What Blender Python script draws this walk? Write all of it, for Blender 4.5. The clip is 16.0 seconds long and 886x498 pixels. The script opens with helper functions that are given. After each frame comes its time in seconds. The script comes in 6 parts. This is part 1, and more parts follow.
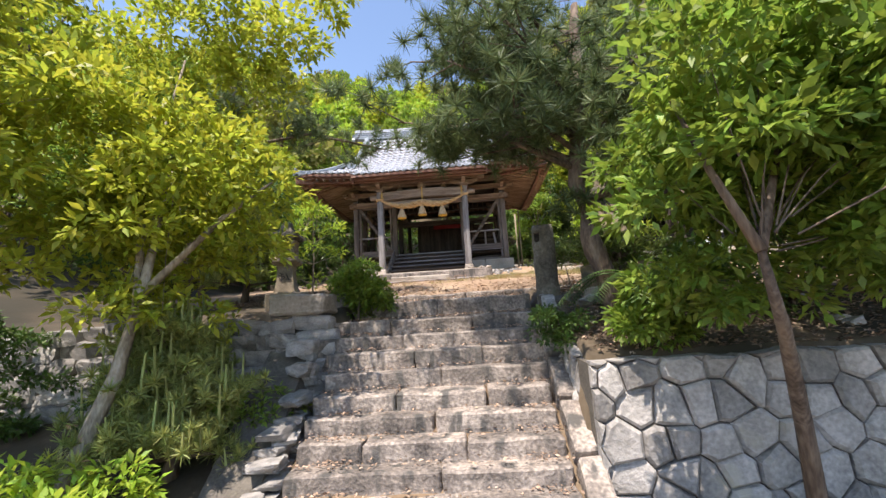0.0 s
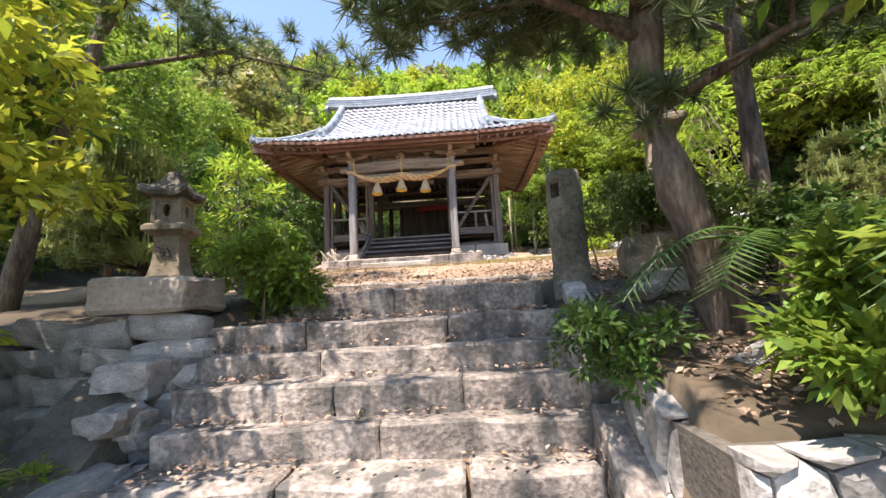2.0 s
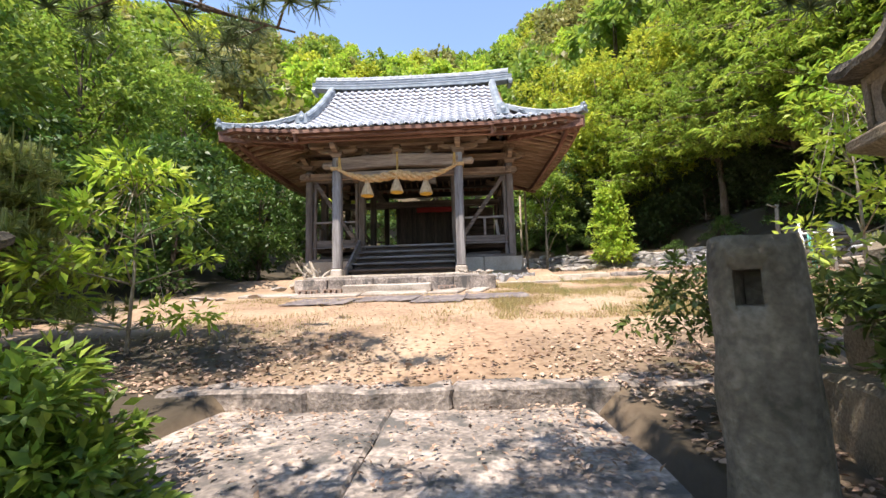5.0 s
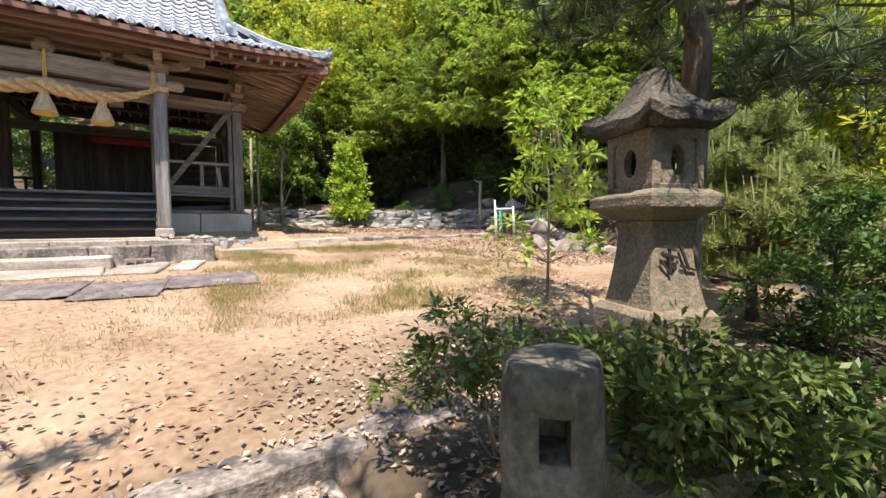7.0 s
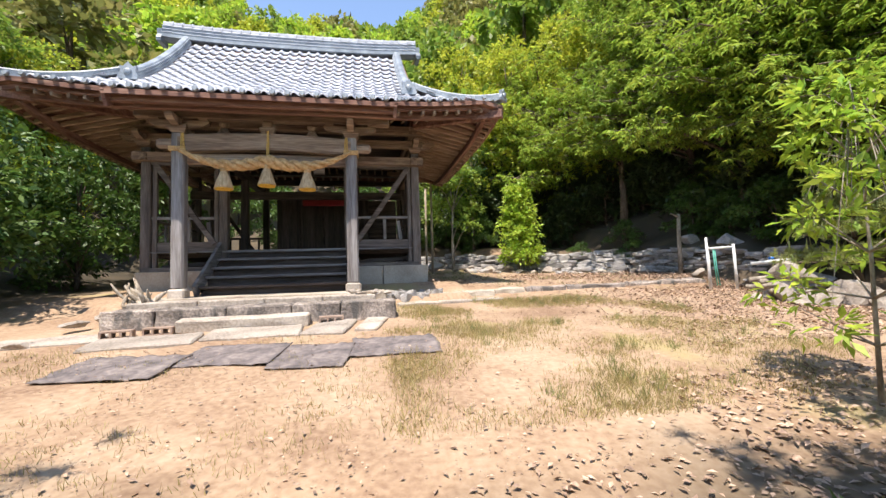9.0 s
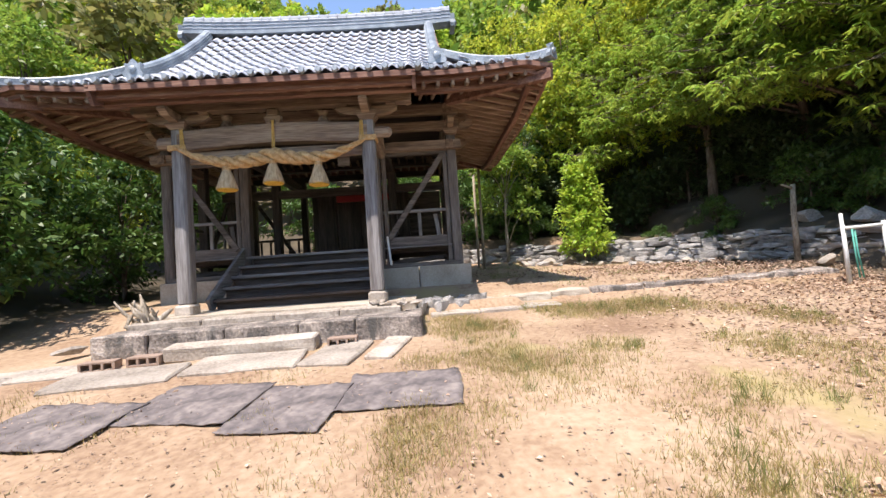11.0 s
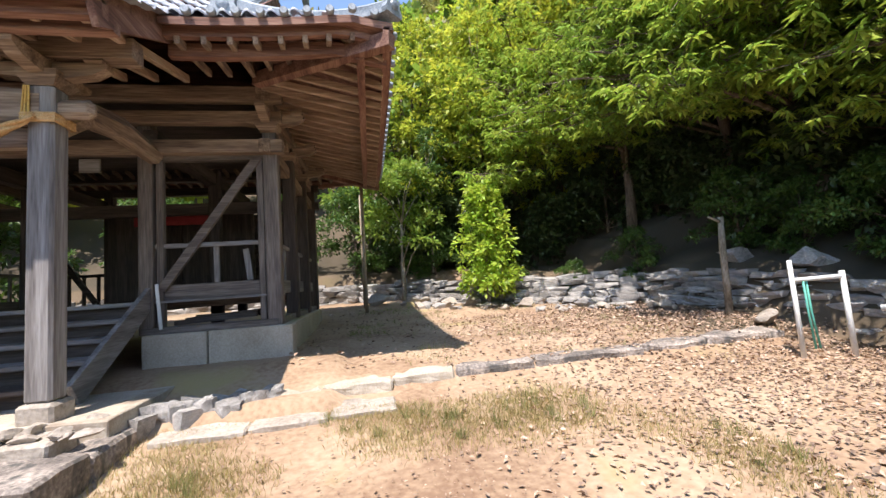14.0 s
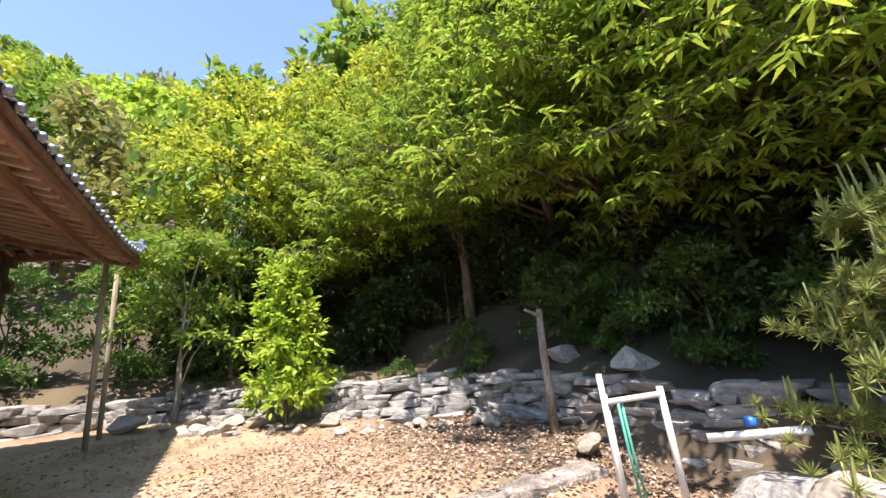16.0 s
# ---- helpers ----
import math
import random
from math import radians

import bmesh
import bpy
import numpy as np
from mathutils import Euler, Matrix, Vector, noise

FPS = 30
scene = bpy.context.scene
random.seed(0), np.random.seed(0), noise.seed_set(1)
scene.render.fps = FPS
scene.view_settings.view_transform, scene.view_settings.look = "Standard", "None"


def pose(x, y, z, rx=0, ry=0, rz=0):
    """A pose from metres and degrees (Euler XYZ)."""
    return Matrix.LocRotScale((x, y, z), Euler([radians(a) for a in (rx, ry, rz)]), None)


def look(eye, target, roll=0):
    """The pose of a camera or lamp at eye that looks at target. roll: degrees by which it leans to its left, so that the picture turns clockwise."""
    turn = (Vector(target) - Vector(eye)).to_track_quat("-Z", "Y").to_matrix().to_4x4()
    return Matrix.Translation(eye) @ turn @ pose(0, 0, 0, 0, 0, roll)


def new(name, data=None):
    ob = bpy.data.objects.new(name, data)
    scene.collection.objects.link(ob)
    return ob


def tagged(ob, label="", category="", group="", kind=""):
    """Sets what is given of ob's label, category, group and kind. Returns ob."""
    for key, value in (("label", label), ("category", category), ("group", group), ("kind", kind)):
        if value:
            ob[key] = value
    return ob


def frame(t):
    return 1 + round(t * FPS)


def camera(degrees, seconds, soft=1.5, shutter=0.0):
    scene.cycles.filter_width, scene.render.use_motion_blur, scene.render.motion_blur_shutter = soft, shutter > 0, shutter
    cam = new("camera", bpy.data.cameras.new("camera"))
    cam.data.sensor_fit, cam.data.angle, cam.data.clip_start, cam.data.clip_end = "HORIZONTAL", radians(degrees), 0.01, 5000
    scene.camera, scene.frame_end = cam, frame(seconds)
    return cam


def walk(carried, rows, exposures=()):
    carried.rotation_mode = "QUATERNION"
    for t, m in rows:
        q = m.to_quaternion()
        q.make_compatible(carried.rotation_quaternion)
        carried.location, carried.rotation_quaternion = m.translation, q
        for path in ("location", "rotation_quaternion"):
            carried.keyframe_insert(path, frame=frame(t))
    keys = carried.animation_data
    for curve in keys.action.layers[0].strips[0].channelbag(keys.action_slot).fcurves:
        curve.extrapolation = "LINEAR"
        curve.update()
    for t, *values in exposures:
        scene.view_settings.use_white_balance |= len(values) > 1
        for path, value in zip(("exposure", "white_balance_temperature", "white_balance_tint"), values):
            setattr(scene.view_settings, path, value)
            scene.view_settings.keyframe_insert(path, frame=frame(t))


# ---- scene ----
cam = camera(94.5, 16.0)
PATH = [
    (0, (0.377, -0.085, 1.725), (0.263, 1.886, 2.045), -3.5),
    (0.5, (0.354, 0.433, 1.729), (0.29, 2.399, 2.089), -2.9),
    (1, (0.376, 1.016, 1.753), (0.306, 2.985, 2.1), -2.4),
    (1.5, (0.425, 1.607, 1.79), (0.343, 3.582, 2.095), -3.0),
    (2, (0.506, 2.222, 1.775), (0.431, 4.201, 2.053), -3.2),
    (2.5, (0.526, 2.824, 1.809), (0.452, 4.808, 2.052), -3.5),
    (3, (0.486, 3.412, 1.951), (0.475, 5.395, 2.21), -1.9),
    (3.5, (0.486, 3.716, 2.114), (0.393, 5.693, 2.401), -1.7),
    (5.8, (0.343, 4.689, 3.09), (0.31, 6.683, 3.241), -1.6),
    (6, (0.365, 4.772, 3.152), (0.481, 6.765, 3.277), -1.7),
    (6.5, (0.466, 4.951, 3.23), (1.156, 6.828, 3.247), -1.6),
    (7, (0.559, 5.118, 3.336), (1.658, 6.787, 3.255), -0.9),
    (7.5, (0.641, 5.297, 3.46), (1.72, 6.979, 3.385), -0.1),
    (8, (0.545, 5.54, 3.606), (1.465, 7.316, 3.624), 0.5),
    (8.5, (0.475, 5.971, 3.613), (1.213, 7.828, 3.703), -1.1),
    (9, (0.606, 6.261, 3.602), (0.997, 8.218, 3.728), -1.9),
    (11.5, (1.467, 8.154, 3.944), (1.547, 10.15, 4.027), -4.0),
    (12, (1.663, 8.66, 4.047), (1.761, 10.654, 4.172), -4.0),
    (12.5, (2.009, 9.044, 4.114), (2.117, 11.035, 4.274), -4.1),
    (13, (2.463, 9.502, 4.176), (2.6, 11.489, 4.359), -4.1),
    (13.5, (2.87, 9.937, 4.276), (3.073, 11.919, 4.454), -4.3),
    (14, (3.377, 10.279, 4.319), (3.744, 12.238, 4.484), -4.0),
    (14.5, (3.971, 10.633, 4.328), (4.87, 12.416, 4.439), -4.0),
    (15, (4.528, 10.962, 4.327), (5.832, 12.473, 4.453), -3.9),
    (15.5, (5.091, 11.246, 4.528), (6.382, 12.739, 4.85), -4.3),
    (16, (5.72, 11.712, 4.588), (6.61, 13.426, 5.107), -6.0),
]
walk(cam, [(t, look(eye, target, roll)) for t, eye, target, roll in PATH],
     [(0.0, 1.0, 6900, 16), (0.6, 1.2, 6900, 16), (2.0, 1.4, 6900, 17), (3.5, 1.45, 6850, 17), (6.0, 1.05, 6800, 14), (9.0, 1.04, 6750, 14), (11.5, 0.98, 6550, 16), (14.0, 1.1, 6500, 15), (16.0, 1.38, 6700, 17)])

# ---- world, sun ----
SUN_WAY = Vector((0.23, 0.39, -1.0)).normalized()
world = bpy.data.worlds.new("sky_world")
scene.world = world
world.use_nodes = True
wt = world.node_tree
sky = wt.nodes.new("ShaderNodeTexSky")
sky.sky_type = "NISHITA"
sky.sun_disc = False
sky.sun_elevation = math.asin(-SUN_WAY.z)
sky.sun_rotation = math.atan2(-SUN_WAY.x, -SUN_WAY.y)
sky.air_density, sky.dust_density, sky.ozone_density = 1.1, 0.15, 2.0
bg = wt.nodes["Background"]
wt.links.new(sky.outputs[0], bg.inputs[0])
bg.inputs[1].default_value = 0.15
sun_data = bpy.data.lights.new("sun", "SUN")
sun_data.energy, sun_data.angle, sun_data.color = 4.2, radians(0.55), (1.0, 0.95, 0.86)
sun = new("sun", sun_data)
sun.matrix_world = look(-SUN_WAY * 60, (0, 0, 0))

# ---- materials ----


def material(name, colors, scale=4.0, rough=0.8, bump=0.3, stretch=(1, 1, 1), fine=40.0, per_object=0.0, per_island=0.0,
             spots=None, spots_stretch=(1, 1, 1), translucent=0.0, metallic=0.0, coat=0.0):
    """Noise between the colours at two scales, with relief; colours may vary from piece to piece."""
    m = bpy.data.materials.new(name)
    m.use_nodes = True
    nt = m.node_tree
    b = nt.nodes["Principled BSDF"]
    tc = nt.nodes.new("ShaderNodeTexCoord")
    mp = nt.nodes.new("ShaderNodeMapping")
    mp.inputs["Scale"].default_value = stretch
    nt.links.new(tc.outputs["Object"], mp.inputs[0])
    big = nt.nodes.new("ShaderNodeTexNoise")
    big.inputs["Scale"].default_value, big.inputs["Detail"].default_value = scale, 6
    small = nt.nodes.new("ShaderNodeTexNoise")
    small.inputs["Scale"].default_value, small.inputs["Detail"].default_value = fine, 4
    for n in (big, small):
        nt.links.new(mp.outputs[0], n.inputs["Vector"])
    mix = nt.nodes.new("ShaderNodeMath")
    mix.operation = "MULTIPLY_ADD"
    mix.inputs[1].default_value = 0.45
    nt.links.new(small.outputs[0], mix.inputs[0])
    sc = nt.nodes.new("ShaderNodeMath")
    sc.operation = "MULTIPLY"
    sc.inputs[1].default_value = 0.6
    nt.links.new(big.outputs[0], sc.inputs[0])
    nt.links.new(sc.outputs[0], mix.inputs[2])
    ramp = nt.nodes.new("ShaderNodeValToRGB")
    els = ramp.color_ramp.elements
    lo, hi = 0.36, 0.68
    for k, c in enumerate(colors):
        pos = lo + (hi - lo) * k / max(1, len(colors) - 1)
        e = els[k] if k < 2 else els.new(pos)
        e.position = pos
        e.color = (*c, 1)
    nt.links.new(mix.outputs[0], ramp.inputs[0])
    col = ramp.outputs[0]
    if spots:
        sp_scale, sp_level, sp_col = spots
        sp = nt.nodes.new("ShaderNodeTexNoise")
        sp.inputs["Scale"].default_value, sp.inputs["Detail"].default_value = sp_scale, 8
        sm = nt.nodes.new("ShaderNodeMapping")
        sm.inputs["Scale"].default_value = spots_stretch
        nt.links.new(tc.outputs["Object"], sm.inputs[0])
        nt.links.new(sm.outputs[0], sp.inputs["Vector"])
        mr = nt.nodes.new("ShaderNodeMapRange")
        mr.inputs[1].default_value, mr.inputs[2].default_value = sp_level, sp_level + 0.09
        nt.links.new(sp.outputs[0], mr.inputs[0])
        mx = nt.nodes.new("ShaderNodeMix")
        mx.data_type = "RGBA"
        nt.links.new(mr.outputs[0], mx.inputs["Factor"])
        nt.links.new(col, mx.inputs["A"])
        mx.inputs["B"].default_value = (*sp_col, 1)
        col = mx.outputs["Result"]
    if per_object or per_island:
        hv = nt.nodes.new("ShaderNodeHueSaturation")
        if per_object:
            src = nt.nodes.new("ShaderNodeObjectInfo").outputs["Random"]
            amount = per_object
        else:
            src = nt.nodes.new("ShaderNodeNewGeometry").outputs["Random Per Island"]
            amount = per_island
        mr2 = nt.nodes.new("ShaderNodeMapRange")
        mr2.inputs[3].default_value, mr2.inputs[4].default_value = 1 - amount, 1 + amount
        nt.links.new(src, mr2.inputs[0])
        nt.links.new(mr2.outputs[0], hv.inputs["Value"])
        if translucent:
            mr3 = nt.nodes.new("ShaderNodeMapRange")
            mr3.inputs[3].default_value, mr3.inputs[4].default_value = 0.48, 0.525
            frac = nt.nodes.new("ShaderNodeMath")
            frac.operation = "FRACT"
            mul = nt.nodes.new("ShaderNodeMath")
            mul.operation = "MULTIPLY"
            mul.inputs[1].default_value = 7.31
            nt.links.new(src, mul.inputs[0])
            nt.links.new(mul.outputs[0], frac.inputs[0])
            nt.links.new(frac.outputs[0], mr3.inputs[0])
            nt.links.new(mr3.outputs[0], hv.inputs["Hue"])
        nt.links.new(col, hv.inputs["Color"])
        col = hv.outputs[0]
    nt.links.new(col, b.inputs["Base Color"])
    b.inputs["Roughness"].default_value = rough
    b.inputs["Metallic"].default_value = metallic
    b.inputs["Coat Weight"].default_value = coat
    if bump:
        bp = nt.nodes.new("ShaderNodeBump")
        bp.inputs["Strength"].default_value, bp.inputs["Distance"].default_value = bump, 0.03
        nt.links.new(mix.outputs[0], bp.inputs["Height"])
        nt.links.new(bp.outputs[0], b.inputs["Normal"])
    if translucent:
        tr = nt.nodes.new("ShaderNodeBsdfTranslucent")
        nt.links.new(col, tr.inputs[0])
        ms = nt.nodes.new("ShaderNodeMixShader")
        ms.inputs[0].default_value = translucent
        out = nt.nodes["Material Output"]
        nt.links.new(b.outputs[0], ms.inputs[1])
        nt.links.new(tr.outputs[0], ms.inputs[2])
        nt.links.new(ms.outputs[0], out.inputs[0])
    return m


def wood(name, colors, axis, **kw):
    stretch = [1.0, 1.0, 1.0]
    stretch["xyz".index(axis)] = 0.07
    return material(name, colors, scale=9, fine=55, stretch=stretch, bump=0.5, rough=0.85, **kw)


GREY = ((0.10, 0.085, 0.08), (0.20, 0.18, 0.17), (0.32, 0.30, 0.29))
BROWN = ((0.08, 0.052, 0.038), (0.22, 0.148, 0.102), (0.38, 0.28, 0.20))
RED = ((0.085, 0.038, 0.026), (0.19, 0.09, 0.062), (0.32, 0.185, 0.13))
# Darker copy of the wood: shade within and behind the hall put into colour.
SHADE_DARK = ((0.03, 0.022, 0.018), (0.07, 0.05, 0.04), (0.12, 0.09, 0.075))
grey_z, grey_x, grey_y = wood("grey_post", GREY, "z"), wood("grey_rail", GREY, "x"), wood("grey_side", GREY, "y")
BROWN_GREY = ((0.06, 0.045, 0.038), (0.13, 0.105, 0.09), (0.23, 0.19, 0.165))
brown_grey_z, brown_grey_x = wood("brown_grey_post", BROWN_GREY, "z"), wood("brown_grey_rail", BROWN_GREY, "x")
brown_x, brown_y, brown_z = wood("brown_beam", BROWN, "x"), wood("brown_side", BROWN, "y"), wood("brown_post", BROWN, "z")
red_x, red_y = wood("red_fascia", RED, "x"), wood("red_rafter", RED, "y")
shade_dark_z, shade_dark_x, shade_dark_y = wood("shade_dark_post", SHADE_DARK, "z"), wood("shade_dark_step", SHADE_DARK, "x"), wood("shade_dark_side", SHADE_DARK, "y")
pole_mat = wood("pole_wood", ((0.16, 0.12, 0.08), (0.30, 0.24, 0.17), (0.42, 0.36, 0.28)), "z")
rafter_mat = wood("rafter_wood", ((0.17, 0.105, 0.068), (0.36, 0.245, 0.165), (0.52, 0.385, 0.28)), "x")
rafter_y = wood("porch_rafter_wood", ((0.17, 0.105, 0.068), (0.36, 0.245, 0.165), (0.52, 0.385, 0.28)), "y")
tile_mat = material("roof_tile", ((0.28, 0.29, 0.325), (0.42, 0.43, 0.47), (0.54, 0.55, 0.59)), 3, 0.38, 0.15, per_object=0.16)
tile_joint = material("roof_tile_field", ((0.28, 0.29, 0.325), (0.42, 0.43, 0.47), (0.54, 0.55, 0.59)), 3, 0.38, 0.15, per_island=0.16)
ridge_mat = material("ridge_tile", ((0.13, 0.15, 0.17), (0.22, 0.25, 0.28), (0.36, 0.39, 0.42)), 3, 0.45, 0.2, per_object=0.1)
step_mat = material("step_stone", ((0.075, 0.066, 0.06), (0.22, 0.185, 0.16), (0.47, 0.40, 0.345)), 3.4, 0.9, 1.0, fine=30, per_object=0.12,
                    spots=(6.0, 0.545, (0.095, 0.088, 0.08)), spots_stretch=(1, 1, 0.3))
wall_stone = material("wall_stone", ((0.17, 0.162, 0.155), (0.31, 0.29, 0.27), (0.47, 0.435, 0.41)), 2.6, 0.9, 0.9, fine=28, per_object=0.28,
                      spots=(2.2, 0.62, (0.36, 0.33, 0.27)))
mortar = material("wall_filling", ((0.07, 0.06, 0.05), (0.17, 0.15, 0.125)), 6, 0.95, 0.6)
pale_stone = material("pale_stone", ((0.20, 0.165, 0.135), (0.35, 0.30, 0.25), (0.47, 0.41, 0.35)), 2.0, 0.9, 0.6, fine=26, per_object=0.15)
lantern_mat = material("lantern_stone", ((0.11, 0.09, 0.065), (0.23, 0.185, 0.13), (0.35, 0.285, 0.205)), 3.0, 0.92, 0.6, fine=60,
                       spots=(3.0, 0.57, (0.10, 0.10, 0.075)))
post_stone = material("gate_post_stone", ((0.07, 0.063, 0.048), (0.155, 0.135, 0.105), (0.29, 0.26, 0.21)), 3.0, 0.95, 0.9, fine=28,
                      spots=(3.5, 0.6, (0.13, 0.15, 0.10)))
lichen_dark = material("lantern_roof_stone", ((0.035, 0.033, 0.028), (0.085, 0.074, 0.058), (0.20, 0.165, 0.12)), 4.0, 0.95, 0.8, fine=60)
concrete = material("concrete", ((0.31, 0.255, 0.195), (0.42, 0.36, 0.285), (0.51, 0.45, 0.37)), 1.6, 0.9, 0.3, fine=50, spots=(1.3, 0.6, (0.25, 0.19, 0.14)))
mat_cloth = material("ground_sheet", ((0.07, 0.062, 0.062), (0.15, 0.125, 0.12), (0.26, 0.22, 0.20)), 3.0, 0.9, 0.35, fine=14)
straw = material("straw_rope", ((0.32, 0.17, 0.06), (0.55, 0.33, 0.14), (0.70, 0.48, 0.25)), 14, 0.8, 0.6, fine=90)
straw_pale = material("straw_tassel", ((0.29, 0.18, 0.085), (0.47, 0.33, 0.18), (0.58, 0.43, 0.26)), 30, 0.85, 0.8, stretch=(1, 1, 0.1))
straw_gold = material("straw_cut_ends", ((0.55, 0.30, 0.03), (0.75, 0.45, 0.06)), 40, 0.8, 0.8)
cord_gold = material("gold_cord", ((0.45, 0.26, 0.06), (0.65, 0.42, 0.12)), 30, 0.7, 0.4)
white_paint = material("white_paint", ((0.6, 0.6, 0.58), (0.78, 0.78, 0.76)), 8, 0.6, 0.2)
red_cloth = material("red_cloth", ((0.22, 0.015, 0.015), (0.34, 0.03, 0.03)), 8, 0.8, 0.3)
green_hose = material("green_rope", ((0.08, 0.36, 0.28), (0.14, 0.48, 0.38)), 20, 0.6, 0.2)
blue_plastic = material("blue_plastic", ((0.02, 0.13, 0.45), (0.04, 0.2, 0.6)), 8, 0.4, 0.1)
ink = material("ink", ((0.015, 0.014, 0.013), (0.03, 0.028, 0.025)), 20, 0.9, 0.1)
brick_red = material("hollow_block", ((0.25, 0.17, 0.13), (0.38, 0.28, 0.22)), 6, 0.9, 0.5)
bark = material("bark", ((0.05, 0.035, 0.025), (0.14, 0.10, 0.075), (0.26, 0.20, 0.15)), 9, 0.95, 1.0, stretch=(1, 1, 0.2), fine=40)
bark_pale = material("pale_bark", ((0.14, 0.11, 0.08), (0.30, 0.25, 0.19), (0.48, 0.42, 0.35)), 7, 0.95, 0.8, stretch=(1, 1, 0.35), fine=40)


def leaf_mat(name, a, b, t=0.35, vary=0.3):
    return material(name, (a, b), 1.2, 0.5, 0.0, per_island=vary, translucent=t)


leaf_forest = leaf_mat("forest_leaf", (0.13, 0.215, 0.03), (0.31, 0.41, 0.065), 0.48)
leaf_yellow = leaf_mat("young_leaf", (0.29, 0.35, 0.035), (0.55, 0.56, 0.065), 0.5)
leaf_dark = leaf_mat("evergreen_leaf", (0.045, 0.095, 0.018), (0.12, 0.205, 0.038), 0.3)
leaf_bright = leaf_mat("bright_leaf", (0.27, 0.42, 0.04), (0.50, 0.60, 0.08), 0.5)
leaf_dusky = leaf_mat("dusky_leaf", (0.07, 0.115, 0.025), (0.19, 0.24, 0.055), 0.3)
# Green darkened far below leaf_dark: shade under the trees put into the colour.
leaf_shade_dark = leaf_mat("shade_dark_leaf", (0.03, 0.055, 0.014), (0.075, 0.11, 0.03), 0.2)
leaf_spray = leaf_mat("spray_leaf", (0.20, 0.31, 0.035), (0.40, 0.50, 0.075), 0.5)
leaf_olive = leaf_mat("olive_leaf", (0.20, 0.21, 0.06), (0.38, 0.35, 0.12))
needle = leaf_mat("pine_needle", (0.075, 0.115, 0.045), (0.20, 0.25, 0.10), 0.35)
needle_light = leaf_mat("garden_pine_needle", (0.19, 0.24, 0.06), (0.42, 0.44, 0.14), 0.4)
needle_pale = leaf_mat("pine_candle", (0.22, 0.26, 0.07), (0.36, 0.38, 0.14), 0.2)
litter_mat = material("leaf_litter", ((0.17, 0.11, 0.08), (0.35, 0.235, 0.165), (0.52, 0.385, 0.29)), 3, 0.85, 0.0, per_island=0.45)
dry_grass = leaf_mat("dry_grass", (0.30, 0.235, 0.09), (0.45, 0.37, 0.17), 0.3)
green_grass = leaf_mat("green_grass", (0.17, 0.19, 0.06), (0.31, 0.30, 0.11), 0.3)


def ground_material():
    m = material("sandy_ground", ((0.215, 0.13, 0.08), (0.335, 0.228, 0.145), (0.425, 0.315, 0.215)), 0.9, 0.95, 0.5, fine=16, spots=(0.55, 0.585, (0.34, 0.27, 0.13)))
    nt = m.node_tree
    b = nt.nodes["Principled BSDF"]
    col = b.inputs["Base Color"].links[0].from_socket
    at = nt.nodes.new("ShaderNodeAttribute")
    at.attribute_name = "soil"
    mx = nt.nodes.new("ShaderNodeMix")
    mx.data_type = "RGBA"
    nz = nt.nodes.new("ShaderNodeTexNoise")
    nz.inputs["Scale"].default_value, nz.inputs["Detail"].default_value = 5, 6
    rp = nt.nodes.new("ShaderNodeValToRGB")
    rp.color_ramp.elements[0].color, rp.color_ramp.elements[1].color = (0.028, 0.024, 0.014, 1), (0.12, 0.09, 0.06, 1)
    rp.color_ramp.elements[0].position, rp.color_ramp.elements[1].position = 0.35, 0.65
    nt.links.new(nz.outputs[0], rp.inputs[0])
    nt.links.new(at.outputs["Fac"], mx.inputs["Factor"])
    nt.links.new(col, mx.inputs["A"])
    nt.links.new(rp.outputs[0], mx.inputs["B"])
    nt.links.new(mx.outputs["Result"], b.inputs["Base Color"])
    return m


ground_mat = ground_material()

# ---- mesh helpers ----


def mesh_of(name, bm, mat, smooth=False):
    me = bpy.data.meshes.new(name)
    bm.to_mesh(me)
    bm.free()
    if smooth:
        for p in me.polygons:
            p.use_smooth = True
    for mm in mat if isinstance(mat, (list, tuple)) else [mat]:
        me.materials.append(mm)
    return me


def part(name, bm, mat, parent, label="", smooth=False):
    ob = new(name, bm if isinstance(bm, bpy.types.Mesh) else mesh_of(name, bm, mat, smooth))
    ob.parent = parent
    if label:
        ob["label"] = label
    return ob


def thing(name, at, label, category, group="", kind=""):
    ob = new(name)
    ob.location = at
    ob.empty_display_size = 0.2
    return tagged(ob, label, category, group, kind)


def under(parent, ob):
    """Keeps a part that was built in world places where it is."""
    ob.matrix_parent_inverse = Matrix.Translation(parent.location).inverted()
    return ob


def cube(bm, c, s, bevel=0.0, rot=None):
    m = Matrix.Translation(c) @ (rot or Matrix()) @ Matrix.Diagonal((*s, 1))
    r = bmesh.ops.create_cube(bm, size=1, matrix=m)
    if bevel:
        es = list({e for v in r["verts"] for e in v.link_edges})
        bmesh.ops.bevel(bm, geom=es, offset=bevel, segments=1, affect="EDGES")
    return bm


def box(c, s, bevel=0.008, rot=None):
    return cube(bmesh.new(), c, s, bevel, rot)


def bar(a, b, w, h, bevel=0.006):
    """A squared timber from a to b."""
    a, b = Vector(a), Vector(b)
    d = b - a
    q = d.to_track_quat("X", "Z").to_matrix().to_4x4()
    return cube(bmesh.new(), (a + b) / 2, (d.length, w, h), bevel, q)


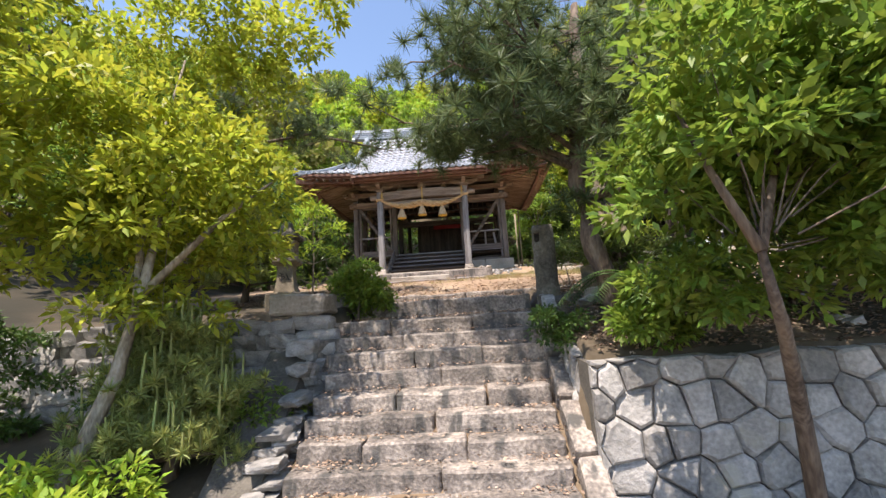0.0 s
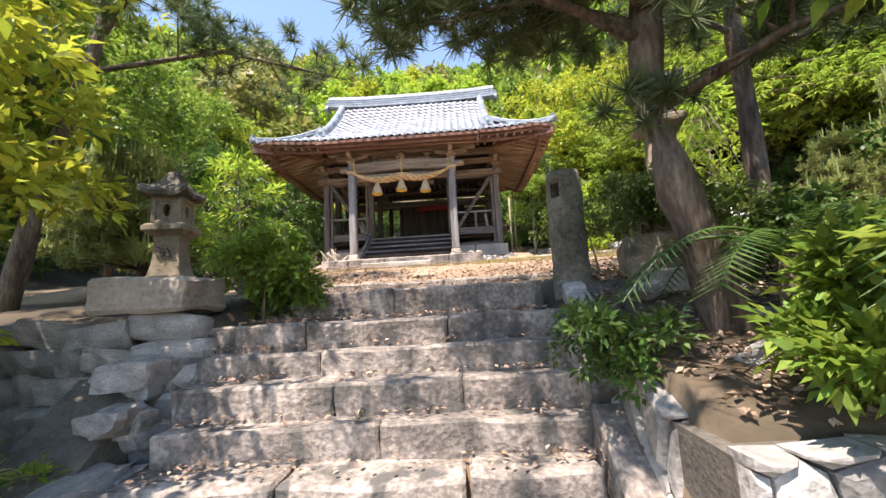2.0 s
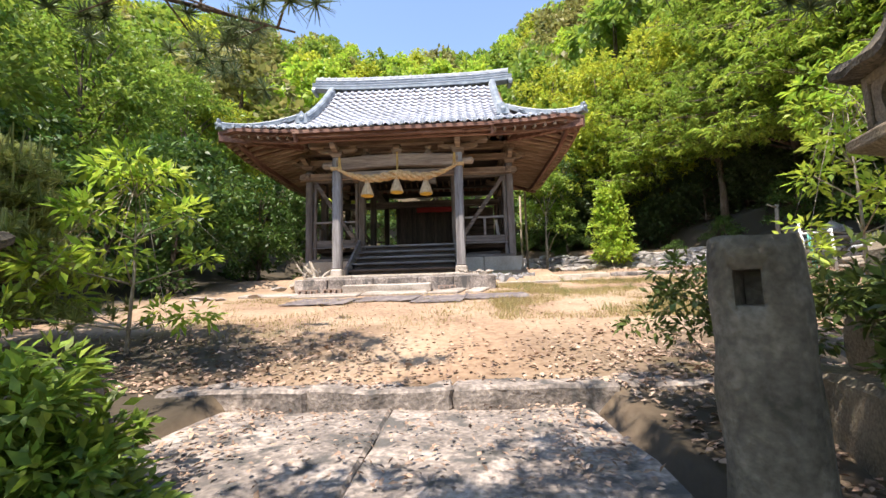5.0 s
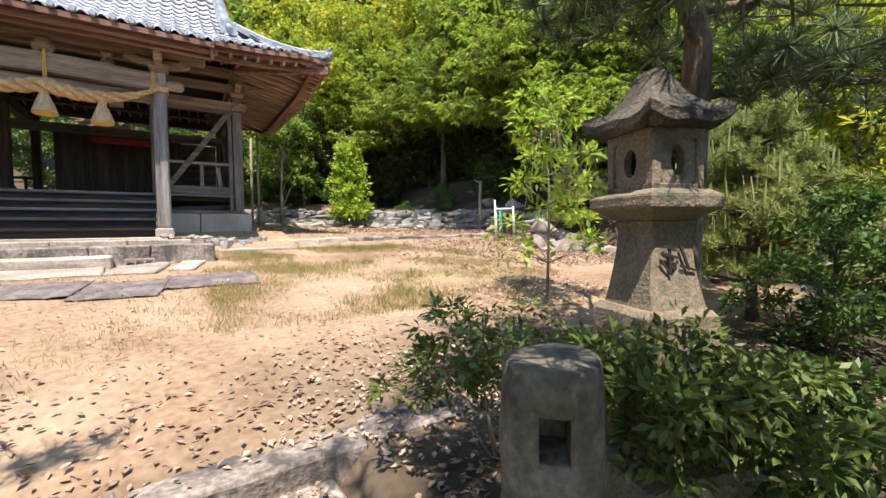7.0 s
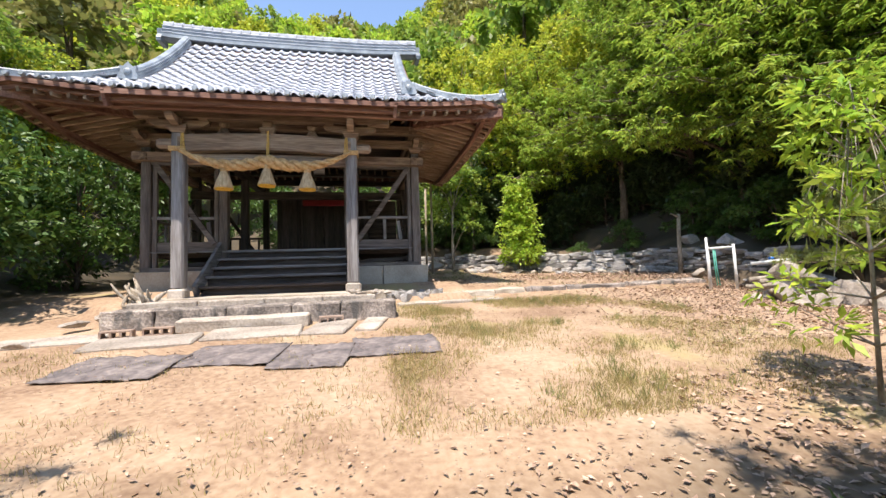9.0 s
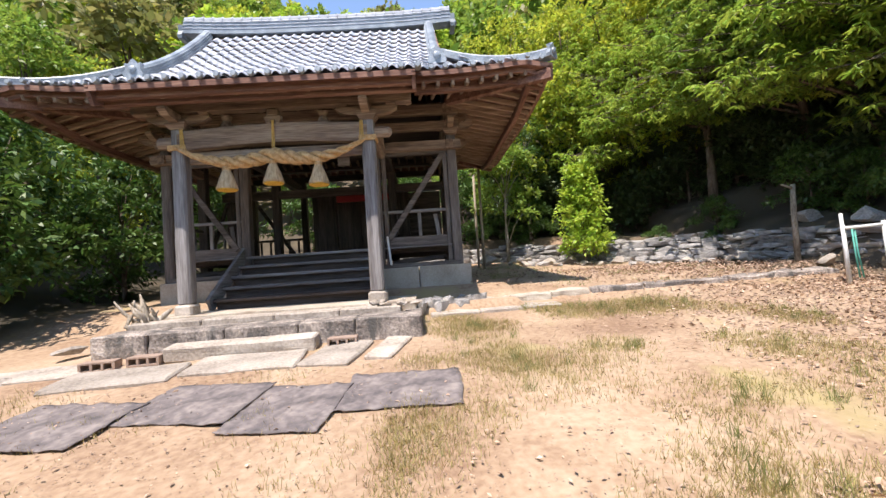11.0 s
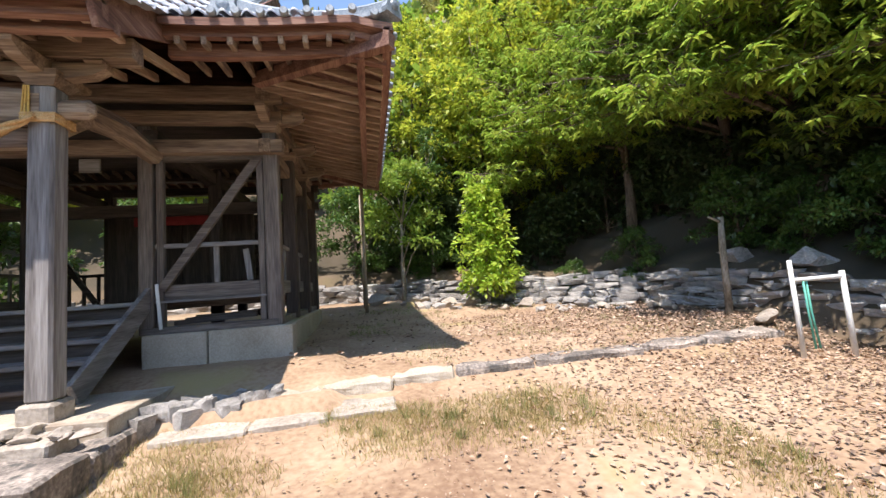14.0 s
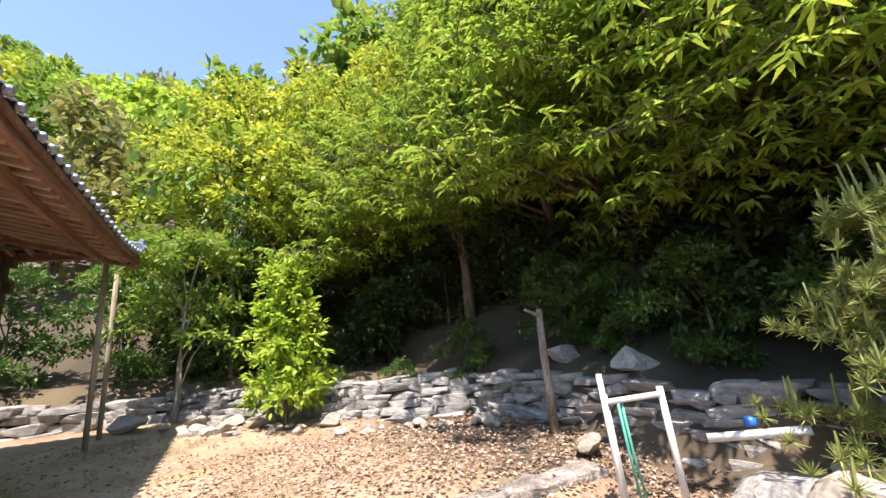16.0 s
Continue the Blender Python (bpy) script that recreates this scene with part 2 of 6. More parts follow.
def tube(bm, pts, radii, sides=8, cap=True):
    rings = []
    pts = [Vector(p) for p in pts]
    for i, p in enumerate(pts):
        d = (pts[min(i + 1, len(pts) - 1)] - pts[max(i - 1, 0)]).normalized()
        q = d.to_track_quat("Z", "Y").to_matrix()
        rings.append([bm.verts.new(p + q @ Vector((math.cos(2 * math.pi * k / sides), math.sin(2 * math.pi * k / sides), 0)) * radii[i]) for k in range(sides)])
    for r0, r1 in zip(rings, rings[1:]):
        for k in range(sides):
            bm.faces.new((r0[k], r0[(k + 1) % sides], r1[(k + 1) % sides], r1[k]))
    if cap:
        bm.faces.new(rings[0][::-1])
        bm.faces.new(rings[-1])
    return bm


def lathe(bm, profile, sides, at=(0, 0, 0), turn=0.0):
    """Stacked rings of (radius, height); four sides give square tiers."""
    rings = []
    for r, z in profile:
        rings.append([bm.verts.new((at[0] + r * math.cos(turn + 2 * math.pi * k / sides), at[1] + r * math.sin(turn + 2 * math.pi * k / sides), at[2] + z)) for k in range(sides)])
    for r0, r1 in zip(rings, rings[1:]):
        for k in range(sides):
            bm.faces.new((r0[k], r0[(k + 1) % sides], r1[(k + 1) % sides], r1[k]))
    bm.faces.new(rings[0][::-1])
    bm.faces.new(rings[-1])
    return bm


def rough(bm, amount, scale, seed=0.0):
    for v in bm.verts:
        p = v.co * scale + Vector((seed * 3.7, seed * 1.3, seed * 5.1))
        v.co += noise.noise_vector(p) * amount
    return bm


def rough_block(c, s, seed, amount=0.02, cuts=3, bevel=0.015):
    bm = bmesh.new()
    bmesh.ops.create_cube(bm, size=1, matrix=Matrix.Diagonal((*s, 1)))
    bmesh.ops.bevel(bm, geom=bm.edges[:], offset=bevel, segments=1, affect="EDGES")
    long = [e for e in bm.edges if e.calc_length() > 0.12]
    bmesh.ops.subdivide_edges(bm, edges=long, cuts=cuts, use_grid_fill=True)
    rough(bm, amount, 3.0, seed)
    rough(bm, amount * 0.5, 9.0, seed + 5)
    bmesh.ops.translate(bm, verts=bm.verts, vec=c)
    return bm


def boulder(c, s, seed, mat, name="boulder", label="grey angular boulder on the ground"):
    bm = bmesh.new()
    bmesh.ops.create_icosphere(bm, subdivisions=3, radius=0.5)
    rng = random.Random(seed)
    for _ in range(12):
        n = Vector((rng.uniform(-1, 1), rng.uniform(-1, 1), rng.uniform(-1, 1))).normalized()
        d = rng.uniform(0.15, 0.33)
        for v in bm.verts:
            k = v.co.dot(n) - d
            if k > 0:
                v.co -= n * k
    rough(bm, 0.018, 7, seed)
    for v in bm.verts:
        v.co = Vector((v.co.x * 1.35 * s[0], v.co.y * 1.35 * s[1], v.co.z * 1.25 * s[2]))
    ob = new(name, mesh_of(name, bm, mat))
    ob.matrix_world = pose(c[0], c[1], c[2] + s[2] * 0.3, rng.uniform(-8, 8), rng.uniform(-8, 8), rng.uniform(0, 360))
    return tagged(ob, label, "rock")


def raw_mesh(name, verts, faces_n, mat, per=4):
    """A mesh of separate faces with `per` corners each, from an (n*per, 3) array."""
    verts = np.asarray(verts, dtype=np.float32).reshape(-1, 3)
    nv = len(verts)
    nf = nv // per
    me = bpy.data.meshes.new(name)
    me.vertices.add(nv)
    me.vertices.foreach_set("co", verts.ravel())
    me.loops.add(nv)
    me.loops.foreach_set("vertex_index", np.arange(nv, dtype=np.int32))
    me.polygons.add(nf)
    me.polygons.foreach_set("loop_start", np.arange(0, nv, per, dtype=np.int32))
    me.polygons.foreach_set("loop_total", np.full(nf, per, dtype=np.int32))
    me.materials.append(mat)
    me.update(calc_edges=True)
    return me


def unit(v):
    return v / np.maximum(np.linalg.norm(v, axis=1, keepdims=True), 1e-6)


def leaves(pos, axis, size, rng, width=0.45, flat=0.5):
    """Diamond leaves at pos, pointing along axis, facing mostly up."""
    n = len(pos)
    axis = unit(axis)
    up = rng.normal(0, flat, (n, 3))
    up[:, 2] += 1.0
    side = unit(np.cross(axis, up))
    size = (size * rng.uniform(0.65, 1.25, n))[:, None]
    tip = pos + axis * size
    mid = pos + axis * size * 0.45
    nrm = np.cross(side, axis)
    sag = nrm * size * 0.08
    return np.stack([pos, mid + side * size * width * 0.5 + sag, tip - sag, mid - side * size * width * 0.5 + sag], axis=1).reshape(-1, 3)


def sprays(centres, radius, count, rng, size, width=0.45, droop=0.25, per_spray=9):
    """Leaf sprays set round clump centres: each spray is a short twig with leaves fanning out."""
    centres = np.asarray(centres)
    k = count // per_spray
    c = centres[rng.integers(0, len(centres), k)]
    d = unit(rng.normal(0, 1, (k, 3)))
    d[:, 2] = np.where(d[:, 2] < -0.3, -d[:, 2] * 0.5, d[:, 2])
    r = radius * rng.uniform(0.45, 1.0, (k, 1)) ** 0.6
    p = c + d * r * np.array([1, 1, 0.72])
    pos = np.repeat(p, per_spray, axis=0)
    out = np.repeat(d, per_spray, axis=0)
    ax = unit(out * 0.8 + rng.normal(0, 0.75, pos.shape))
    ax[:, 2] -= droop
    pos = pos + ax * size * rng.uniform(0, 0.9, (len(pos), 1))
    return leaves(pos, ax, size, rng, width)


def tree_meshes(name, seed, height, spread, n_clumps, clump_r, n_leaves, size, mat, bark_m, base=0.35, trunk_r=0.13, width=0.45, lean=0.0):
    """A tapered trunk with limbs, and a crown of leaf sprays on uneven clumps."""
    rng = np.random.default_rng(seed)
    rr = random.Random(seed)
    bm = bmesh.new()
    pts, rad = [], []
    for i in range(7):
        f = i / 6
        pts.append((lean * f * f * height + rr.uniform(-1, 1) * 0.02 * height * f, rr.uniform(-1, 1) * 0.02 * height * f, f * height * 0.86))
        rad.append(trunk_r * (1.15 - 0.95 * f))
    tube(bm, pts, rad, 7)
    cl = []
    for i in range(n_clumps):
        f = base + (1 - base) * (i + rr.random()) / n_clumps
        a = rr.uniform(0, 2 * math.pi)
        shape = math.sin(math.pi * min(1, (f - base) / (1 - base) * 0.8 + 0.2)) ** 0.6
        d = spread * shape * rr.uniform(0.35, 1.0)
        k = min(5, int(f / 0.86 * 6))
        c = Vector(pts[k]) * 1.0
        c.z = f * height
        tip = c + Vector((math.cos(a) * d, math.sin(a) * d, rr.uniform(-0.02, 0.06) * height))
        cl.append(tip)
        if i % 2 == 0:
            st = Vector(pts[max(1, k - 1)])
            midp = st.lerp(tip, 0.5) + Vector((0, 0, 0.05 * height))
            tube(bm, [st, midp, tip], [trunk_r * 0.35, trunk_r * 0.22, trunk_r * 0.07], 5)
    trunk_me = mesh_of("trunk", bm, bark_m, True)
    lv = sprays([tuple(c) for c in cl], clump_r, n_leaves, rng, size, width)
    return trunk_me, raw_mesh("crown", lv, None, mat)


def plant(name, at, meshes, label, category, scale=1.0, spin=0.0, group="", names=("trunk", "crown"), squash=1.0):
    ob = thing(name, at, label, category, group)
    ob.rotation_euler = (0, 0, radians(spin))
    ob.scale = (scale, scale, scale * squash)
    for nm, me in zip(names, meshes):
        part(nm, me, None, ob)
    return ob


# ---- ground ----


def ramp_of(v, pairs):
    return float(np.interp(v, [p[0] for p in pairs], [p[1] for p in pairs]))


UPPER = ((3.5, 1.2), (6.0, 1.93), (7.4, 2.08), (8.9, 2.42), (11.5, 2.72), (13.9, 2.92), (15.3, 3.08), (15.55, 3.22), (16.4, 3.36), (20.0, 3.5), (23.0, 3.72), (27.0, 4.3))
LOWER = ((-40, -1.5), (-6, 0.0), (3.0, 0.1), (5.2, 0.75))


def land(x, y):
    """Height of the ground sheet."""
    edge = 5.35 if x < -1.35 else 3.8
    if -1.35 <= x <= 1.42 and y < 7.42:
        z = ramp_of(y, ((-40, -1.5), (-6, 0.0), (3.0, 0.06), (3.3, 0.1), (5.3, 1.4), (6.2, 1.62), (7.3, 1.85), (7.42, 2.05)))
    elif y < edge:
        z = ramp_of(y, LOWER) - (0.55 if x > 1.4 and y > 3.4 else 0.0)
    else:
        z = ramp_of(y, UPPER)
    if -4.4 < x < 3.0 and 15.0 < y < 21.6:
        z = max(z, min(3.43, 3.24 + (y - 15.45) * 0.3)) if y > 15.45 else max(z, 3.2)
    right = 10.2 if y > 11 else 10.2 + (11 - y) * 0.6
    if y > 0:
        if x > right:
            z += min(0.9, (x - right) * 1.8) + max(0, x - right - 0.6) * 0.42
        if x < -7.5:
            z += (-7.5 - x) * 0.28
    back = 24.5 - max(0, x - 4) * 0.6
    if y > back:
        z += min(0.8, (y - back) * 1.2) + max(0, y - back - 3) * 0.62
    z = min(z, 58 + 3 * noise.noise((x * 0.03, y * 0.03, 0)))
    if x > 1.6 and 9 > y > 4.5:
        z += 0.04 * noise.noise((x * 2, y * 2, 3))
    return z


def soil_of(x, y):
    s = 0.0
    s = max(s, min(1, (x - 9.2) / 1.5), min(1, (-5.6 - x) / 1.2), min(1, (y - 23.5) / 2))
    if y < 7.6:
        s = max(s, 0.85 if not (-1.4 < x < 1.2) else 0.45)
    d = math.hypot((x + 2.6) / 2.2, (y - 8.2) / 1.2)
    s = max(s, min(1, max(0, 1.25 - d)) * 0.9)
    d = math.hypot((x - 3.0) / 2.2, (y - 7.4) / 1.4)
    s = max(s, min(1, max(0, 1.3 - d)) * 0.85)
    if x > 7.5 and y > 15.8:
        s = max(s, min(1, (x - 7.5) / 1.5) * 0.8)
    return max(0.0, min(1.0, s + 0.25 * noise.noise((x * 1.3, y * 1.3, 7)) * (s > 0.02)))


def ground_axis(fine_a, fine_b, step, far):
    inner = list(np.arange(fine_a, fine_b + 1e-6, step))
    out, d, lo, hi = [], step, fine_a, fine_b
    before, after = [], []
    while hi < far:
        d *= 1.35
        lo, hi = lo - d, hi + d
        before.insert(0, lo)
        after.append(hi)
    return before + inner + after


def build_ground():
    xs, ys = ground_axis(-8, 12, 0.16, 900), ground_axis(-1, 25, 0.16, 900)
    verts, soil = [], []
    for y in ys:
        for x in xs:
            near = -9 < x < 12 and -2 < y < 25
            z = land(x, y)
            if near:
                z += 0.018 * noise.noise((x * 1.7, y * 1.7, 0)) + 0.008 * noise.noise((x * 6, y * 6, 1))
            verts.append((x, y, z))
            soil.append(soil_of(x, y))
    n = len(xs)
    faces = [(j * n + i, j * n + i + 1, (j + 1) * n + i + 1, (j + 1) * n + i) for j in range(len(ys) - 1) for i in range(n - 1)]
    me = bpy.data.meshes.new("ground")
    me.from_pydata(verts, [], faces)
    at = me.attributes.new("soil", "FLOAT", "POINT")
    at.data.foreach_set("value", soil)
    for p in me.polygons:
        p.use_smooth = True
    me.materials.append(ground_mat)
    return tagged(new("ground", me), "sandy ochre ground with dry leaves and earth", "ground", kind="structure")


build_ground()

# ---- stone steps ----
STEPS = ((3.32, 0.28, 0.3), (3.57, 0.45, 0.4), (3.81, 0.61, 0.4), (4.08, 0.775, 0.4), (4.31, 0.955, 0.4), (4.58, 1.145, 0.4), (4.80, 1.345, 0.4), (5.05, 1.52, 0.45),
         (5.32, 1.70, 0.9), (6.05, 1.965, 1.5))
stairs = thing("stone_stairs", (0, 3.3, 0.1), "worn grey granite steps with stains and leaf litter", "stairs", kind="structure")
rs = random.Random(4)
for k, (y, z, depth) in enumerate(STEPS):
    x0, x1 = (-1.36 + 0.02 * (k % 3) if k < 7 else -1.7), (1.14 if k < 5 else 1.26 if k < 8 else 1.42)
    cutsx = [x0] + sorted(x0 + (x1 - x0) * (f + rs.uniform(-0.1, 0.1)) for f in ((0.5,) if k % 2 else (0.33, 0.7))) + [x1]
    if k == 9:
        cutsx = [x0, -0.13, 1.28]
    for a, b in zip(cutsx, cutsx[1:]):
        h = 0.34
        dz = rs.uniform(-0.012, 0.012)
        dep = depth + 0.12
        bm = rough_block(((a + b) / 2, y + dep / 2 + rs.uniform(-0.015, 0.015), z - h / 2 + dz), (b - a - 0.008, dep, h), k * 7 + a, 0.022, 4, 0.018)
        under(stairs, part("step_stone", bm, step_mat, stairs))
for a, b in ((-1.9, -0.75), (-0.74, 0.3), (0.31, 1.5), (1.51, 2.3)):
    bm = rough_block(((a + b) / 2, 7.52 + rs.uniform(-0.03, 0.03), 1.99), (b - a, 0.32, 0.26), a * 3, 0.03, 4, 0.025)
    under(stairs, part("edge_stone", bm, step_mat, stairs))
# sloping kerb stones beside the lower steps
for k in range(4):
    y0 = 3.2 + 0.5 * k
    bm = bmesh.new()
    cube(bm, (0, 0, 0), (0.2, 0.56, 0.3), 0.02)
    bmesh.ops.subdivide_edges(bm, edges=bm.edges[:], cuts=2, use_grid_fill=True)
    rough(bm, 0.02, 4, k)
    bmesh.ops.transform(bm, matrix=pose(1.27, y0 + 0.25, 0.23 + 0.355 * k, 36, 0, 0), verts=bm.verts)
    under(stairs, part("kerb_stone", bm, step_mat, stairs))

# ---- dry stone walls ----


def clip(poly, nx, ny, d):
    out = []
    for i in range(len(poly)):
        a, b = poly[i], poly[(i + 1) % len(poly)]
        da, db = a[0] * nx + a[1] * ny - d, b[0] * nx + b[1] * ny - d
        if da <= 0:
            out.append(a)
        if da * db < 0:
            f = da / (da - db)
            out.append((a[0] + (b[0] - a[0]) * f, a[1] + (b[1] - a[1]) * f))
    return out


def stone_wall(name, start, end, z0, z1, cell, seed, label, thick=0.3, lean=0.06, mat=None, flat=1.0, top_wave=0.06, back=True):
    """A wall of fitted stones: every stone is a rounded block cut to its neighbours. z0, z1: (at start, at end)."""
    mat = mat or wall_stone
    rng = random.Random(seed)
    a, b = Vector((*start, 0)), Vector((*end, 0))
    length = (b - a).length
    u = (b - a).normalized()
    nrm = Vector((u.y, -u.x, 0))
    wall = thing(name, (a.x, a.y, z0[0]), label, "stone wall", kind="structure")
    height = max(z1[0] - z0[0], z1[1] - z0[1])
    seeds = []
    rows = max(2, round(height / (cell * flat)))
    cols = max(2, round(length / cell))
    for r in range(-1, rows + 1):
        for c in range(-1, cols + 1):
            seeds.append(((c + 0.5 + (r % 2) * 0.5 + rng.uniform(-0.42, 0.42)) * length / cols, (r + 0.5 + rng.uniform(-0.36, 0.36)) * height / rows))
    bmb = bmesh.new()
    pts = []
    for e, s in ((0, 0), (1, 0), (1, 1), (0, 1)):
        p = a + u * (length * e)
        zz = (z0[e] if s == 0 else z1[e] - 0.03)
        pts.append((p, zz))
    front = [bmb.verts.new((p - nrm * 0.05) + Vector((0, 0, zz)) - nrm * lean * (zz - z0[0])) for p, zz in pts]
    rear = [bmb.verts.new(p - nrm * (thick + 0.25) + Vector((0, 0, zz))) for p, zz in pts]
    bmb.faces.new(front)
    bmb.faces.new(rear[::-1])
    for i in range(4):
        bmb.faces.new((front[i], rear[i], rear[(i + 1) % 4], front[(i + 1) % 4]))
    under(wall, part("wall_filling", bmb, mortar, wall, "earth and chips between the stones"))
    for i, (sx, sy) in enumerate(seeds):
        poly = [(0, 0), (length, 0), (length, height), (0, height)]
        for j, (tx, ty) in enumerate(seeds):
            if i != j and abs(tx - sx) < 2.6 * cell and abs(ty - sy) < 2.6 * cell:
                nx, ny = tx - sx, (ty - sy)
                ln = math.hypot(nx, ny)
                nx, ny = nx / ln, ny / ln
                poly = clip(poly, nx, ny, nx * (sx + tx) / 2 + ny * (sy + ty) / 2)
                if len(poly) < 3:
                    break
        if len(poly) < 3:
            continue
        cx, cy = sum(p[0] for p in poly) / len(poly), sum(p[1] for p in poly) / len(poly)
        span = max(math.hypot(p[0] - cx, p[1] - cy) for p in poly)
        if span < 0.04:
            continue
        bm = bmesh.new()
        out_d = rng.uniform(0.0, 0.045)
        tilt = (rng.uniform(-0.12, 0.12), rng.uniform(-0.12, 0.12))
        rings = []
        for shrink, dist in ((0.003, -0.12), (0.005, 0.0), (0.026, 0.03)):
            ring = []
            for px, py in poly:
                d = math.hypot(px - cx, py - cy) or 1
                f = max(0.25, 1 - shrink / d * 1.6)
                qx, qy = cx + (px - cx) * f, cy + (py - cy) * f
                e = qx / length
                zz = z0[0] + (z0[1] - z0[0]) * e + qy * ((z1[0] - z0[0]) * (1 - e) + (z1[1] - z0[1]) * e) / height
                if py > height - 1e-4:
                    zz += top_wave * noise.noise((qx * 2.1, seed, 0))
                dd = dist + out_d + (tilt[0] * (qx - cx) + tilt[1] * (qy - cy) if dist >= 0 else 0)
                p = a + u * qx + nrm * (dd - lean * (zz - z0[0]))
                ring.append(bm.verts.new((p.x, p.y, zz)))
            rings.append(ring)
        for r0, r1 in zip(rings, rings[1:]):
            for k in range(len(poly)):
                bm.faces.new((r0[k], r0[(k + 1) % len(poly)], r1[(k + 1) % len(poly)], r1[k]))
        bm.faces.new(rings[-1])
        rough(bm, 0.012, 5, i)
        under(wall, part("stone", bm, mat, wall))
    return wall


def block_mesh(name, seed, mat, cuts=9, amount=0.02):
    """An angular quarried stone of about one metre, flattened by random planes."""
    rng = random.Random(seed)
    bm = bmesh.new()
    bmesh.ops.create_cube(bm, size=1)
    bmesh.ops.subdivide_edges(bm, edges=bm.edges[:], cuts=3, use_grid_fill=True)
    planes = [Vector((0, 0, 1)), Vector((0, 0, -1)), Vector((1, 0, 0)), Vector((-1, 0, 0)), Vector((0, 1, 0)), Vector((0, -1, 0))]
    planes = [(p + Vector((rng.uniform(-0.25, 0.25), rng.uniform(-0.25, 0.25), rng.uniform(-0.25, 0.25)))).normalized() for p in planes]
    planes += [Vector((rng.uniform(-1, 1), rng.uniform(-1, 1), rng.uniform(-1, 1))).normalized() for _ in range(cuts - 6)]
    for k, nv in enumerate(planes):
        d = rng.uniform(0.40, 0.47) if k < 6 else rng.uniform(0.42, 0.6)
        for v in bm.verts:
            e = v.co.dot(nv) - d
            if e > 0:
                v.co -= nv * e
    rough(bm, amount, 5, seed)
    return mesh_of(name, bm, mat)


BLOCKS = [block_mesh("stone", 900 + k, wall_stone, 12, 0.06) for k in range(14)]
SLABS = [block_mesh("stone", 940 + k, wall_stone, 10, 0.035) for k in range(14)]


def rubble_wall(name, start, end, z0, z1, size, seed, label, flat=0.7, lean=0.12, wobble=0.05, top_wave=0.1, meshes=None, thick=0.5):
    """A wall of stacked rough stones in uneven courses over an earth core."""
    rng = random.Random(seed)
    meshes = meshes or BLOCKS
    a, b = Vector((*start, 0)), Vector((*end, 0))
    length, u = (b - a).length, (b - a).normalized()
    nrm = Vector((u.y, -u.x, 0))
    spin = math.atan2(u.y, u.x)
    wall = thing(name, (a.x, a.y, z0[0]), label, "stone wall", kind="structure")
    bm = bmesh.new()
    fr, rr_ = [], []
    for e, sgn in ((0, 0), (1, 0), (1, 1), (0, 1)):
        p = a + u * length * e
        low, top = z0[e] - 0.1, z1[e] - size * 0.35
        zz = top if sgn else low
        off = size * 0.42 + lean * max(0, zz - z0[e])
        fr.append(bm.verts.new((p.x - nrm.x * off, p.y - nrm.y * off, zz)))
        rr_.append(bm.verts.new((p.x - nrm.x * (thick + off), p.y - nrm.y * (thick + off), zz)))
    bm.faces.new(fr)
    bm.faces.new(rr_[::-1])
    for i in range(4):
        bm.faces.new((fr[i], rr_[i], rr_[(i + 1) % 4], fr[(i + 1) % 4]))
    bmesh.ops.recalc_face_normals(bm, faces=bm.faces)
    under(wall, part("wall_filling", bm, mortar, wall, "earth and chips between the stones"))
    courses = max(1, round(max(z1[0] - z0[0], z1[1] - z0[1]) / (size * flat)))
    for c in range(courses):
        q = -rng.uniform(0, size * 0.5)
        while q < length:
            w = size * rng.uniform(0.65, 1.7)
            e = min(1, max(0, (q + w / 2) / length))
            low, top = z0[0] + (z0[1] - z0[0]) * e, z1[0] + (z1[1] - z1[0]) * e
            top += top_wave * noise.noise((q * 0.9, seed, 0)) * 2
            h = (top - low) / courses
            z = low + h * (c + 0.5) + rng.uniform(-0.12, 0.12) * h
            p = a + u * (q + w / 2) - nrm * (lean * (z - low) + size * 0.3 + rng.uniform(-wobble, wobble))
            ob = new("stone", meshes[rng.randrange(len(meshes))])
            ob.parent = wall
            ob.matrix_parent_inverse = Matrix.Translation(wall.location).inverted()
            ob.matrix_basis = (Matrix.Translation((p.x, p.y, z)) @ Matrix.Rotation(spin + rng.uniform(-0.25, 0.25), 4, "Z") @ Matrix.Rotation(rng.uniform(-0.12, 0.12), 4, "Y")
                               @ Matrix.Diagonal((w * 1.17, size * rng.uniform(0.9, 1.3), h * rng.uniform(1.12, 1.4), 1)))
            q += w
    return wall


stone_wall("wall_right_front", (1.35, 3.55), (7.0, 3.35), (0.0, 0.0), (1.27, 1.3), 0.28, 11, "dry stone retaining wall of fitted grey stones")
stone_wall("wall_right_side", (1.40, 5.9), (1.40, 4.05), (1.4, 0.25), (1.95, 1.27), 0.32, 12, "side of the stone retaining wall along the steps")
rubble_wall("wall_left_front", (-8.5, 5.0), (-1.5, 5.0), (0.55, 0.45), (1.75, 1.86), 0.28, 13, "old dry stone retaining wall under the terrace")
rubble_wall("wall_left_side", (-1.36, 3.35), (-1.5, 5.7), (0.0, 0.8), (0.32, 1.92), 0.25, 14, "rough stones lining the edge of the steps")
rubble_wall("wall_forest", (10.1, 19.4), (10.8, 9.5), (3.3, 2.5), (4.25, 3.75), 0.4, 15, "low dry stone wall of stacked slabs below the wood", 0.36, 0.25, 0.1, 0.12, SLABS)
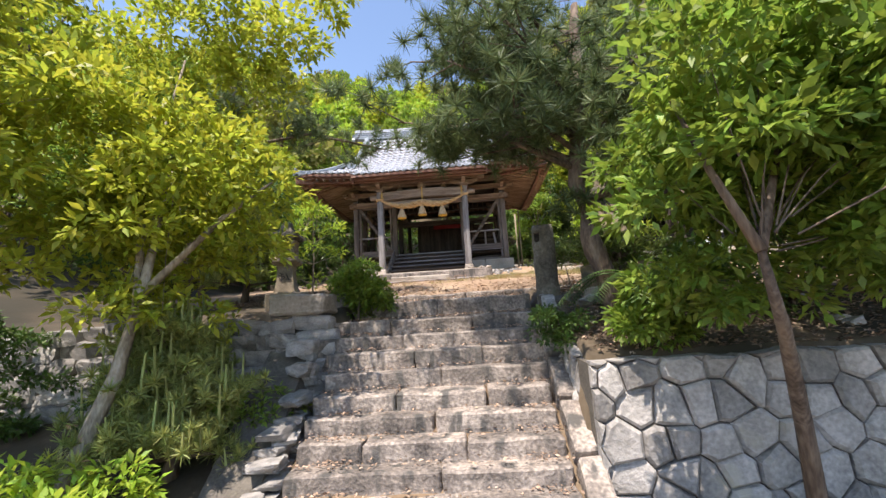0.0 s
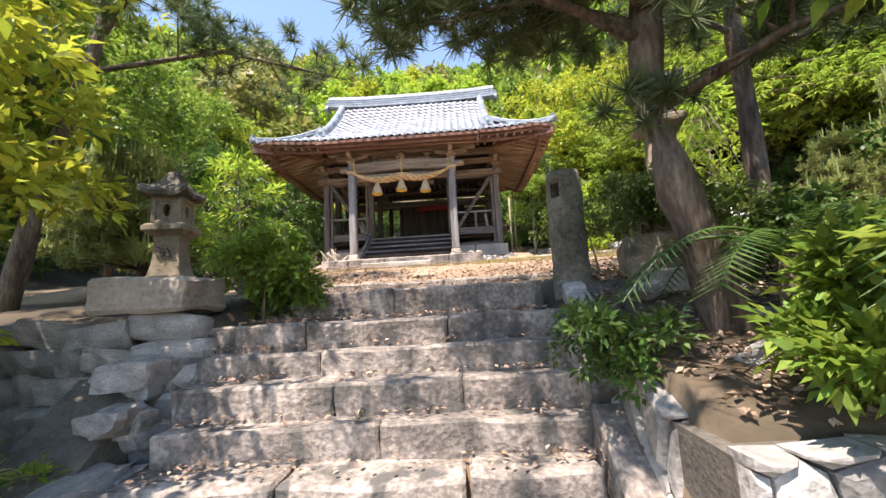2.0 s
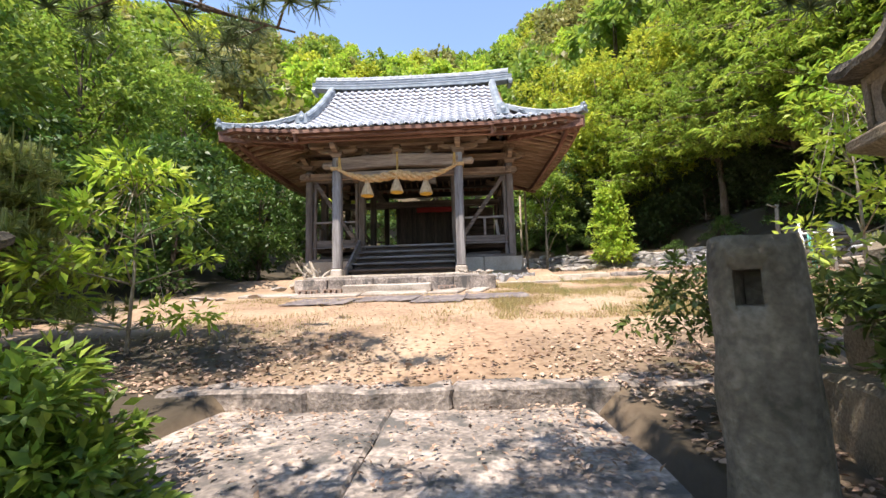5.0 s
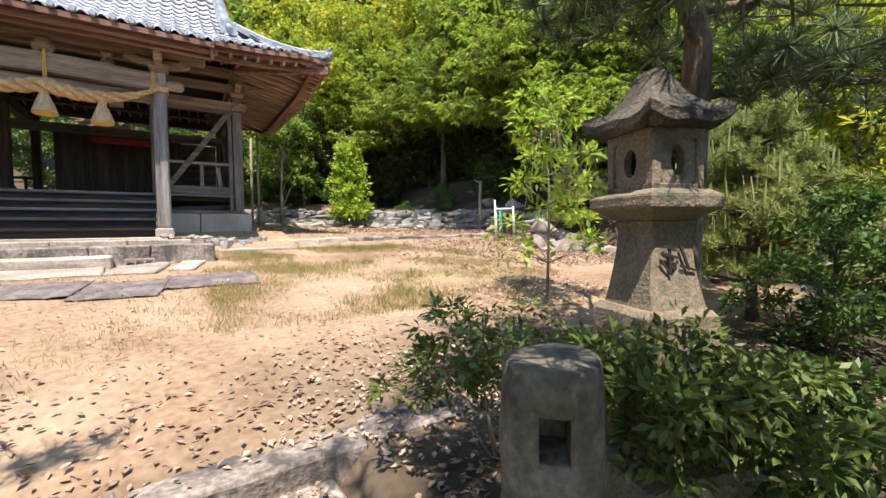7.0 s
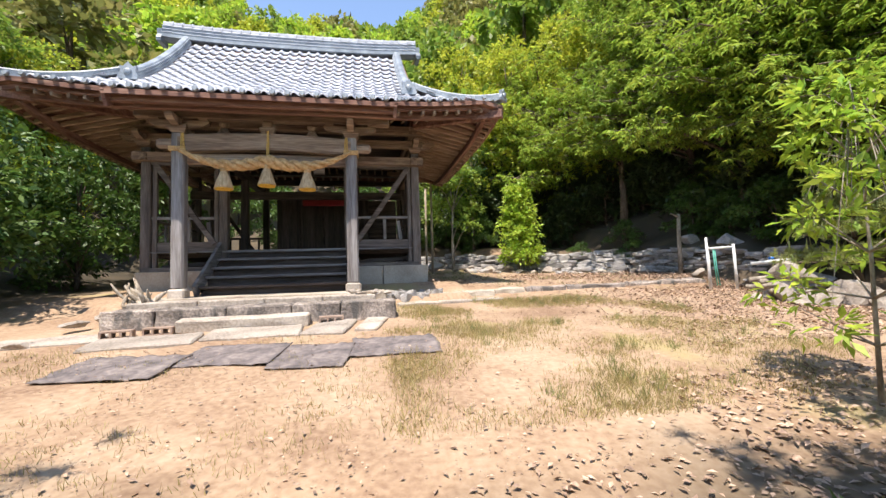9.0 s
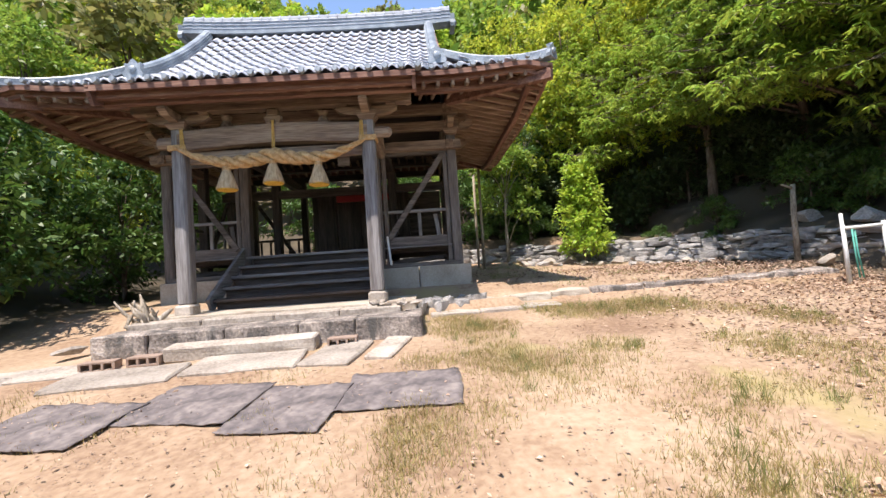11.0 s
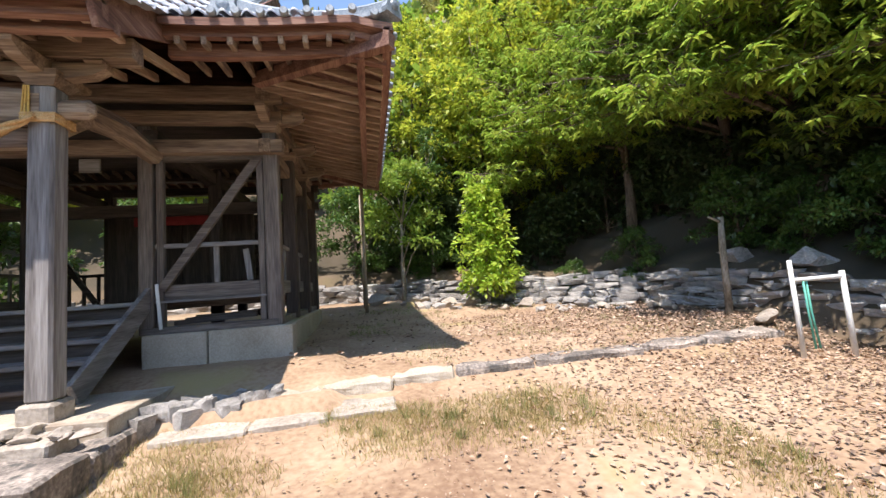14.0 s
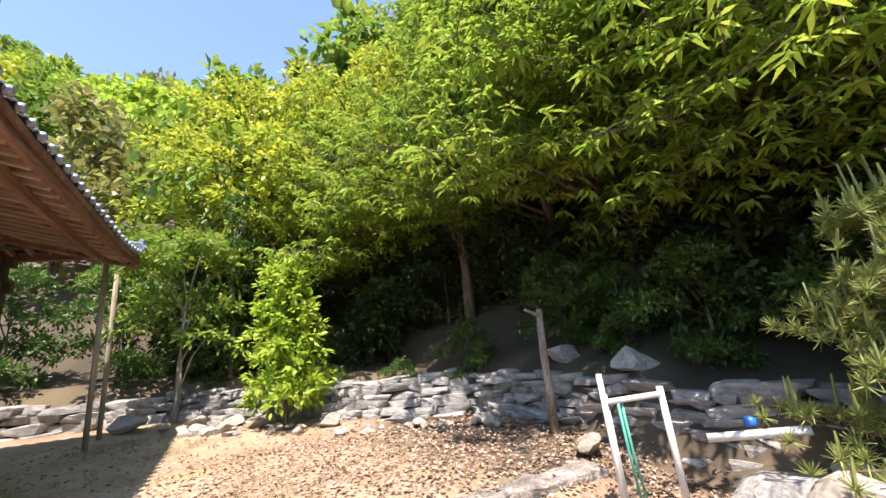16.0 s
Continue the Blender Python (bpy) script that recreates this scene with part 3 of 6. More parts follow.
rubble_wall("wall_forest_back", (4.4, 23.7), (10.1, 19.3), (3.7, 3.3), (4.4, 4.25), 0.44, 16, "tumbled dry stone wall below the wood", 0.36, 0.7, 0.16, 0.15, SLABS)
rubble_wall("wall_back", (-6.0, 24.6), (4.4, 23.9), (3.75, 3.7), (4.5, 4.45), 0.46, 17, "low stone wall behind the shrine", 0.45, 0.2, 0.1, 0.12, SLABS)
tagged(new("pedestal_block", mesh_of("pedestal_block", rough_block((-1.86, 5.38, 1.98), (0.72, 0.6, 0.27), 3, 0.03, 4, 0.03), pale_stone)),
       "pale cut stone block on the wall corner", "stone block")

# ---- shrine: platform and kerb ----
CX = -1.13
platform = thing("stone_platform", (CX, 14.5, 2.9), "low stone platform before the shrine, dark-faced kerb stones", "platform", kind="structure")
rs = random.Random(8)
xs = [-3.35, -2.6, -1.55, -0.55, 0.25, 1.18]
for a, b in zip(xs, xs[1:]):
    bm = rough_block(((a + b) / 2, 13.78 + rs.uniform(-0.02, 0.02), 3.03), (b - a - 0.01, 0.62, 0.34), a, 0.02, 4, 0.02)
    under(platform, part("kerb_stone", bm, step_mat, platform))
xs = [-3.3, -2.2, -1.1, -0.1, 0.85]
for a, b in zip(xs, xs[1:]):
    bm = rough_block(((a + b) / 2, 14.3, 3.16), (b - a - 0.01, 0.42, 0.26), a + 9, 0.015, 3, 0.02)
    under(platform, part("inner_kerb_stone", bm, pale_stone, platform))
under(platform, part("paving", rough_block((CX - 0.02, 15.3, 3.16), (4.45, 1.7, 0.34), 5, 0.012, 12, 0.01), concrete, platform, "cracked grey concrete paving"))
under(platform, part("side_kerb", rough_block((1.02, 14.5, 3.03), (0.3, 0.85, 0.3), 6, 0.03, 4, 0.03), step_mat, platform))
kerb = thing("long_kerb", (2.0, 15.3, 3.0), "long stone kerb edging the terrace beside the shrine", "kerb", kind="structure")
x = 1.2
while x < 9.3:
    ln = rs.uniform(0.9, 1.6) if x > 3.6 else 0.8
    yk = 15.15 + 0.10 * (x - 1.2) if x < 3.6 else 15.4 + 0.02 * (x - 3.6)
    top = 3.18 + 0.012 * x
    bm = rough_block((x + ln / 2, yk + (0.3 if x < 3.6 else 0.16), top - 0.16), (ln - 0.012, 0.62 if x < 3.6 else 0.34, 0.34), x, 0.045, 6, 0.03)
    under(kerb, part("kerb_stone", bm, concrete if x < 3.6 else step_mat, kerb))
    x += ln
for k in range(26):
    f = k / 25
    w = rs.uniform(0.16, 0.34)
    x, y = 0.95 + 1.3 * f + rs.uniform(-0.05, 0.05), 14.85 + 0.42 * f + rs.uniform(-0.1, 0.28)
    ob = new("rubble_stone", BLOCKS[k % len(BLOCKS)])
    ob.matrix_world = pose(x, y, 3.12 + 0.05 * (k % 2), rs.uniform(-8, 8), rs.uniform(-8, 8), rs.uniform(0, 360)) @ Matrix.Diagonal((w, w * 0.8, 0.26, 1))
    tagged(ob, "grey rough stone set in the edge of the terrace", "rock", "rubble along the terrace edge")
for a, b in ((1.3, 2.15), (2.16, 2.9), (2.91, 3.6)):
    bm = rough_block(((a + b) / 2, 14.85 + 0.08 * (a - 1.3), land((a + b) / 2, 14.9) - 0.03), (b - a, 0.55, 0.12), a, 0.03, 4, 0.02)
    tagged(new("paving_slab", mesh_of("paving_slab", bm, pale_stone)), "worn flat slab sunk in sand below the kerb", "paving slab", "paving slabs")
# long step slab and flat paving slabs
for (c, s, spin, lab) in (((-1.2, 13.28, 2.95), (1.9, 0.32, 0.2), 3, "long pale stone step slab before the platform"),
                          ((-2.3, 12.55, 2.78), (1.3, 0.62, 0.14), 6, "pale flat paving slab in the sand"),
                          ((-0.95, 12.78, 2.79), (1.3, 0.66, 0.14), 2, "pale flat paving slab in the sand"),
                          ((0.12, 12.9, 2.80), (0.62, 0.95, 0.14), -12, "pale flat paving slab in the sand"),
                          ((0.75, 13.0, 2.80), (0.36, 0.9, 0.14), -14, "weathered flat paving slab in the sand"),
                          ((-3.6, 12.9, 2.82), (1.2, 0.5, 0.14), 10, "broken flat paving slab in the sand")):
    ob = new("paving_slab", mesh_of("paving_slab", rough_block((0, 0, 0), s, c[0], 0.018, 4, 0.02), pale_stone))
    ob.matrix_world = pose(c[0], c[1], c[2] if c[2] > 2.9 else land(c[0], c[1]) - 0.025, 5, 0, spin)
    tagged(ob, lab, "paving slab", "paving slabs")
# worn ground sheets
for k, (c, s, spin) in enumerate((((1.0, 11.55, 2.655), (0.95, 0.72), -2), ((0.05, 11.35, 2.63), (0.72, 0.8), -8), ((-0.9, 11.6, 2.655), (0.95, 0.75), -10), ((-2.0, 11.35, 2.63), (1.0, 0.7), -8))):
    bm = bmesh.new()
    bmesh.ops.create_grid(bm, x_segments=22, y_segments=18, size=0.5)
    for v in bm.verts:
        p = Vector((v.co.x * s[0] * 1.15, v.co.y * s[1] * 1.15, 0))
        edge = noise.noise_vector((p.x * 3 + k, p.y * 3, k)) * 0.035
        v.co = Vector((p.x + edge.x, p.y + edge.y, land(c[0] + p.x, c[1] + p.y) - land(c[0], c[1]) + 0.018 + 0.015 * noise.noise((p.x * 7, p.y * 7, k * 3.0)) + 0.012 * noise.noise((p.x * 19, p.y * 12, k))))
    r = bmesh.ops.extrude_face_region(bm, geom=bm.faces[:])
    for g in r["geom"]:
        if isinstance(g, bmesh.types.BMVert):
            g.co.z += 0.008
    ob = new("ground_sheet", mesh_of("ground_sheet", bm, mat_cloth, True))
    ob.matrix_world = pose(c[0], c[1], land(c[0], c[1]), 0, 0, spin)
    tagged(ob, "dark wrinkled sheet lying flat on the sand", "ground sheet", "ground sheets")

# ---- shrine: building ----
shrine = thing("shrine_hall", (CX, 16.2, 3.2), "weathered open wooden shrine hall with grey tiled roof", "shrine")


def sp(name, bm, mat, label="", smooth=False):
    return under(shrine, part(name, bm, mat, shrine, label, smooth))


FX = (-3.1, -1.45, 1.43, 3.14)
YS = (16.8, 18.2, 19.7, 21.2)
FLOOR = 4.32
# foundation
for a, b in ((-3.25, -1.75), (1.42, 2.25), (2.26, 3.4)):
    sp("foundation_block", rough_block((CX + (a + b) / 2, 16.76, 3.57), (b - a - 0.012, 0.34, 0.62), a, 0.008, 3, 0.012), concrete, "stained concrete foundation block")
for sx in (-1, 1):
    sp("side_foundation", rough_block((CX + sx * 3.13, 19.05, 3.56), (0.36, 4.3, 0.62), sx, 0.012, 6, 0.012), concrete)
# posts
for y in YS:
    for fx in FX if y in (YS[0], YS[3]) else (FX[0], FX[3]):
        w = 0.21 if abs(fx) > 2 else 0.19
        # Front posts are brown-grey; the others carry the hall's shade in their colour.
        sp("post", box((CX + fx, y, 5.45), (w, w, 3.14), 0.015), brown_grey_z if y < 17 else shade_dark_z)
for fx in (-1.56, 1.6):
    sp("inner_post", box((CX + fx, 19.0, 5.32), (0.2, 0.2, 3.1), 0.015), shade_dark_z)
# porch pillars on stone bases
for fx in (-1.6, 1.57):
    sp("porch_pillar", box((CX + fx, 14.70, 4.975), (0.225, 0.225, 2.95), 0.028), grey_z, "grey weathered square pillar")
    sp("pillar_base", rough_block((CX + fx, 14.70, 3.40), (0.3, 0.3, 0.2), fx, 0.015, 2, 0.03), pale_stone, "stone pillar base")


def bracket(c, along, mat):
    """Block and curved arms on a pillar's head."""
    out = []
    bm = bmesh.new()
    lathe(bm, [(0.16, 0), (0.235, 0.08), (0.235, 0.14)], 4, (c[0], c[1], c[2]), math.pi / 4)
    out.append(("bearing_block", bm))
    for ax in (0, 1):
        bm = bmesh.new()
        prof = [(-0.52, 0.25), (-0.52, 0.2), (-0.40, 0.13), (-0.2, 0.1), (0.2, 0.1), (0.40, 0.13), (0.52, 0.2), (0.52, 0.25)]
        rings = []
        for s in (-0.065, 0.065):
            rings.append([bm.verts.new((c[0] + (p if ax == 0 else s), c[1] + (s if ax == 0 else p), c[2] + q)) for p, q in prof])
        bm.faces.new(rings[0])
        bm.faces.new(rings[1][::-1])
        for k in range(len(prof)):
            bm.faces.new((rings[0][k], rings[1][k], rings[1][(k + 1) % len(prof)], rings[0][(k + 1) % len(prof)]))
        bmesh.ops.recalc_face_normals(bm, faces=bm.faces)
        out.append(("bracket_arm", bm))
    for d in (-0.42, 0, 0.42):
        bm = bmesh.new()
        lathe(bm, [(0.075, 0.23), (0.12, 0.27), (0.12, 0.31)], 4, (c[0] + d, c[1], c[2]), math.pi / 4)
        out.append(("small_block", bm))
    for nm, bm in out:
        sp(nm, bm, mat)


for fx in (-1.6, 1.57):
    bracket((CX + fx, 14.70, 6.44), 0, brown_x)
for fx in (FX[0], FX[3]):
    for y in YS[:3]:
        bracket((CX + fx, y - 0.1 * (y < 17), 6.78), 0, brown_x)
# porch beams: rainbow beam, upper purlin
bm = bmesh.new()
n = 16
rings = []
for i in range(n + 1):
    f = i / n
    x = CX - 1.6 + 3.17 * f
    rise = 0.07 * math.sin(math.pi * f)
    rings.append([bm.verts.new((x, 14.70 + dy, 6.2 + dz + rise)) for dy, dz in ((-0.1, -0.13), (-0.12, -0.08), (-0.12, 0.14), (-0.09, 0.2), (0.09, 0.2), (0.12, 0.14), (0.12, -0.08), (0.1, -0.13))])
for r0, r1 in zip(rings, rings[1:]):
    for k in range(8):
        bm.faces.new((r0[k], r0[(k + 1) % 8], r1[(k + 1) % 8], r1[k]))
sp("rainbow_beam", bm, brown_x, "thick curved weathered tie beam")
sp("porch_lower_beam", box((CX, 14.78, 5.98), (3.05, 0.1, 0.2)), brown_x)
sp("porch_purlin", box((CX, 14.70, 6.84), (4.7, 0.2, 0.22)), brown_x)
for fx in (-1.95, 1.92):
    sp("beam_nose", box((CX + fx * 0.94, 14.70, 6.24), (0.34, 0.13, 0.19), 0.05), brown_x, "carved beam end")
for fx in (-0.02,):
    bm = box((CX + fx, 14.66, 6.56), (0.3, 0.12, 0.1), 0.02)
    cube(bm, (CX + fx - 0.08, 14.66, 6.48), (0.09, 0.12, 0.16), 0.02)
    cube(bm, (CX + fx + 0.08, 14.66, 6.48), (0.09, 0.12, 0.16), 0.02)
    cube(bm, (CX + fx, 14.66, 6.66), (0.2, 0.13, 0.12), 0.02)
    sp("frog_leg_strut", bm, brown_x, "carved strut with a round hole")
for fx in (-0.85, 0.8):
    bm = bmesh.new()
    lathe(bm, [(0.20, 0), (0.12, 0.1), (0.06, 0.2), (0.1, 0.28)], 8, (CX + fx, 14.78, 6.40))
    sp("carved_strut", bm, brown_x, "carved wooden strut")
# curved ties from porch to hall
for fx in (-1.6, 1.57):
    bm = bmesh.new()
    tube(bm, [(CX + fx, 14.75, 6.1), (CX + fx, 15.2, 6.42), (CX + fx, 15.8, 6.5), (CX + fx, 16.7, 6.42)], [0.14, 0.15, 0.15, 0.12], 6)
    sp("curved_tie", bm, brown_y, "curved tie beam between pillar and hall")
# hall beams; rear and inner ones have the hall's shade in their colour
for y, col in ((16.66, brown_x), (21.2, shade_dark_x)):
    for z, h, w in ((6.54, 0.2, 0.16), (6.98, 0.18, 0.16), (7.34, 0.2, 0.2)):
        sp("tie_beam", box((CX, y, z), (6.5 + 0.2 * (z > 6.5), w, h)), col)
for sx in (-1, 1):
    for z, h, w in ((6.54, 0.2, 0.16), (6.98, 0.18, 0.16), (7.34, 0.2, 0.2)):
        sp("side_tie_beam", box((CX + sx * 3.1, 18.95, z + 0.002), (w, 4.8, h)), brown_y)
    sp("cross_beam", box((CX + sx * 1.56, 18.95, 6.67), (0.2, 4.7, 0.24)), shade_dark_y)
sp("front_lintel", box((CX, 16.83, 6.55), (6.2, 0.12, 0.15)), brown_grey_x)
sp("inner_lintel", box((CX, 19.0, 6.1), (6.0, 0.14, 0.22)), shade_dark_x)
# bays at the front: rails, braces, frames
for a, b, up in ((-3.0, -1.55, 0), (1.53, 3.04, 1)):
    mid, ln = CX + (a + b) / 2, b - a
    sp("bay_rail", box((mid, 16.78, 5.12), (ln, 0.06, 0.065)), grey_x, "pale grey hand rail")
    sp("bay_board", box((mid, 16.8, 4.45), (ln, 0.05, 0.22)), brown_grey_x)
    sp("bay_board_lip", box((mid, 16.77, 4.325), (ln, 0.09, 0.035)), grey_x)
    sp("bay_sill", box((mid, 16.78, 3.925), (ln + 0.3, 0.24, 0.09)), brown_grey_x)
    sp("bay_head", box((mid, 16.78, 6.41), (ln + 0.2, 0.14, 0.07)), brown_grey_x)
    for fx in (a + 0.075, b - 0.065):
        sp("bay_jamb", box((CX + fx, 16.79, 5.17), (0.09, 0.1, 2.42)), brown_grey_z)
    sp("bay_baluster", box((mid + 0.05, 16.8, 4.83), (0.075, 0.05, 0.54)), grey_z)
    lo, hi = (CX + a + 0.1, 16.73, 4.5), (CX + b - 0.08, 16.73, 6.4)
    if not up:
        lo, hi = (CX + b - 0.1, 16.73, 4.5), (CX + a + 0.08, 16.73, 6.4)
    sp("brace", bar(lo, hi, 0.06, 0.12), brown_grey_x, "diagonal timber brace")
    sp("loose_board", bar((mid + 0.47, 16.95, 4.57), (mid + 0.41, 16.95, 5.05), 0.02, 0.09), grey_z)
    for k in range(5):
        sp("stored_timber", bar((mid - ln * 0.4 + 0.1 * k, 17.0 + 0.12 * k, 4.0 + 0.03 * (k % 3)), (mid + ln * 0.35 + 0.05 * k, 17.05 + 0.1 * k, 4.05 + 0.04 * (k % 2)), 0.09, 0.07), shade_dark_x)
# side bays
for sx in (-1, 1):
    for y0, y1 in zip(YS, YS[1:]):
        sp("side_rail", box((CX + sx * 3.1, (y0 + y1) / 2, 5.12), (0.06, y1 - y0 - 0.2, 0.07)), grey_y)
        sp("side_board", box((CX + sx * 3.1, (y0 + y1) / 2, 4.45), (0.05, y1 - y0 - 0.2, 0.22)), grey_y)
        sp("side_sill", box((CX + sx * 3.1, (y0 + y1) / 2, 3.92), (0.2, y1 - y0 - 0.2, 0.1)), grey_y)
        for f in (0.33, 0.66):
            sp("side_baluster", box((CX + sx * 3.1, y0 + (y1 - y0) * f, 4.83), (0.05, 0.06, 0.54)), grey_z)
    sp("side_brace", bar((CX + sx * 3.04, 18.3, 4.5), (CX + sx * 3.04, 19.6, 6.4), 0.06, 0.12), shade_dark_y)
# floor, rear and inner walls, altar, with the hall's shade in their colour
sp("hall_floor", box((CX, 19.1, FLOOR - 0.06), (6.0, 4.1, 0.1)), shade_dark_x, "boarded floor, the hall's shade put into its colour")
sp("ceiling", box((CX, 18.95, 7.46), (6.4, 4.7, 0.04)), shade_dark_x)
sp("sanctuary_wall", box((CX + 0.55, 20.2, 5.35), (2.9, 0.1, 2.0)), shade_dark_x, "closed sanctuary doors, the hall's shade put into their colour")
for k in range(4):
    sp("sanctuary_door", box((CX - 0.55 + 0.73 * k, 20.12, 5.3), (0.69, 0.05, 1.8), 0.01), shade_dark_z)
sp("rear_wall", box((CX + 1.9, 21.15, 5.35), (2.2, 0.06, 2.0)), shade_dark_x)
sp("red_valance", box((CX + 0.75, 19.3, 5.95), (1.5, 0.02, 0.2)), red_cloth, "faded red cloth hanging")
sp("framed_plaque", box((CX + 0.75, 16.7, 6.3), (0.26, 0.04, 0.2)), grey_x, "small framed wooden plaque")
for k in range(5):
    sp("rear_baluster", box((CX - 2.9 + 0.3 * k, 21.2, 4.7), (0.06, 0.06, 0.7)), shade_dark_z)
sp("rear_rail", box((CX - 2.3, 21.2, 5.05), (1.5, 0.07, 0.07)), shade_dark_x)
sp("rear_brace", bar((CX - 2.9, 21.1, 6.2), (CX - 1.7, 21.1, 4.4), 0.06, 0.12), shade_dark_x)
# wooden stairs
NST = 5
for k in range(NST):
    z = 3.50 + (FLOOR - 3.50) * k / (NST - 1)
    y = 15.35 + 0.36 * k
    # Risers and lowest tread use the shade-dark wood; the treads above stay grey.
    sp("stair_tread", box((CX - 0.03, y + 0.12, z), (2.9, 0.42, 0.06), 0.012), grey_x if k else shade_dark_x)
    sp("stair_riser", box((CX - 0.03, y + 0.03, z - 0.12), (2.86, 0.03, 0.19), 0.004), shade_dark_x)
for fx in (-1.52, 1.46):
    sp("stair_string", bar((CX + fx, 15.22, 3.42), (CX + fx, 16.85, 4.46), 0.07, 0.28), grey_y)
sp("white_strip", bar((CX + 1.66, 16.62, 3.95), (CX + 1.61, 16.62, 4.58), 0.02, 0.045), white_paint, "white painted strip of wood")
# bamboo props under the eave
for x, y in ((3.25, 23.0), (3.3, 21.9)):
    bm = bmesh.new()
    z0 = land(x, y)
    tube(bm, [(x, y, z0 - 0.1), (x + 0.01, y, (z0 + 7.2) / 2), (x + 0.02, y - 0.05, 7.2)], [0.05, 0.048, 0.045], 8)
    sp("eave_prop", bm, pole_mat, "thin wooden pole propping the eave", True)

# ---- shrine: roof ----
RY, EY, PY = 18.47, 14.85, 13.80
HX, GX, PX = 4.95, 3.0, 2.45
BY = 2 * RY - EY


def front_z(s):
    return 10.33 - 1.08 * s + 0.0755 * s * s


def side_z(x):
    d = HX - abs(x)
    return 7.24 + 0.30 * d + 0.085 * d * d


def lift(x, s):
    """The eaves sweep up towards the corners."""
    a = max(0, (abs(x) - 2.6) / (HX - 2.6))
    b = max(0, (s - 1.6) / 2.0)
    return 0.2 * a ** 2 * min(1.2, b) ** 2


def roof_z(x, s):
    z = front_z(s)
    if abs(x) > GX:
        z = min(z, side_z(x))
    return z + lift(x, s)


def sheet(points, thick, name, mat, parent, label=""):
    """A roof sheet with thickness from a grid of points."""
    bm = bmesh.new()
    top = [[bm.verts.new(p) for p in row] for row in points]
    low = [[bm.verts.new((p[0], p[1], p[2] - thick)) for p in row] for row in points]
    R, C = len(points), len(points[0])
    for i in range(R - 1):
        for j in range(C - 1):
            bm.faces.new((top[i][j], top[i][j + 1], top[i + 1][j + 1], top[i + 1][j]))
            bm.faces.new((low[i][j], low[i + 1][j], low[i + 1][j + 1], low[i][j + 1]))
    for i in range(R - 1):
        for j in (0, C - 1):
            bm.faces.new((top[i][j], top[i + 1][j], low[i + 1][j], low[i][j]))
    for j in range(C - 1):
        for i in (0, R - 1):
            bm.faces.new((top[i][j], top[i][j + 1], low[i][j + 1], low[i][j]))
    bmesh.ops.recalc_face_normals(bm, faces=bm.faces)
    return under(shrine, part(name, bm, mat, shrine, label))


SMAX = RY - EY
for sgn, nm in ((-1, "front_roof"), (1, "rear_roof")):
    pts = []
    for i in range(19):
        s = SMAX * i / 18
        pts.append([(CX + x, RY + sgn * s, roof_z(x, s) - 0.05) for x in np.linspace(-HX, HX, 45)])
    sheet(pts, 0.09, nm, red_x, "roof")
PMAX = RY - PY
pts = [[(CX + x, RY - s, front_z(s) - 0.05) for x in np.linspace(-PX, PX, 20)] for s in np.linspace(SMAX - 0.1, PMAX, 7)]
porch_roof = sheet(pts, 0.09, "porch_roof", red_x, "roof", "porch roof boarding")
roof_part = porch_roof


def tile_mesh():
    """One pantile, 0.25 m wide and 0.30 m long, lying along +y downwards."""
    bm = bmesh.new()
    prof = [(-0.125, 0.0), (-0.06, -0.012), (0.0, -0.008), (0.035, 0.02), (0.07, 0.042), (0.105, 0.03), (0.128, 0.0)]
    rows = []
    for y, dz in ((-0.02, 0.006), (0.29, 0.034)):
        rows.append([bm.verts.new((x, y, z + dz)) for x, z in prof])
    low = [bm.verts.new((x, 0.29, z + 0.008)) for x, z in prof]
    for k in range(len(prof) - 1):
        bm.faces.new((rows[0][k], rows[0][k + 1], rows[1][k + 1], rows[1][k]))
        bm.faces.new((rows[1][k], rows[1][k + 1], low[k + 1], low[k]))
    bmesh.ops.recalc_face_normals(bm, faces=bm.faces)
    return mesh_of("tile", bm, tile_mat, True)


def round_tile_mesh():
    """An eave tile with a round end."""
    bm = bmesh.new()
    lathe(bm, [(0.036, -0.012), (0.05, -0.012), (0.05, 0.03), (0.04, 0.05)], 10)
    bmesh.ops.rotate(bm, verts=bm.verts, matrix=Matrix.Rotation(radians(90), 3, "X"))
    return mesh_of("eave_tile_end", bm, ridge_mat)


TILE, TILE_END = tile_mesh(), round_tile_mesh()
poses = []
W, L = 0.25, 0.27


def slope_pose(x, y, z, dx, dy, dz):
    down = Vector((dx, dy, dz)).normalized()
    side = Vector((-dy, dx, 0)).normalized() * -1
    up = side.cross(down).normalized()
    return Matrix(((side.x, down.x, up.x, x), (side.y, down.y, up.y, y), (side.z, down.z, up.z, z), (0, 0, 0, 1)))


ends = []
rt = random.Random(5)
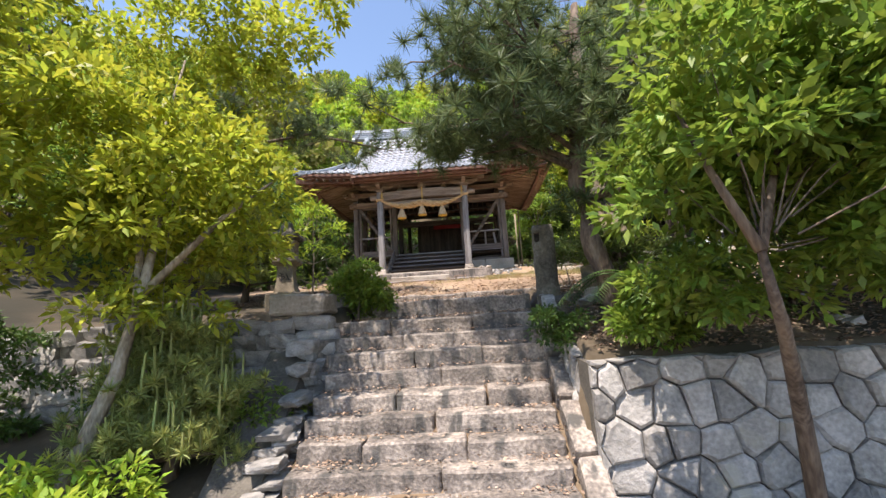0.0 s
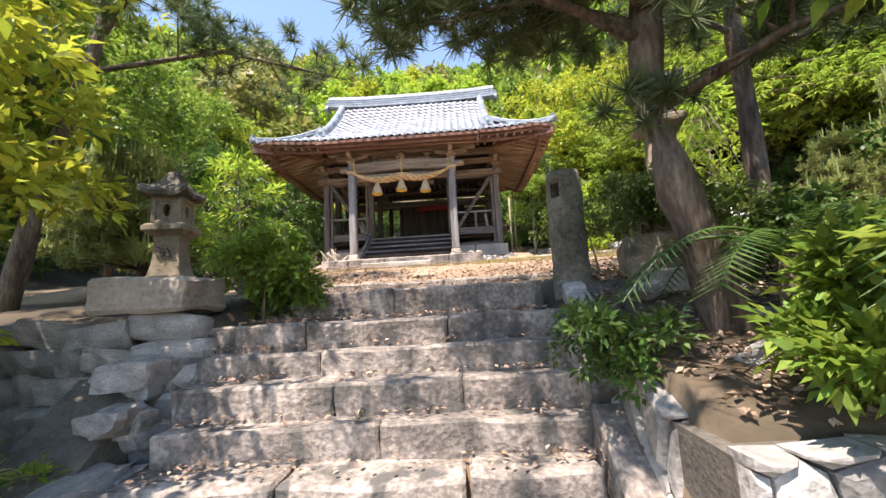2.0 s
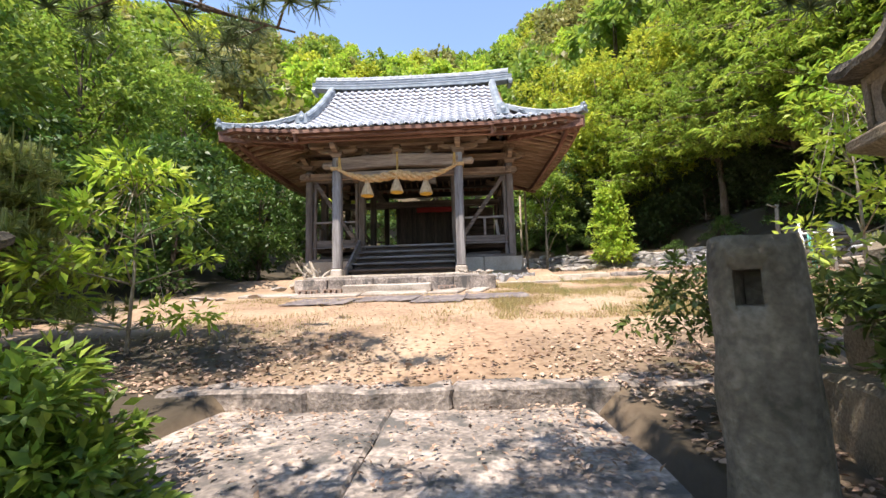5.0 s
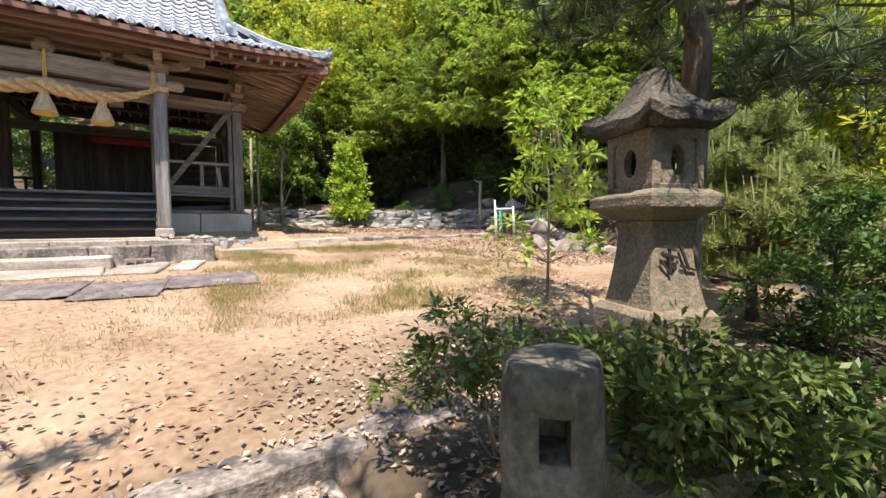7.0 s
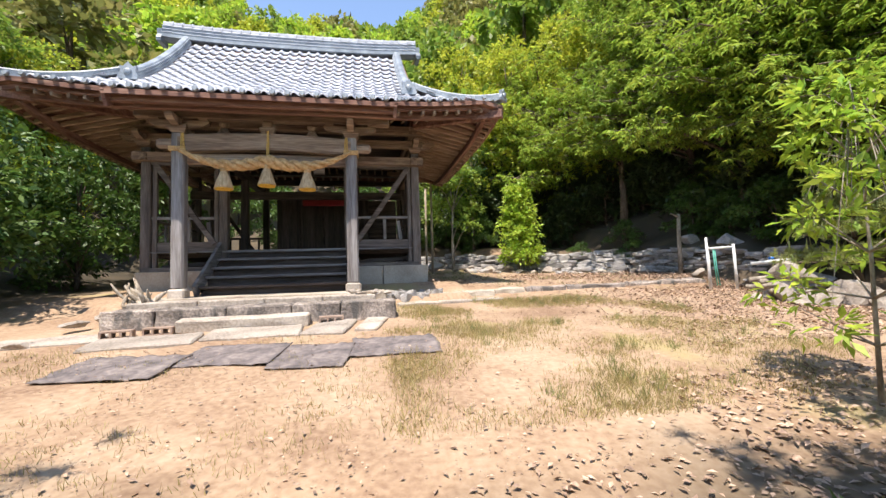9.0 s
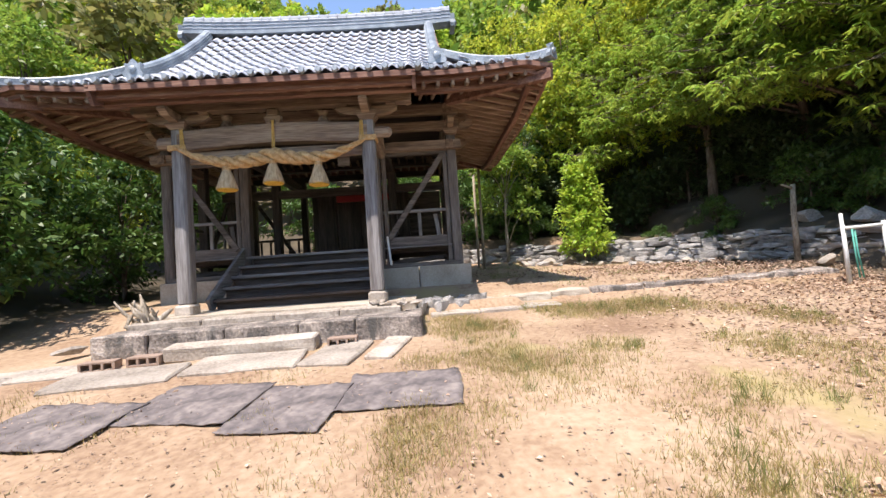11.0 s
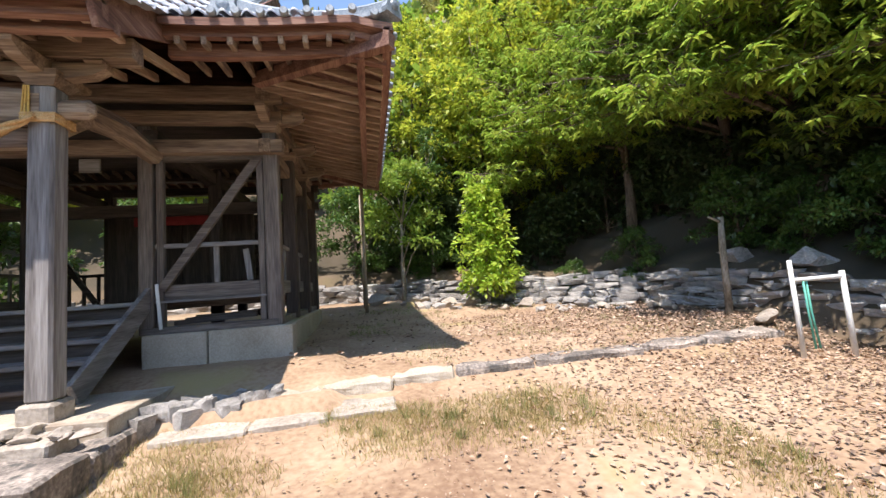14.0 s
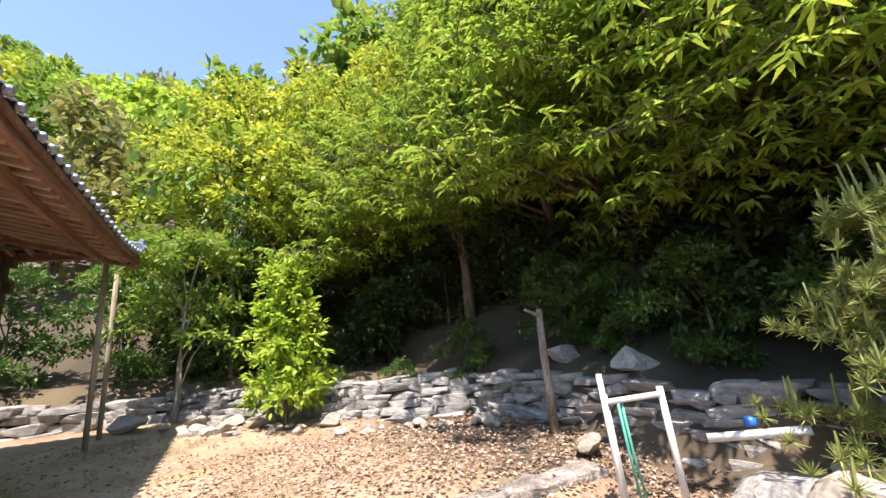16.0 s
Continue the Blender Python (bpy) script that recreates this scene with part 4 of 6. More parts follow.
for sgn in (-1, 1):
    ncol = int(2 * HX / W)
    for c in range(ncol):
        x = -HX + W * (c + 0.5)
        s_end = PMAX if (sgn < 0 and abs(x) < PX) else SMAX
        s = s_end - L
        first = True
        while s > 0.05:
            z0, z1 = roof_z(x, s), roof_z(x, s + L)
            if not (abs(x) > GX and front_z(s) > side_z(x) + 0.02):
                zz = front_z(s) if s > SMAX - 0.1 else z0
                ze = front_z(s + L) if s + L > SMAX and abs(x) < PX else z1
                m = slope_pose(CX + x, RY + sgn * s, zz - 0.03 + rt.uniform(-0.004, 0.004), 0, sgn * L, ze - zz)
                poses.append((m, sgn < 0 and s > SMAX - 1.6 and abs(x) < PX + 0.6))
            if first:
                ends.append(Matrix.Translation((CX + x + 0.07, RY + sgn * (s_end + 0.02), roof_z(x, s_end) if abs(x) > PX or sgn > 0 else front_z(s_end))))
            first = False
            s -= L
for sx in (-1, 1):
    y = EY + W
    while y < BY - 0.1:
        d = 0.0
        s = abs(y - RY)
        while d < HX - GX - 0.1:
            xa, xb = HX - d - L, HX - d
            if side_z(xa) < front_z(s) + 0.1:
                za, zb = side_z(xa) + lift(xa, s), side_z(xb) + lift(xb, s)
                poses.append((slope_pose(CX + sx * xa, y, za - 0.03, sx * L, 0, zb - za), False))
            if d == 0:
                ends.append(Matrix.Translation((CX + sx * (HX + 0.02), y, side_z(HX) + lift(HX, s))) @ Matrix.Rotation(radians(90), 4, "Z"))
            d += L
        y += W
near_count = 0
co = np.array([v.co[:] for v in TILE.vertices])
polys = [tuple(p.vertices) for p in TILE.polygons]
fv, ff = [], []
for m, close in poses:
    if close and near_count < 300:
        ob = new("tile", TILE)
        ob.parent = roof_part
        ob.matrix_basis = m
        near_count += 1
    else:
        a = np.array(m)
        base = len(fv)
        fv.extend((co @ a[:3, :3].T + a[:3, 3]).tolist())
        ff.extend([tuple(base + i for i in p) for p in polys])
me = bpy.data.meshes.new("tile_field")
me.from_pydata(fv, [], ff)
for p in me.polygons:
    p.use_smooth = True
me.materials.append(tile_joint)
ob = under(shrine, part("tile_field", me, None, shrine))
tagged(ob, "silver-grey pantiles in rows", kind="stuff")
for m in ends:
    ob = new("eave_tile_end", TILE_END)
    ob.parent = shrine
    ob.matrix_parent_inverse = Matrix.Translation(shrine.location).inverted()
    ob.matrix_basis = m


def ridge_run(name, pts, w, h, label, cap=0.09):
    """A ridge of stacked flat tiles with a round cap, as one swept section."""
    bm = bmesh.new()
    prof = [(-w, 0), (-w, h * 0.28), (-w * 0.86, h * 0.3), (-w * 0.9, h * 0.55), (-w * 0.76, h * 0.57), (-w * 0.8, h * 0.8), (-cap, h * 0.82), (-cap * 0.8, h), (0, h * 1.12)]
    prof = prof + [(-a, b) for a, b in prof[-2::-1]]
    rings = []
    pts = [Vector(p) for p in pts]
    for i, p in enumerate(pts):
        d = pts[min(i + 1, len(pts) - 1)] - pts[max(0, i - 1)]
        side = Vector((d.y, -d.x, 0)).normalized()
        rings.append([bm.verts.new(p + side * a + Vector((0, 0, b))) for a, b in prof])
    for r0, r1 in zip(rings, rings[1:]):
        for k in range(len(prof)):
            bm.faces.new((r0[k], r0[(k + 1) % len(prof)], r1[(k + 1) % len(prof)], r1[k]))
    bm.faces.new(rings[0])
    bm.faces.new(rings[-1][::-1])
    bmesh.ops.recalc_face_normals(bm, faces=bm.faces)
    return sp(name, bm, ridge_mat, label)


def end_tile(c, face, size):
    """A demon-tile shaped end: shouldered plate with a boss and horns."""
    bm = bmesh.new()
    prof = [(-0.5, 0), (-0.55, 0.2), (-0.4, 0.5), (-0.46, 0.85), (-0.26, 0.78), (-0.12, 0.95), (0, 1.08), (0.12, 0.95), (0.26, 0.78), (0.46, 0.85), (0.4, 0.5), (0.55, 0.2), (0.5, 0)]
    r = [[bm.verts.new((x * size, t * size, z * size)) for x, z in prof] for t in (-0.14, 0.14)]
    bm.faces.new(r[0])
    bm.faces.new(r[1][::-1])
    for k in range(len(prof)):
        bm.faces.new((r[0][k], r[1][k], r[1][(k + 1) % len(prof)], r[0][(k + 1) % len(prof)]))
    bmesh.ops.recalc_face_normals(bm, faces=bm.faces)
    lathe(bm, [(0.24 * size, 0), (0.2 * size, 0.1 * size), (0.08 * size, 0.15 * size)], 10, (0, 0, 0))
    for v in bm.verts[-30:]:
        v.co = Vector((v.co.x, -v.co.z - 0.14 * size, v.co.y + 0.45 * size))
    bmesh.ops.transform(bm, matrix=Matrix.Translation(c) @ Matrix.Rotation(face, 4, "Z"), verts=bm.verts)
    return sp("ridge_end_tile", bm, ridge_mat, "carved ridge end tile")


RIDGE = [(CX + x, RY, 10.27 + 0.1 * (abs(x) / 3.5) ** 3) for x in np.linspace(-3.5, 3.5, 15)]
ridge_run("main_ridge", RIDGE, 0.17, 0.42, "stacked blue-grey ridge tiles")
cap_bm = bmesh.new()
tube(cap_bm, [(-0.125, 0, 0), (0.10, 0, 0), (0.10, 0, 0), (0.125, 0, 0)], [0.085, 0.085, 0.1, 0.1], 12)
CAP = mesh_of("ridge_cap_tile", cap_bm, tile_mat, True)
for k in range(28):
    x = -3.5 + 0.25 * (k + 0.5)
    ob = new("ridge_cap_tile", CAP)
    ob.parent = shrine
    ob.matrix_parent_inverse = Matrix.Translation(shrine.location).inverted()
    ob.matrix_basis = Matrix.Translation((CX + x, RY, 10.27 + 0.1 * (abs(x) / 3.5) ** 3 + 0.43))
layer_bm = bmesh.new()
cube(layer_bm, (0, 0, 0), (0.24, 0.36, 0.022), 0.004)
LAYER = mesh_of("ridge_flat_tile", layer_bm, tile_mat)
for k in range(28):
    x = -3.5 + 0.25 * (k + 0.5)
    for dz, wd in ((0.13, 1.02), (0.235, 0.94), (0.33, 0.86)):
        ob = new("ridge_flat_tile", LAYER)
        ob.parent = shrine
        ob.matrix_parent_inverse = Matrix.Translation(shrine.location).inverted()
        ob.matrix_basis = Matrix.Translation((CX + x, RY, 10.27 + 0.1 * (abs(x) / 3.5) ** 3 + dz)) @ Matrix.Diagonal((1, wd, 1, 1))
for sx in (-1, 1):
    end_tile((CX + sx * 3.55, RY, 10.22), radians(90 * sx), 0.42)
    for sgn in (-1, 1):
        run = [(CX + sx * 2.9, RY + sgn * s, front_z(s) + 0.0) for s in np.linspace(0.1, 2.85, 10)]
        ridge_run("descending_ridge", run, 0.13, 0.24, "ridge of stacked tiles running down the gable")
        end_tile((CX + sx * 2.9, RY + sgn * 2.92, front_z(2.9) + 0.0), 0 if sgn < 0 else math.pi, 0.34)
        hip = []
        for f in np.linspace(0, 1, 9):
            x, s = GX + 0.05 + (HX - GX - 0.05) * f, 2.62 + (SMAX - 2.62) * f
            hip.append((CX + sx * x, RY + sgn * s, side_z(x) + lift(x, s) - 0.02 + 0.06 * f * f))
        ridge_run("hip_ridge", hip, 0.11, 0.17, "corner ridge of stacked tiles")
        end_tile((hip[-1][0], hip[-1][1], hip[-1][2]), math.atan2(sx, -sgn) * (1 if sgn < 0 else 1), 0.26)
    # gable with barge boards
    bm = bmesh.new()
    tri = [(CX + sx * 2.75, RY - 2.2, front_z(2.2) - 0.1), (CX + sx * 2.75, RY + 2.2, front_z(2.2) - 0.1), (CX + sx * 2.75, RY, 10.1)]
    vs = [bm.verts.new(p) for p in tri] + [bm.verts.new((p[0] - sx * 0.06, p[1], p[2])) for p in tri]
    bm.faces.new(vs[:3])
    bm.faces.new(vs[3:][::-1])
    for k in range(3):
        bm.faces.new((vs[k], vs[(k + 1) % 3], vs[3 + (k + 1) % 3], vs[3 + k]))
    bmesh.ops.recalc_face_normals(bm, faces=bm.faces)
    sp("gable_wall", bm, brown_y)
    for sgn in (-1, 1):
        sp("barge_board", bar((CX + sx * 3.02, RY, 10.12), (CX + sx * 3.02, RY + sgn * 2.5, front_z(2.5) - 0.05), 0.05, 0.24), red_y)

# fascias, purlins and rafters under the eaves


def fascia(f0, f1, n, w, h, name, drop, mat):
    ps = [(f0(t), f1(t)) for t in np.linspace(0, 1, n)]
    bm = bmesh.new()
    rings = []
    for (p, inward) in ps:
        p, inward = Vector(p), Vector(inward)
        rings.append([bm.verts.new(p + inward * a + Vector((0, 0, b - drop))) for a, b in ((0, 0), (w, 0), (w, -h), (0, -h))])
    for r0, r1 in zip(rings, rings[1:]):
        for k in range(4):
            bm.faces.new((r0[k], r0[(k + 1) % 4], r1[(k + 1) % 4], r1[k]))
    bm.faces.new(rings[0])
    bm.faces.new(rings[-1][::-1])
    bmesh.ops.recalc_face_normals(bm, faces=bm.faces)
    return sp(name, bm, mat)


for sgn in (-1, 1):
    for a, b in ((-HX, -PX), (PX, HX)) if sgn < 0 else ((-HX, HX),):
        fascia(lambda t: (CX + a + (b - a) * t, RY + sgn * (SMAX - 0.12), roof_z(a + (b - a) * t, SMAX - 0.06)), lambda t: (0, -sgn, 0), 16, 0.08, 0.13, "eave_fascia", 0.10, red_x)
        fascia(lambda t: (CX + a * 0.985 + (b - a) * 0.985 * t, RY + sgn * (SMAX - 0.34), roof_z((a + (b - a) * t), SMAX - 0.1)), lambda t: (0, -sgn, 0), 16, 0.1, 0.16, "eave_beam", 0.2, red_x)
fascia(lambda t: (CX - PX + 2 * PX * t, PY + 0.14, front_z(PMAX - 0.12)), lambda t: (0, 1, 0), 8, 0.09, 0.15, "porch_fascia", 0.1, red_x)
fascia(lambda t: (CX - PX + 2 * PX * t, PY + 0.3, front_z(PMAX)), lambda t: (0, 1, 0), 8, 0.1, 0.12, "porch_eave_beam", 0.12, red_x)
for sx in (-1, 1):
    fascia(lambda t: (CX + sx * (HX - 0.04), EY + (BY - EY) * t, side_z(HX) + lift(HX, abs(EY + (BY - EY) * t - RY))), lambda t: (-sx, 0, 0), 18, 0.08, 0.15, "side_fascia", 0.10, red_y)
    fascia(lambda t: (CX + sx * (HX - 0.34), EY + 0.3 + (BY - EY - 0.6) * t, side_z(HX) + lift(HX, abs(EY + (BY - EY) * t - RY))), lambda t: (-sx, 0, 0), 18, 0.1, 0.14, "side_eave_beam", 0.2, red_y)
    # porch side edge boards
    sp("porch_edge_board", bar((CX + sx * (PX - 0.03), PY + 0.05, front_z(PMAX) - 0.2), (CX + sx * (PX - 0.03), EY + 0.4, front_z(SMAX - 0.4) - 0.2), 0.06, 0.28), red_y)
k = -2.25
while k <= 2.26:
    sp("porch_rafter", bar((CX + k, PY + 0.26, front_z(PMAX - 0.26) - 0.24), (CX + k, 16.1, 7.3), 0.07, 0.10), rafter_y)
    k += 0.375
for sgn in (-1, 1):
    x = -4.7
    while x <= 4.71:
        if not (sgn < 0 and abs(x) < PX - 0.05):
            ex = max(-3.0, min(3.0, x)) if abs(x) > 3.1 else x
            sp("rafter", bar((CX + x, RY + sgn * (SMAX - 0.12), roof_z(x, SMAX) - 0.24), (CX + x * 0.97 if abs(x) < 3.1 else CX + x * 0.99, RY + sgn * (2.3 if abs(x) < 3.1 else 2.3 + (abs(x) - 3.1) * 0.65), 7.42 if abs(x) < 3.1 else 7.4), 0.06, 0.09), brown_y)
        x += 0.27
for sx in (-1, 1):
    y = EY + 0.35
    while y < BY - 0.3:
        s = abs(y - RY)
        inx = 3.1 if s < 2.3 else 3.1 + (s - 2.3) * 1.3
        if inx < HX - 0.3:
            sp("side_rafter", bar((CX + sx * (HX - 0.1), y, side_z(HX) + lift(HX, s) - 0.24), (CX + sx * inx, y, 7.42), 0.07, 0.09), rafter_mat)
        y += 0.27
    for sgn in (-1, 1):
        sp("hip_rafter", bar((CX + sx * (HX - 0.02), RY + sgn * (SMAX - 0.02), side_z(HX) + 0.2 - 0.24), (CX + sx * 3.1, RY + sgn * 2.27, 7.35), 0.14, 0.18), red_y, "corner rafter")

# ---- sacred rope with tassels ----
rope = thing("straw_rope", (CX, 14.5, 5.75), "thick twisted straw rope hung between porch pillars", "rope")


def rope_line(t):
    x = CX - 1.6 + 3.17 * t
    z = 6.12 - 0.22 * max(0.0, math.sin(math.pi * t)) ** 0.7 - 0.13 * abs(math.sin(2 * math.pi * t))
    return Vector((x, 14.52, z))


for strand in range(3):
    bm = bmesh.new()
    pts, rad = [], []
    for i in range(111):
        t = i / 110
        thick = 0.014 + 0.058 * math.sin(math.pi * min(1, max(0, t))) ** 0.9
        a = t * 2 * math.pi * 5.0 + strand * 2 * math.pi / 3
        c = rope_line(t)
        pts.append(c + Vector((0, math.cos(a), math.sin(a))) * thick * 0.95)
        rad.append(thick * 0.88)
    tube(bm, pts, rad, 7)
    under(rope, part("strand", bm, straw, rope, smooth=True))
for k, t in enumerate((0.26, 0.5, 0.735)):
    c = rope_line(t) + Vector((0, 0, -0.09 if k != 1 else -0.11))
    bm = bmesh.new()
    lathe(bm, [(0.05, 0.04), (0.062, 0.0), (0.06, -0.05), (0.075, -0.08), (0.12, -0.2), (0.165, -0.34), (0.17, -0.37), (0.15, -0.37)], 20, c)
    rough(bm, 0.008, 30, k)
    tas = under(rope, part("tassel", bm, straw_pale, rope, "bell-shaped straw tassel", True))
    bm = bmesh.new()
    lathe(bm, [(0.155, -0.365), (0.155, -0.385), (0.03, -0.39)], 20, c)
    part("cut_ends", bm, straw_gold, tas, "golden cut straw ends")
    bm = bmesh.new()
    lathe(bm, [(0.064, 0.0), (0.068, -0.02), (0.064, -0.045)], 12, c)
    part("binding", bm, straw, tas)
for fx in (-1.6, 1.57):
    bm = bmesh.new()
    for z in (6.09, 6.12, 6.15):
        ring = [(CX + fx + 0.135 * a, 14.70 + 0.135 * b, z) for a, b in ((-1, -1), (1, -1), (1, 1), (-1, 1), (-1, -1))]
        tube(bm, ring, [0.018] * 5, 6)
    under(rope, part("pillar_binding", bm, straw, rope))
    bm = bmesh.new()
    for d in (-0.03, 0.0, 0.03):
        tube(bm, [(CX + fx - math.copysign(0.1, fx) + d, 14.56, 6.1), (CX + fx - math.copysign(0.09, fx) + d * 0.6, 14.56, 6.42)], [0.01, 0.01], 5)
    under(rope, part("hanging_cord", bm, cord_gold, rope, "golden straw cord"))
bm = bmesh.new()
for d in (-0.02, 0.02):
    tube(bm, [(CX + d, 14.53, 5.85), (CX + d * 0.5, 14.56, 6.5)], [0.012, 0.012], 5)
under(rope, part("hanging_cord", bm, cord_gold, rope, "golden straw cord"))

# ---- stone lanterns ----


def lantern(at, label, s=1.0, spin=0.0, plinth=0.0):
    ob = thing("stone_lantern", at, label, "stone lantern", "stone lanterns")
    q = math.pi / 4
    z = 0.0

    def lp(name, bm, mat=lantern_mat, lab=""):
        rough(bm, 0.012, 5, at[0])
        return part(name, bm, mat, ob, lab)
    if plinth > 0.5:
        lp("plinth", rough_block((0, 0, plinth * 0.2), (0.95, 0.95, plinth * 0.4), 2, 0.02, 3, 0.03))
        lp("plinth", rough_block((0, 0, plinth * 0.58), (0.6, 0.6, plinth * 0.4), 3, 0.02, 3, 0.03))
        lp("plinth", rough_block((0, 0, plinth * 0.88), (0.44, 0.44, plinth * 0.26), 4, 0.015, 3, 0.03))
    else:
        lp("plinth", rough_block((0, 0, plinth * 0.5), (0.56, 0.56, plinth), 2, 0.02, 3, 0.03))
    z = plinth
    bm = bmesh.new()
    lathe(bm, [(0.25, z), (0.235, z + 0.03), (0.212, z + 0.1), (0.192, z + 0.19), (0.18, z + 0.29), (0.178, z + 0.38), (0.195, z + 0.44)], 4, turn=q)
    bmesh.ops.bevel(bm, geom=bm.edges[:], offset=0.008, segments=1, affect="EDGES")
    lp("shaft", bm)
    z += 0.44
    bm = bmesh.new()
    lathe(bm, [(0.185, z), (0.225, z + 0.02), (0.30, z + 0.055), (0.305, z + 0.065), (0.305, z + 0.115), (0.295, z + 0.12), (0.25, z + 0.14)], 4, turn=q)
    bmesh.ops.bevel(bm, geom=bm.edges[:], offset=0.006, segments=1, affect="EDGES")
    lp("platform", bm)
    z += 0.14
    # light chamber: corner posts, sills, and plates with a window
    ch = lp("light_chamber", cube(bmesh.new(), (0, 0, z + 0.27), (0.31, 0.31, 0.05), 0.004))
    part("chamber_sill", cube(bmesh.new(), (0, 0, z + 0.015), (0.31, 0.31, 0.03), 0.004), lantern_mat, ch)
    for sx in (-1, 1):
        for sy in (-1, 1):
            part("corner_post", cube(bmesh.new(), (sx * 0.13, sy * 0.13, z + 0.145), (0.05, 0.05, 0.29), 0.006), lantern_mat, ch)
    for k in range(4):
        bm = bmesh.new()
        n = 20
        ring_in, ring_out = [], []
        for i in range(n):
            a = 2 * math.pi * i / n
            ring_in.append((0.042 * math.cos(a), 0.14 + 0.07 * math.sin(a)))
            d = max(abs(math.cos(a)) / 0.108, abs(math.sin(a)) / 0.115)
            ring_out.append((math.cos(a) / d, 0.14 + math.sin(a) / d))
        layers = []
        for yy in (-0.145, -0.105):
            layers.append(([bm.verts.new((p[0], yy, z + p[1])) for p in ring_in], [bm.verts.new((p[0], yy, z + p[1])) for p in ring_out]))
        for i in range(n):
            j = (i + 1) % n
            for (a, b) in layers:
                bm.faces.new((a[i], a[j], b[j], b[i]))
            bm.faces.new((layers[0][0][i], layers[0][0][j], layers[1][0][j], layers[1][0][i]))
        bmesh.ops.recalc_face_normals(bm, faces=bm.faces)
        bmesh.ops.rotate(bm, verts=bm.verts, matrix=Matrix.Rotation(k * math.pi / 2, 3, "Z"))
        part("window_plate", bm, lantern_mat, ch, "stone plate with a round window")
    z += 0.29
    # roof: hollow-curved slopes, eaves turned up at the corners, worn knob
    bm = bmesh.new()
    prof = [(0.19, 0.0), (0.30, 0.0), (0.335, 0.012), (0.34, 0.055), (0.30, 0.085), (0.235, 0.125), (0.175, 0.175), (0.14, 0.22), (0.12, 0.25), (0.112, 0.275), (0.09, 0.30), (0.045, 0.315)]
    rings, sides = [], 32
    for j, (r, h) in enumerate(prof):
        ring = []
        squareness = 1.0 if j < 6 else max(0.0, 1 - (j - 5) * 0.22)
        for i in range(sides):
            a = 2 * math.pi * i / sides
            d = max(abs(math.cos(a)), abs(math.sin(a)))
            rad = r * (squareness * 0.7071 / d + (1 - squareness) * 0.85)
            corner = max(0.0, (1 / d - 1) / 0.414) ** 2
            ring.append(bm.verts.new((rad * math.cos(a), rad * math.sin(a), z + h + (0.045 * corner if 1 <= j <= 4 else 0.0))))
        rings.append(ring)
    for r0, r1 in zip(rings, rings[1:]):
        for i in range(sides):
            bm.faces.new((r0[i], r0[(i + 1) % sides], r1[(i + 1) % sides], r1[i]))
    bm.faces.new(rings[0][::-1])
    bm.faces.new(rings[-1])
    rough(bm, 0.016, 7, at[1])
    lp("roof", bm, lichen_dark, "dark lichen-covered stone roof")
    # brushed character on the shaft
    for dx, dz, w, h, r in ((-0.06, 0.46, 0.1, 0.02, 20), (-0.06, 0.40, 0.14, 0.02, 12), (-0.06, 0.36, 0.02, 0.2, 0), (-0.10, 0.33, 0.09, 0.018, 50), (-0.02, 0.33, 0.07, 0.018, -45),
                            (0.06, 0.38, 0.02, 0.2, -22), (0.09, 0.30, 0.13, 0.02, 15)):
        bm = box((0, 0, 0), (w, 0.006, h), 0)
        bmesh.ops.transform(bm, matrix=Matrix.Translation((dx * 0.75, -0.147, plinth + 0.02 + dz * 0.62)) @ Matrix.Rotation(radians(-4), 4, "X") @ Matrix.Rotation(radians(r), 4, "Y") @ Matrix.Diagonal((0.75, 1, 0.62, 1)), verts=bm.verts)
        part("brush_stroke", bm, ink, ob, "black brushed stroke")
    ob.rotation_euler = (0, 0, radians(spin))
    ob.scale = (s, s, s)
    return ob


lantern((2.60, 6.27, 1.91), "tall mossy stone lantern with carved writing among shrubs", 1.0, -16, 1.03)
lantern((-2.64, 6.55, 1.88), "mossy stone lantern beside the top of the steps", 1.0, 10, 0.37)


def gate_post(at, h, r, label):
    ob = thing("gate_post", at, label, "stone post", "gate posts")
    bm = bmesh.new()
    lathe(bm, [(r, -0.15), (r, 0.1), (r * 1.0, h * 0.5), (r * 0.98, h - 0.06), (r * 0.9, h)], 20)
    bmesh.ops.subdivide_edges(bm, edges=[e for e in bm.edges if abs(e.verts[0].co.z - e.verts[1].co.z) > 0.2], cuts=4, use_grid_fill=True)
    rough(bm, 0.02, 4, at[0])
    # square socket: sunk by pushing in a patch of a cut box
    shaft_me = mesh_of("shaft", bm, post_stone, True)
    sh = part("shaft", shaft_me, None, ob)
    cutter = bmesh.new()
    cube(cutter, (-r * 0.62, -r * 0.62, h - 0.19), (0.085, 0.3, 0.13), 0.0, Matrix.Rotation(radians(-45), 4, "Z"))
    cut = new("socket_shape", mesh_of("socket_shape", cutter, post_stone))
    cut.parent = ob
    mod = sh.modifiers.new("socket", "BOOLEAN")
    mod.operation, mod.object = "DIFFERENCE", cut
    bpy.context.view_layer.update()
    deps = bpy.context.evaluated_depsgraph_get()
    me2 = bpy.data.meshes.new_from_object(sh.evaluated_get(deps))
    sh.modifiers.clear()
    sh.data = me2
    bpy.data.objects.remove(cut)
    return ob


gate_post((1.52, 5.98, 1.92), 1.03, 0.162, "round old stone gate post with a square socket")
gate_post((-1.6, 6.35, 1.9), 0.55, 0.17, "short old stone gate post behind a shrub")

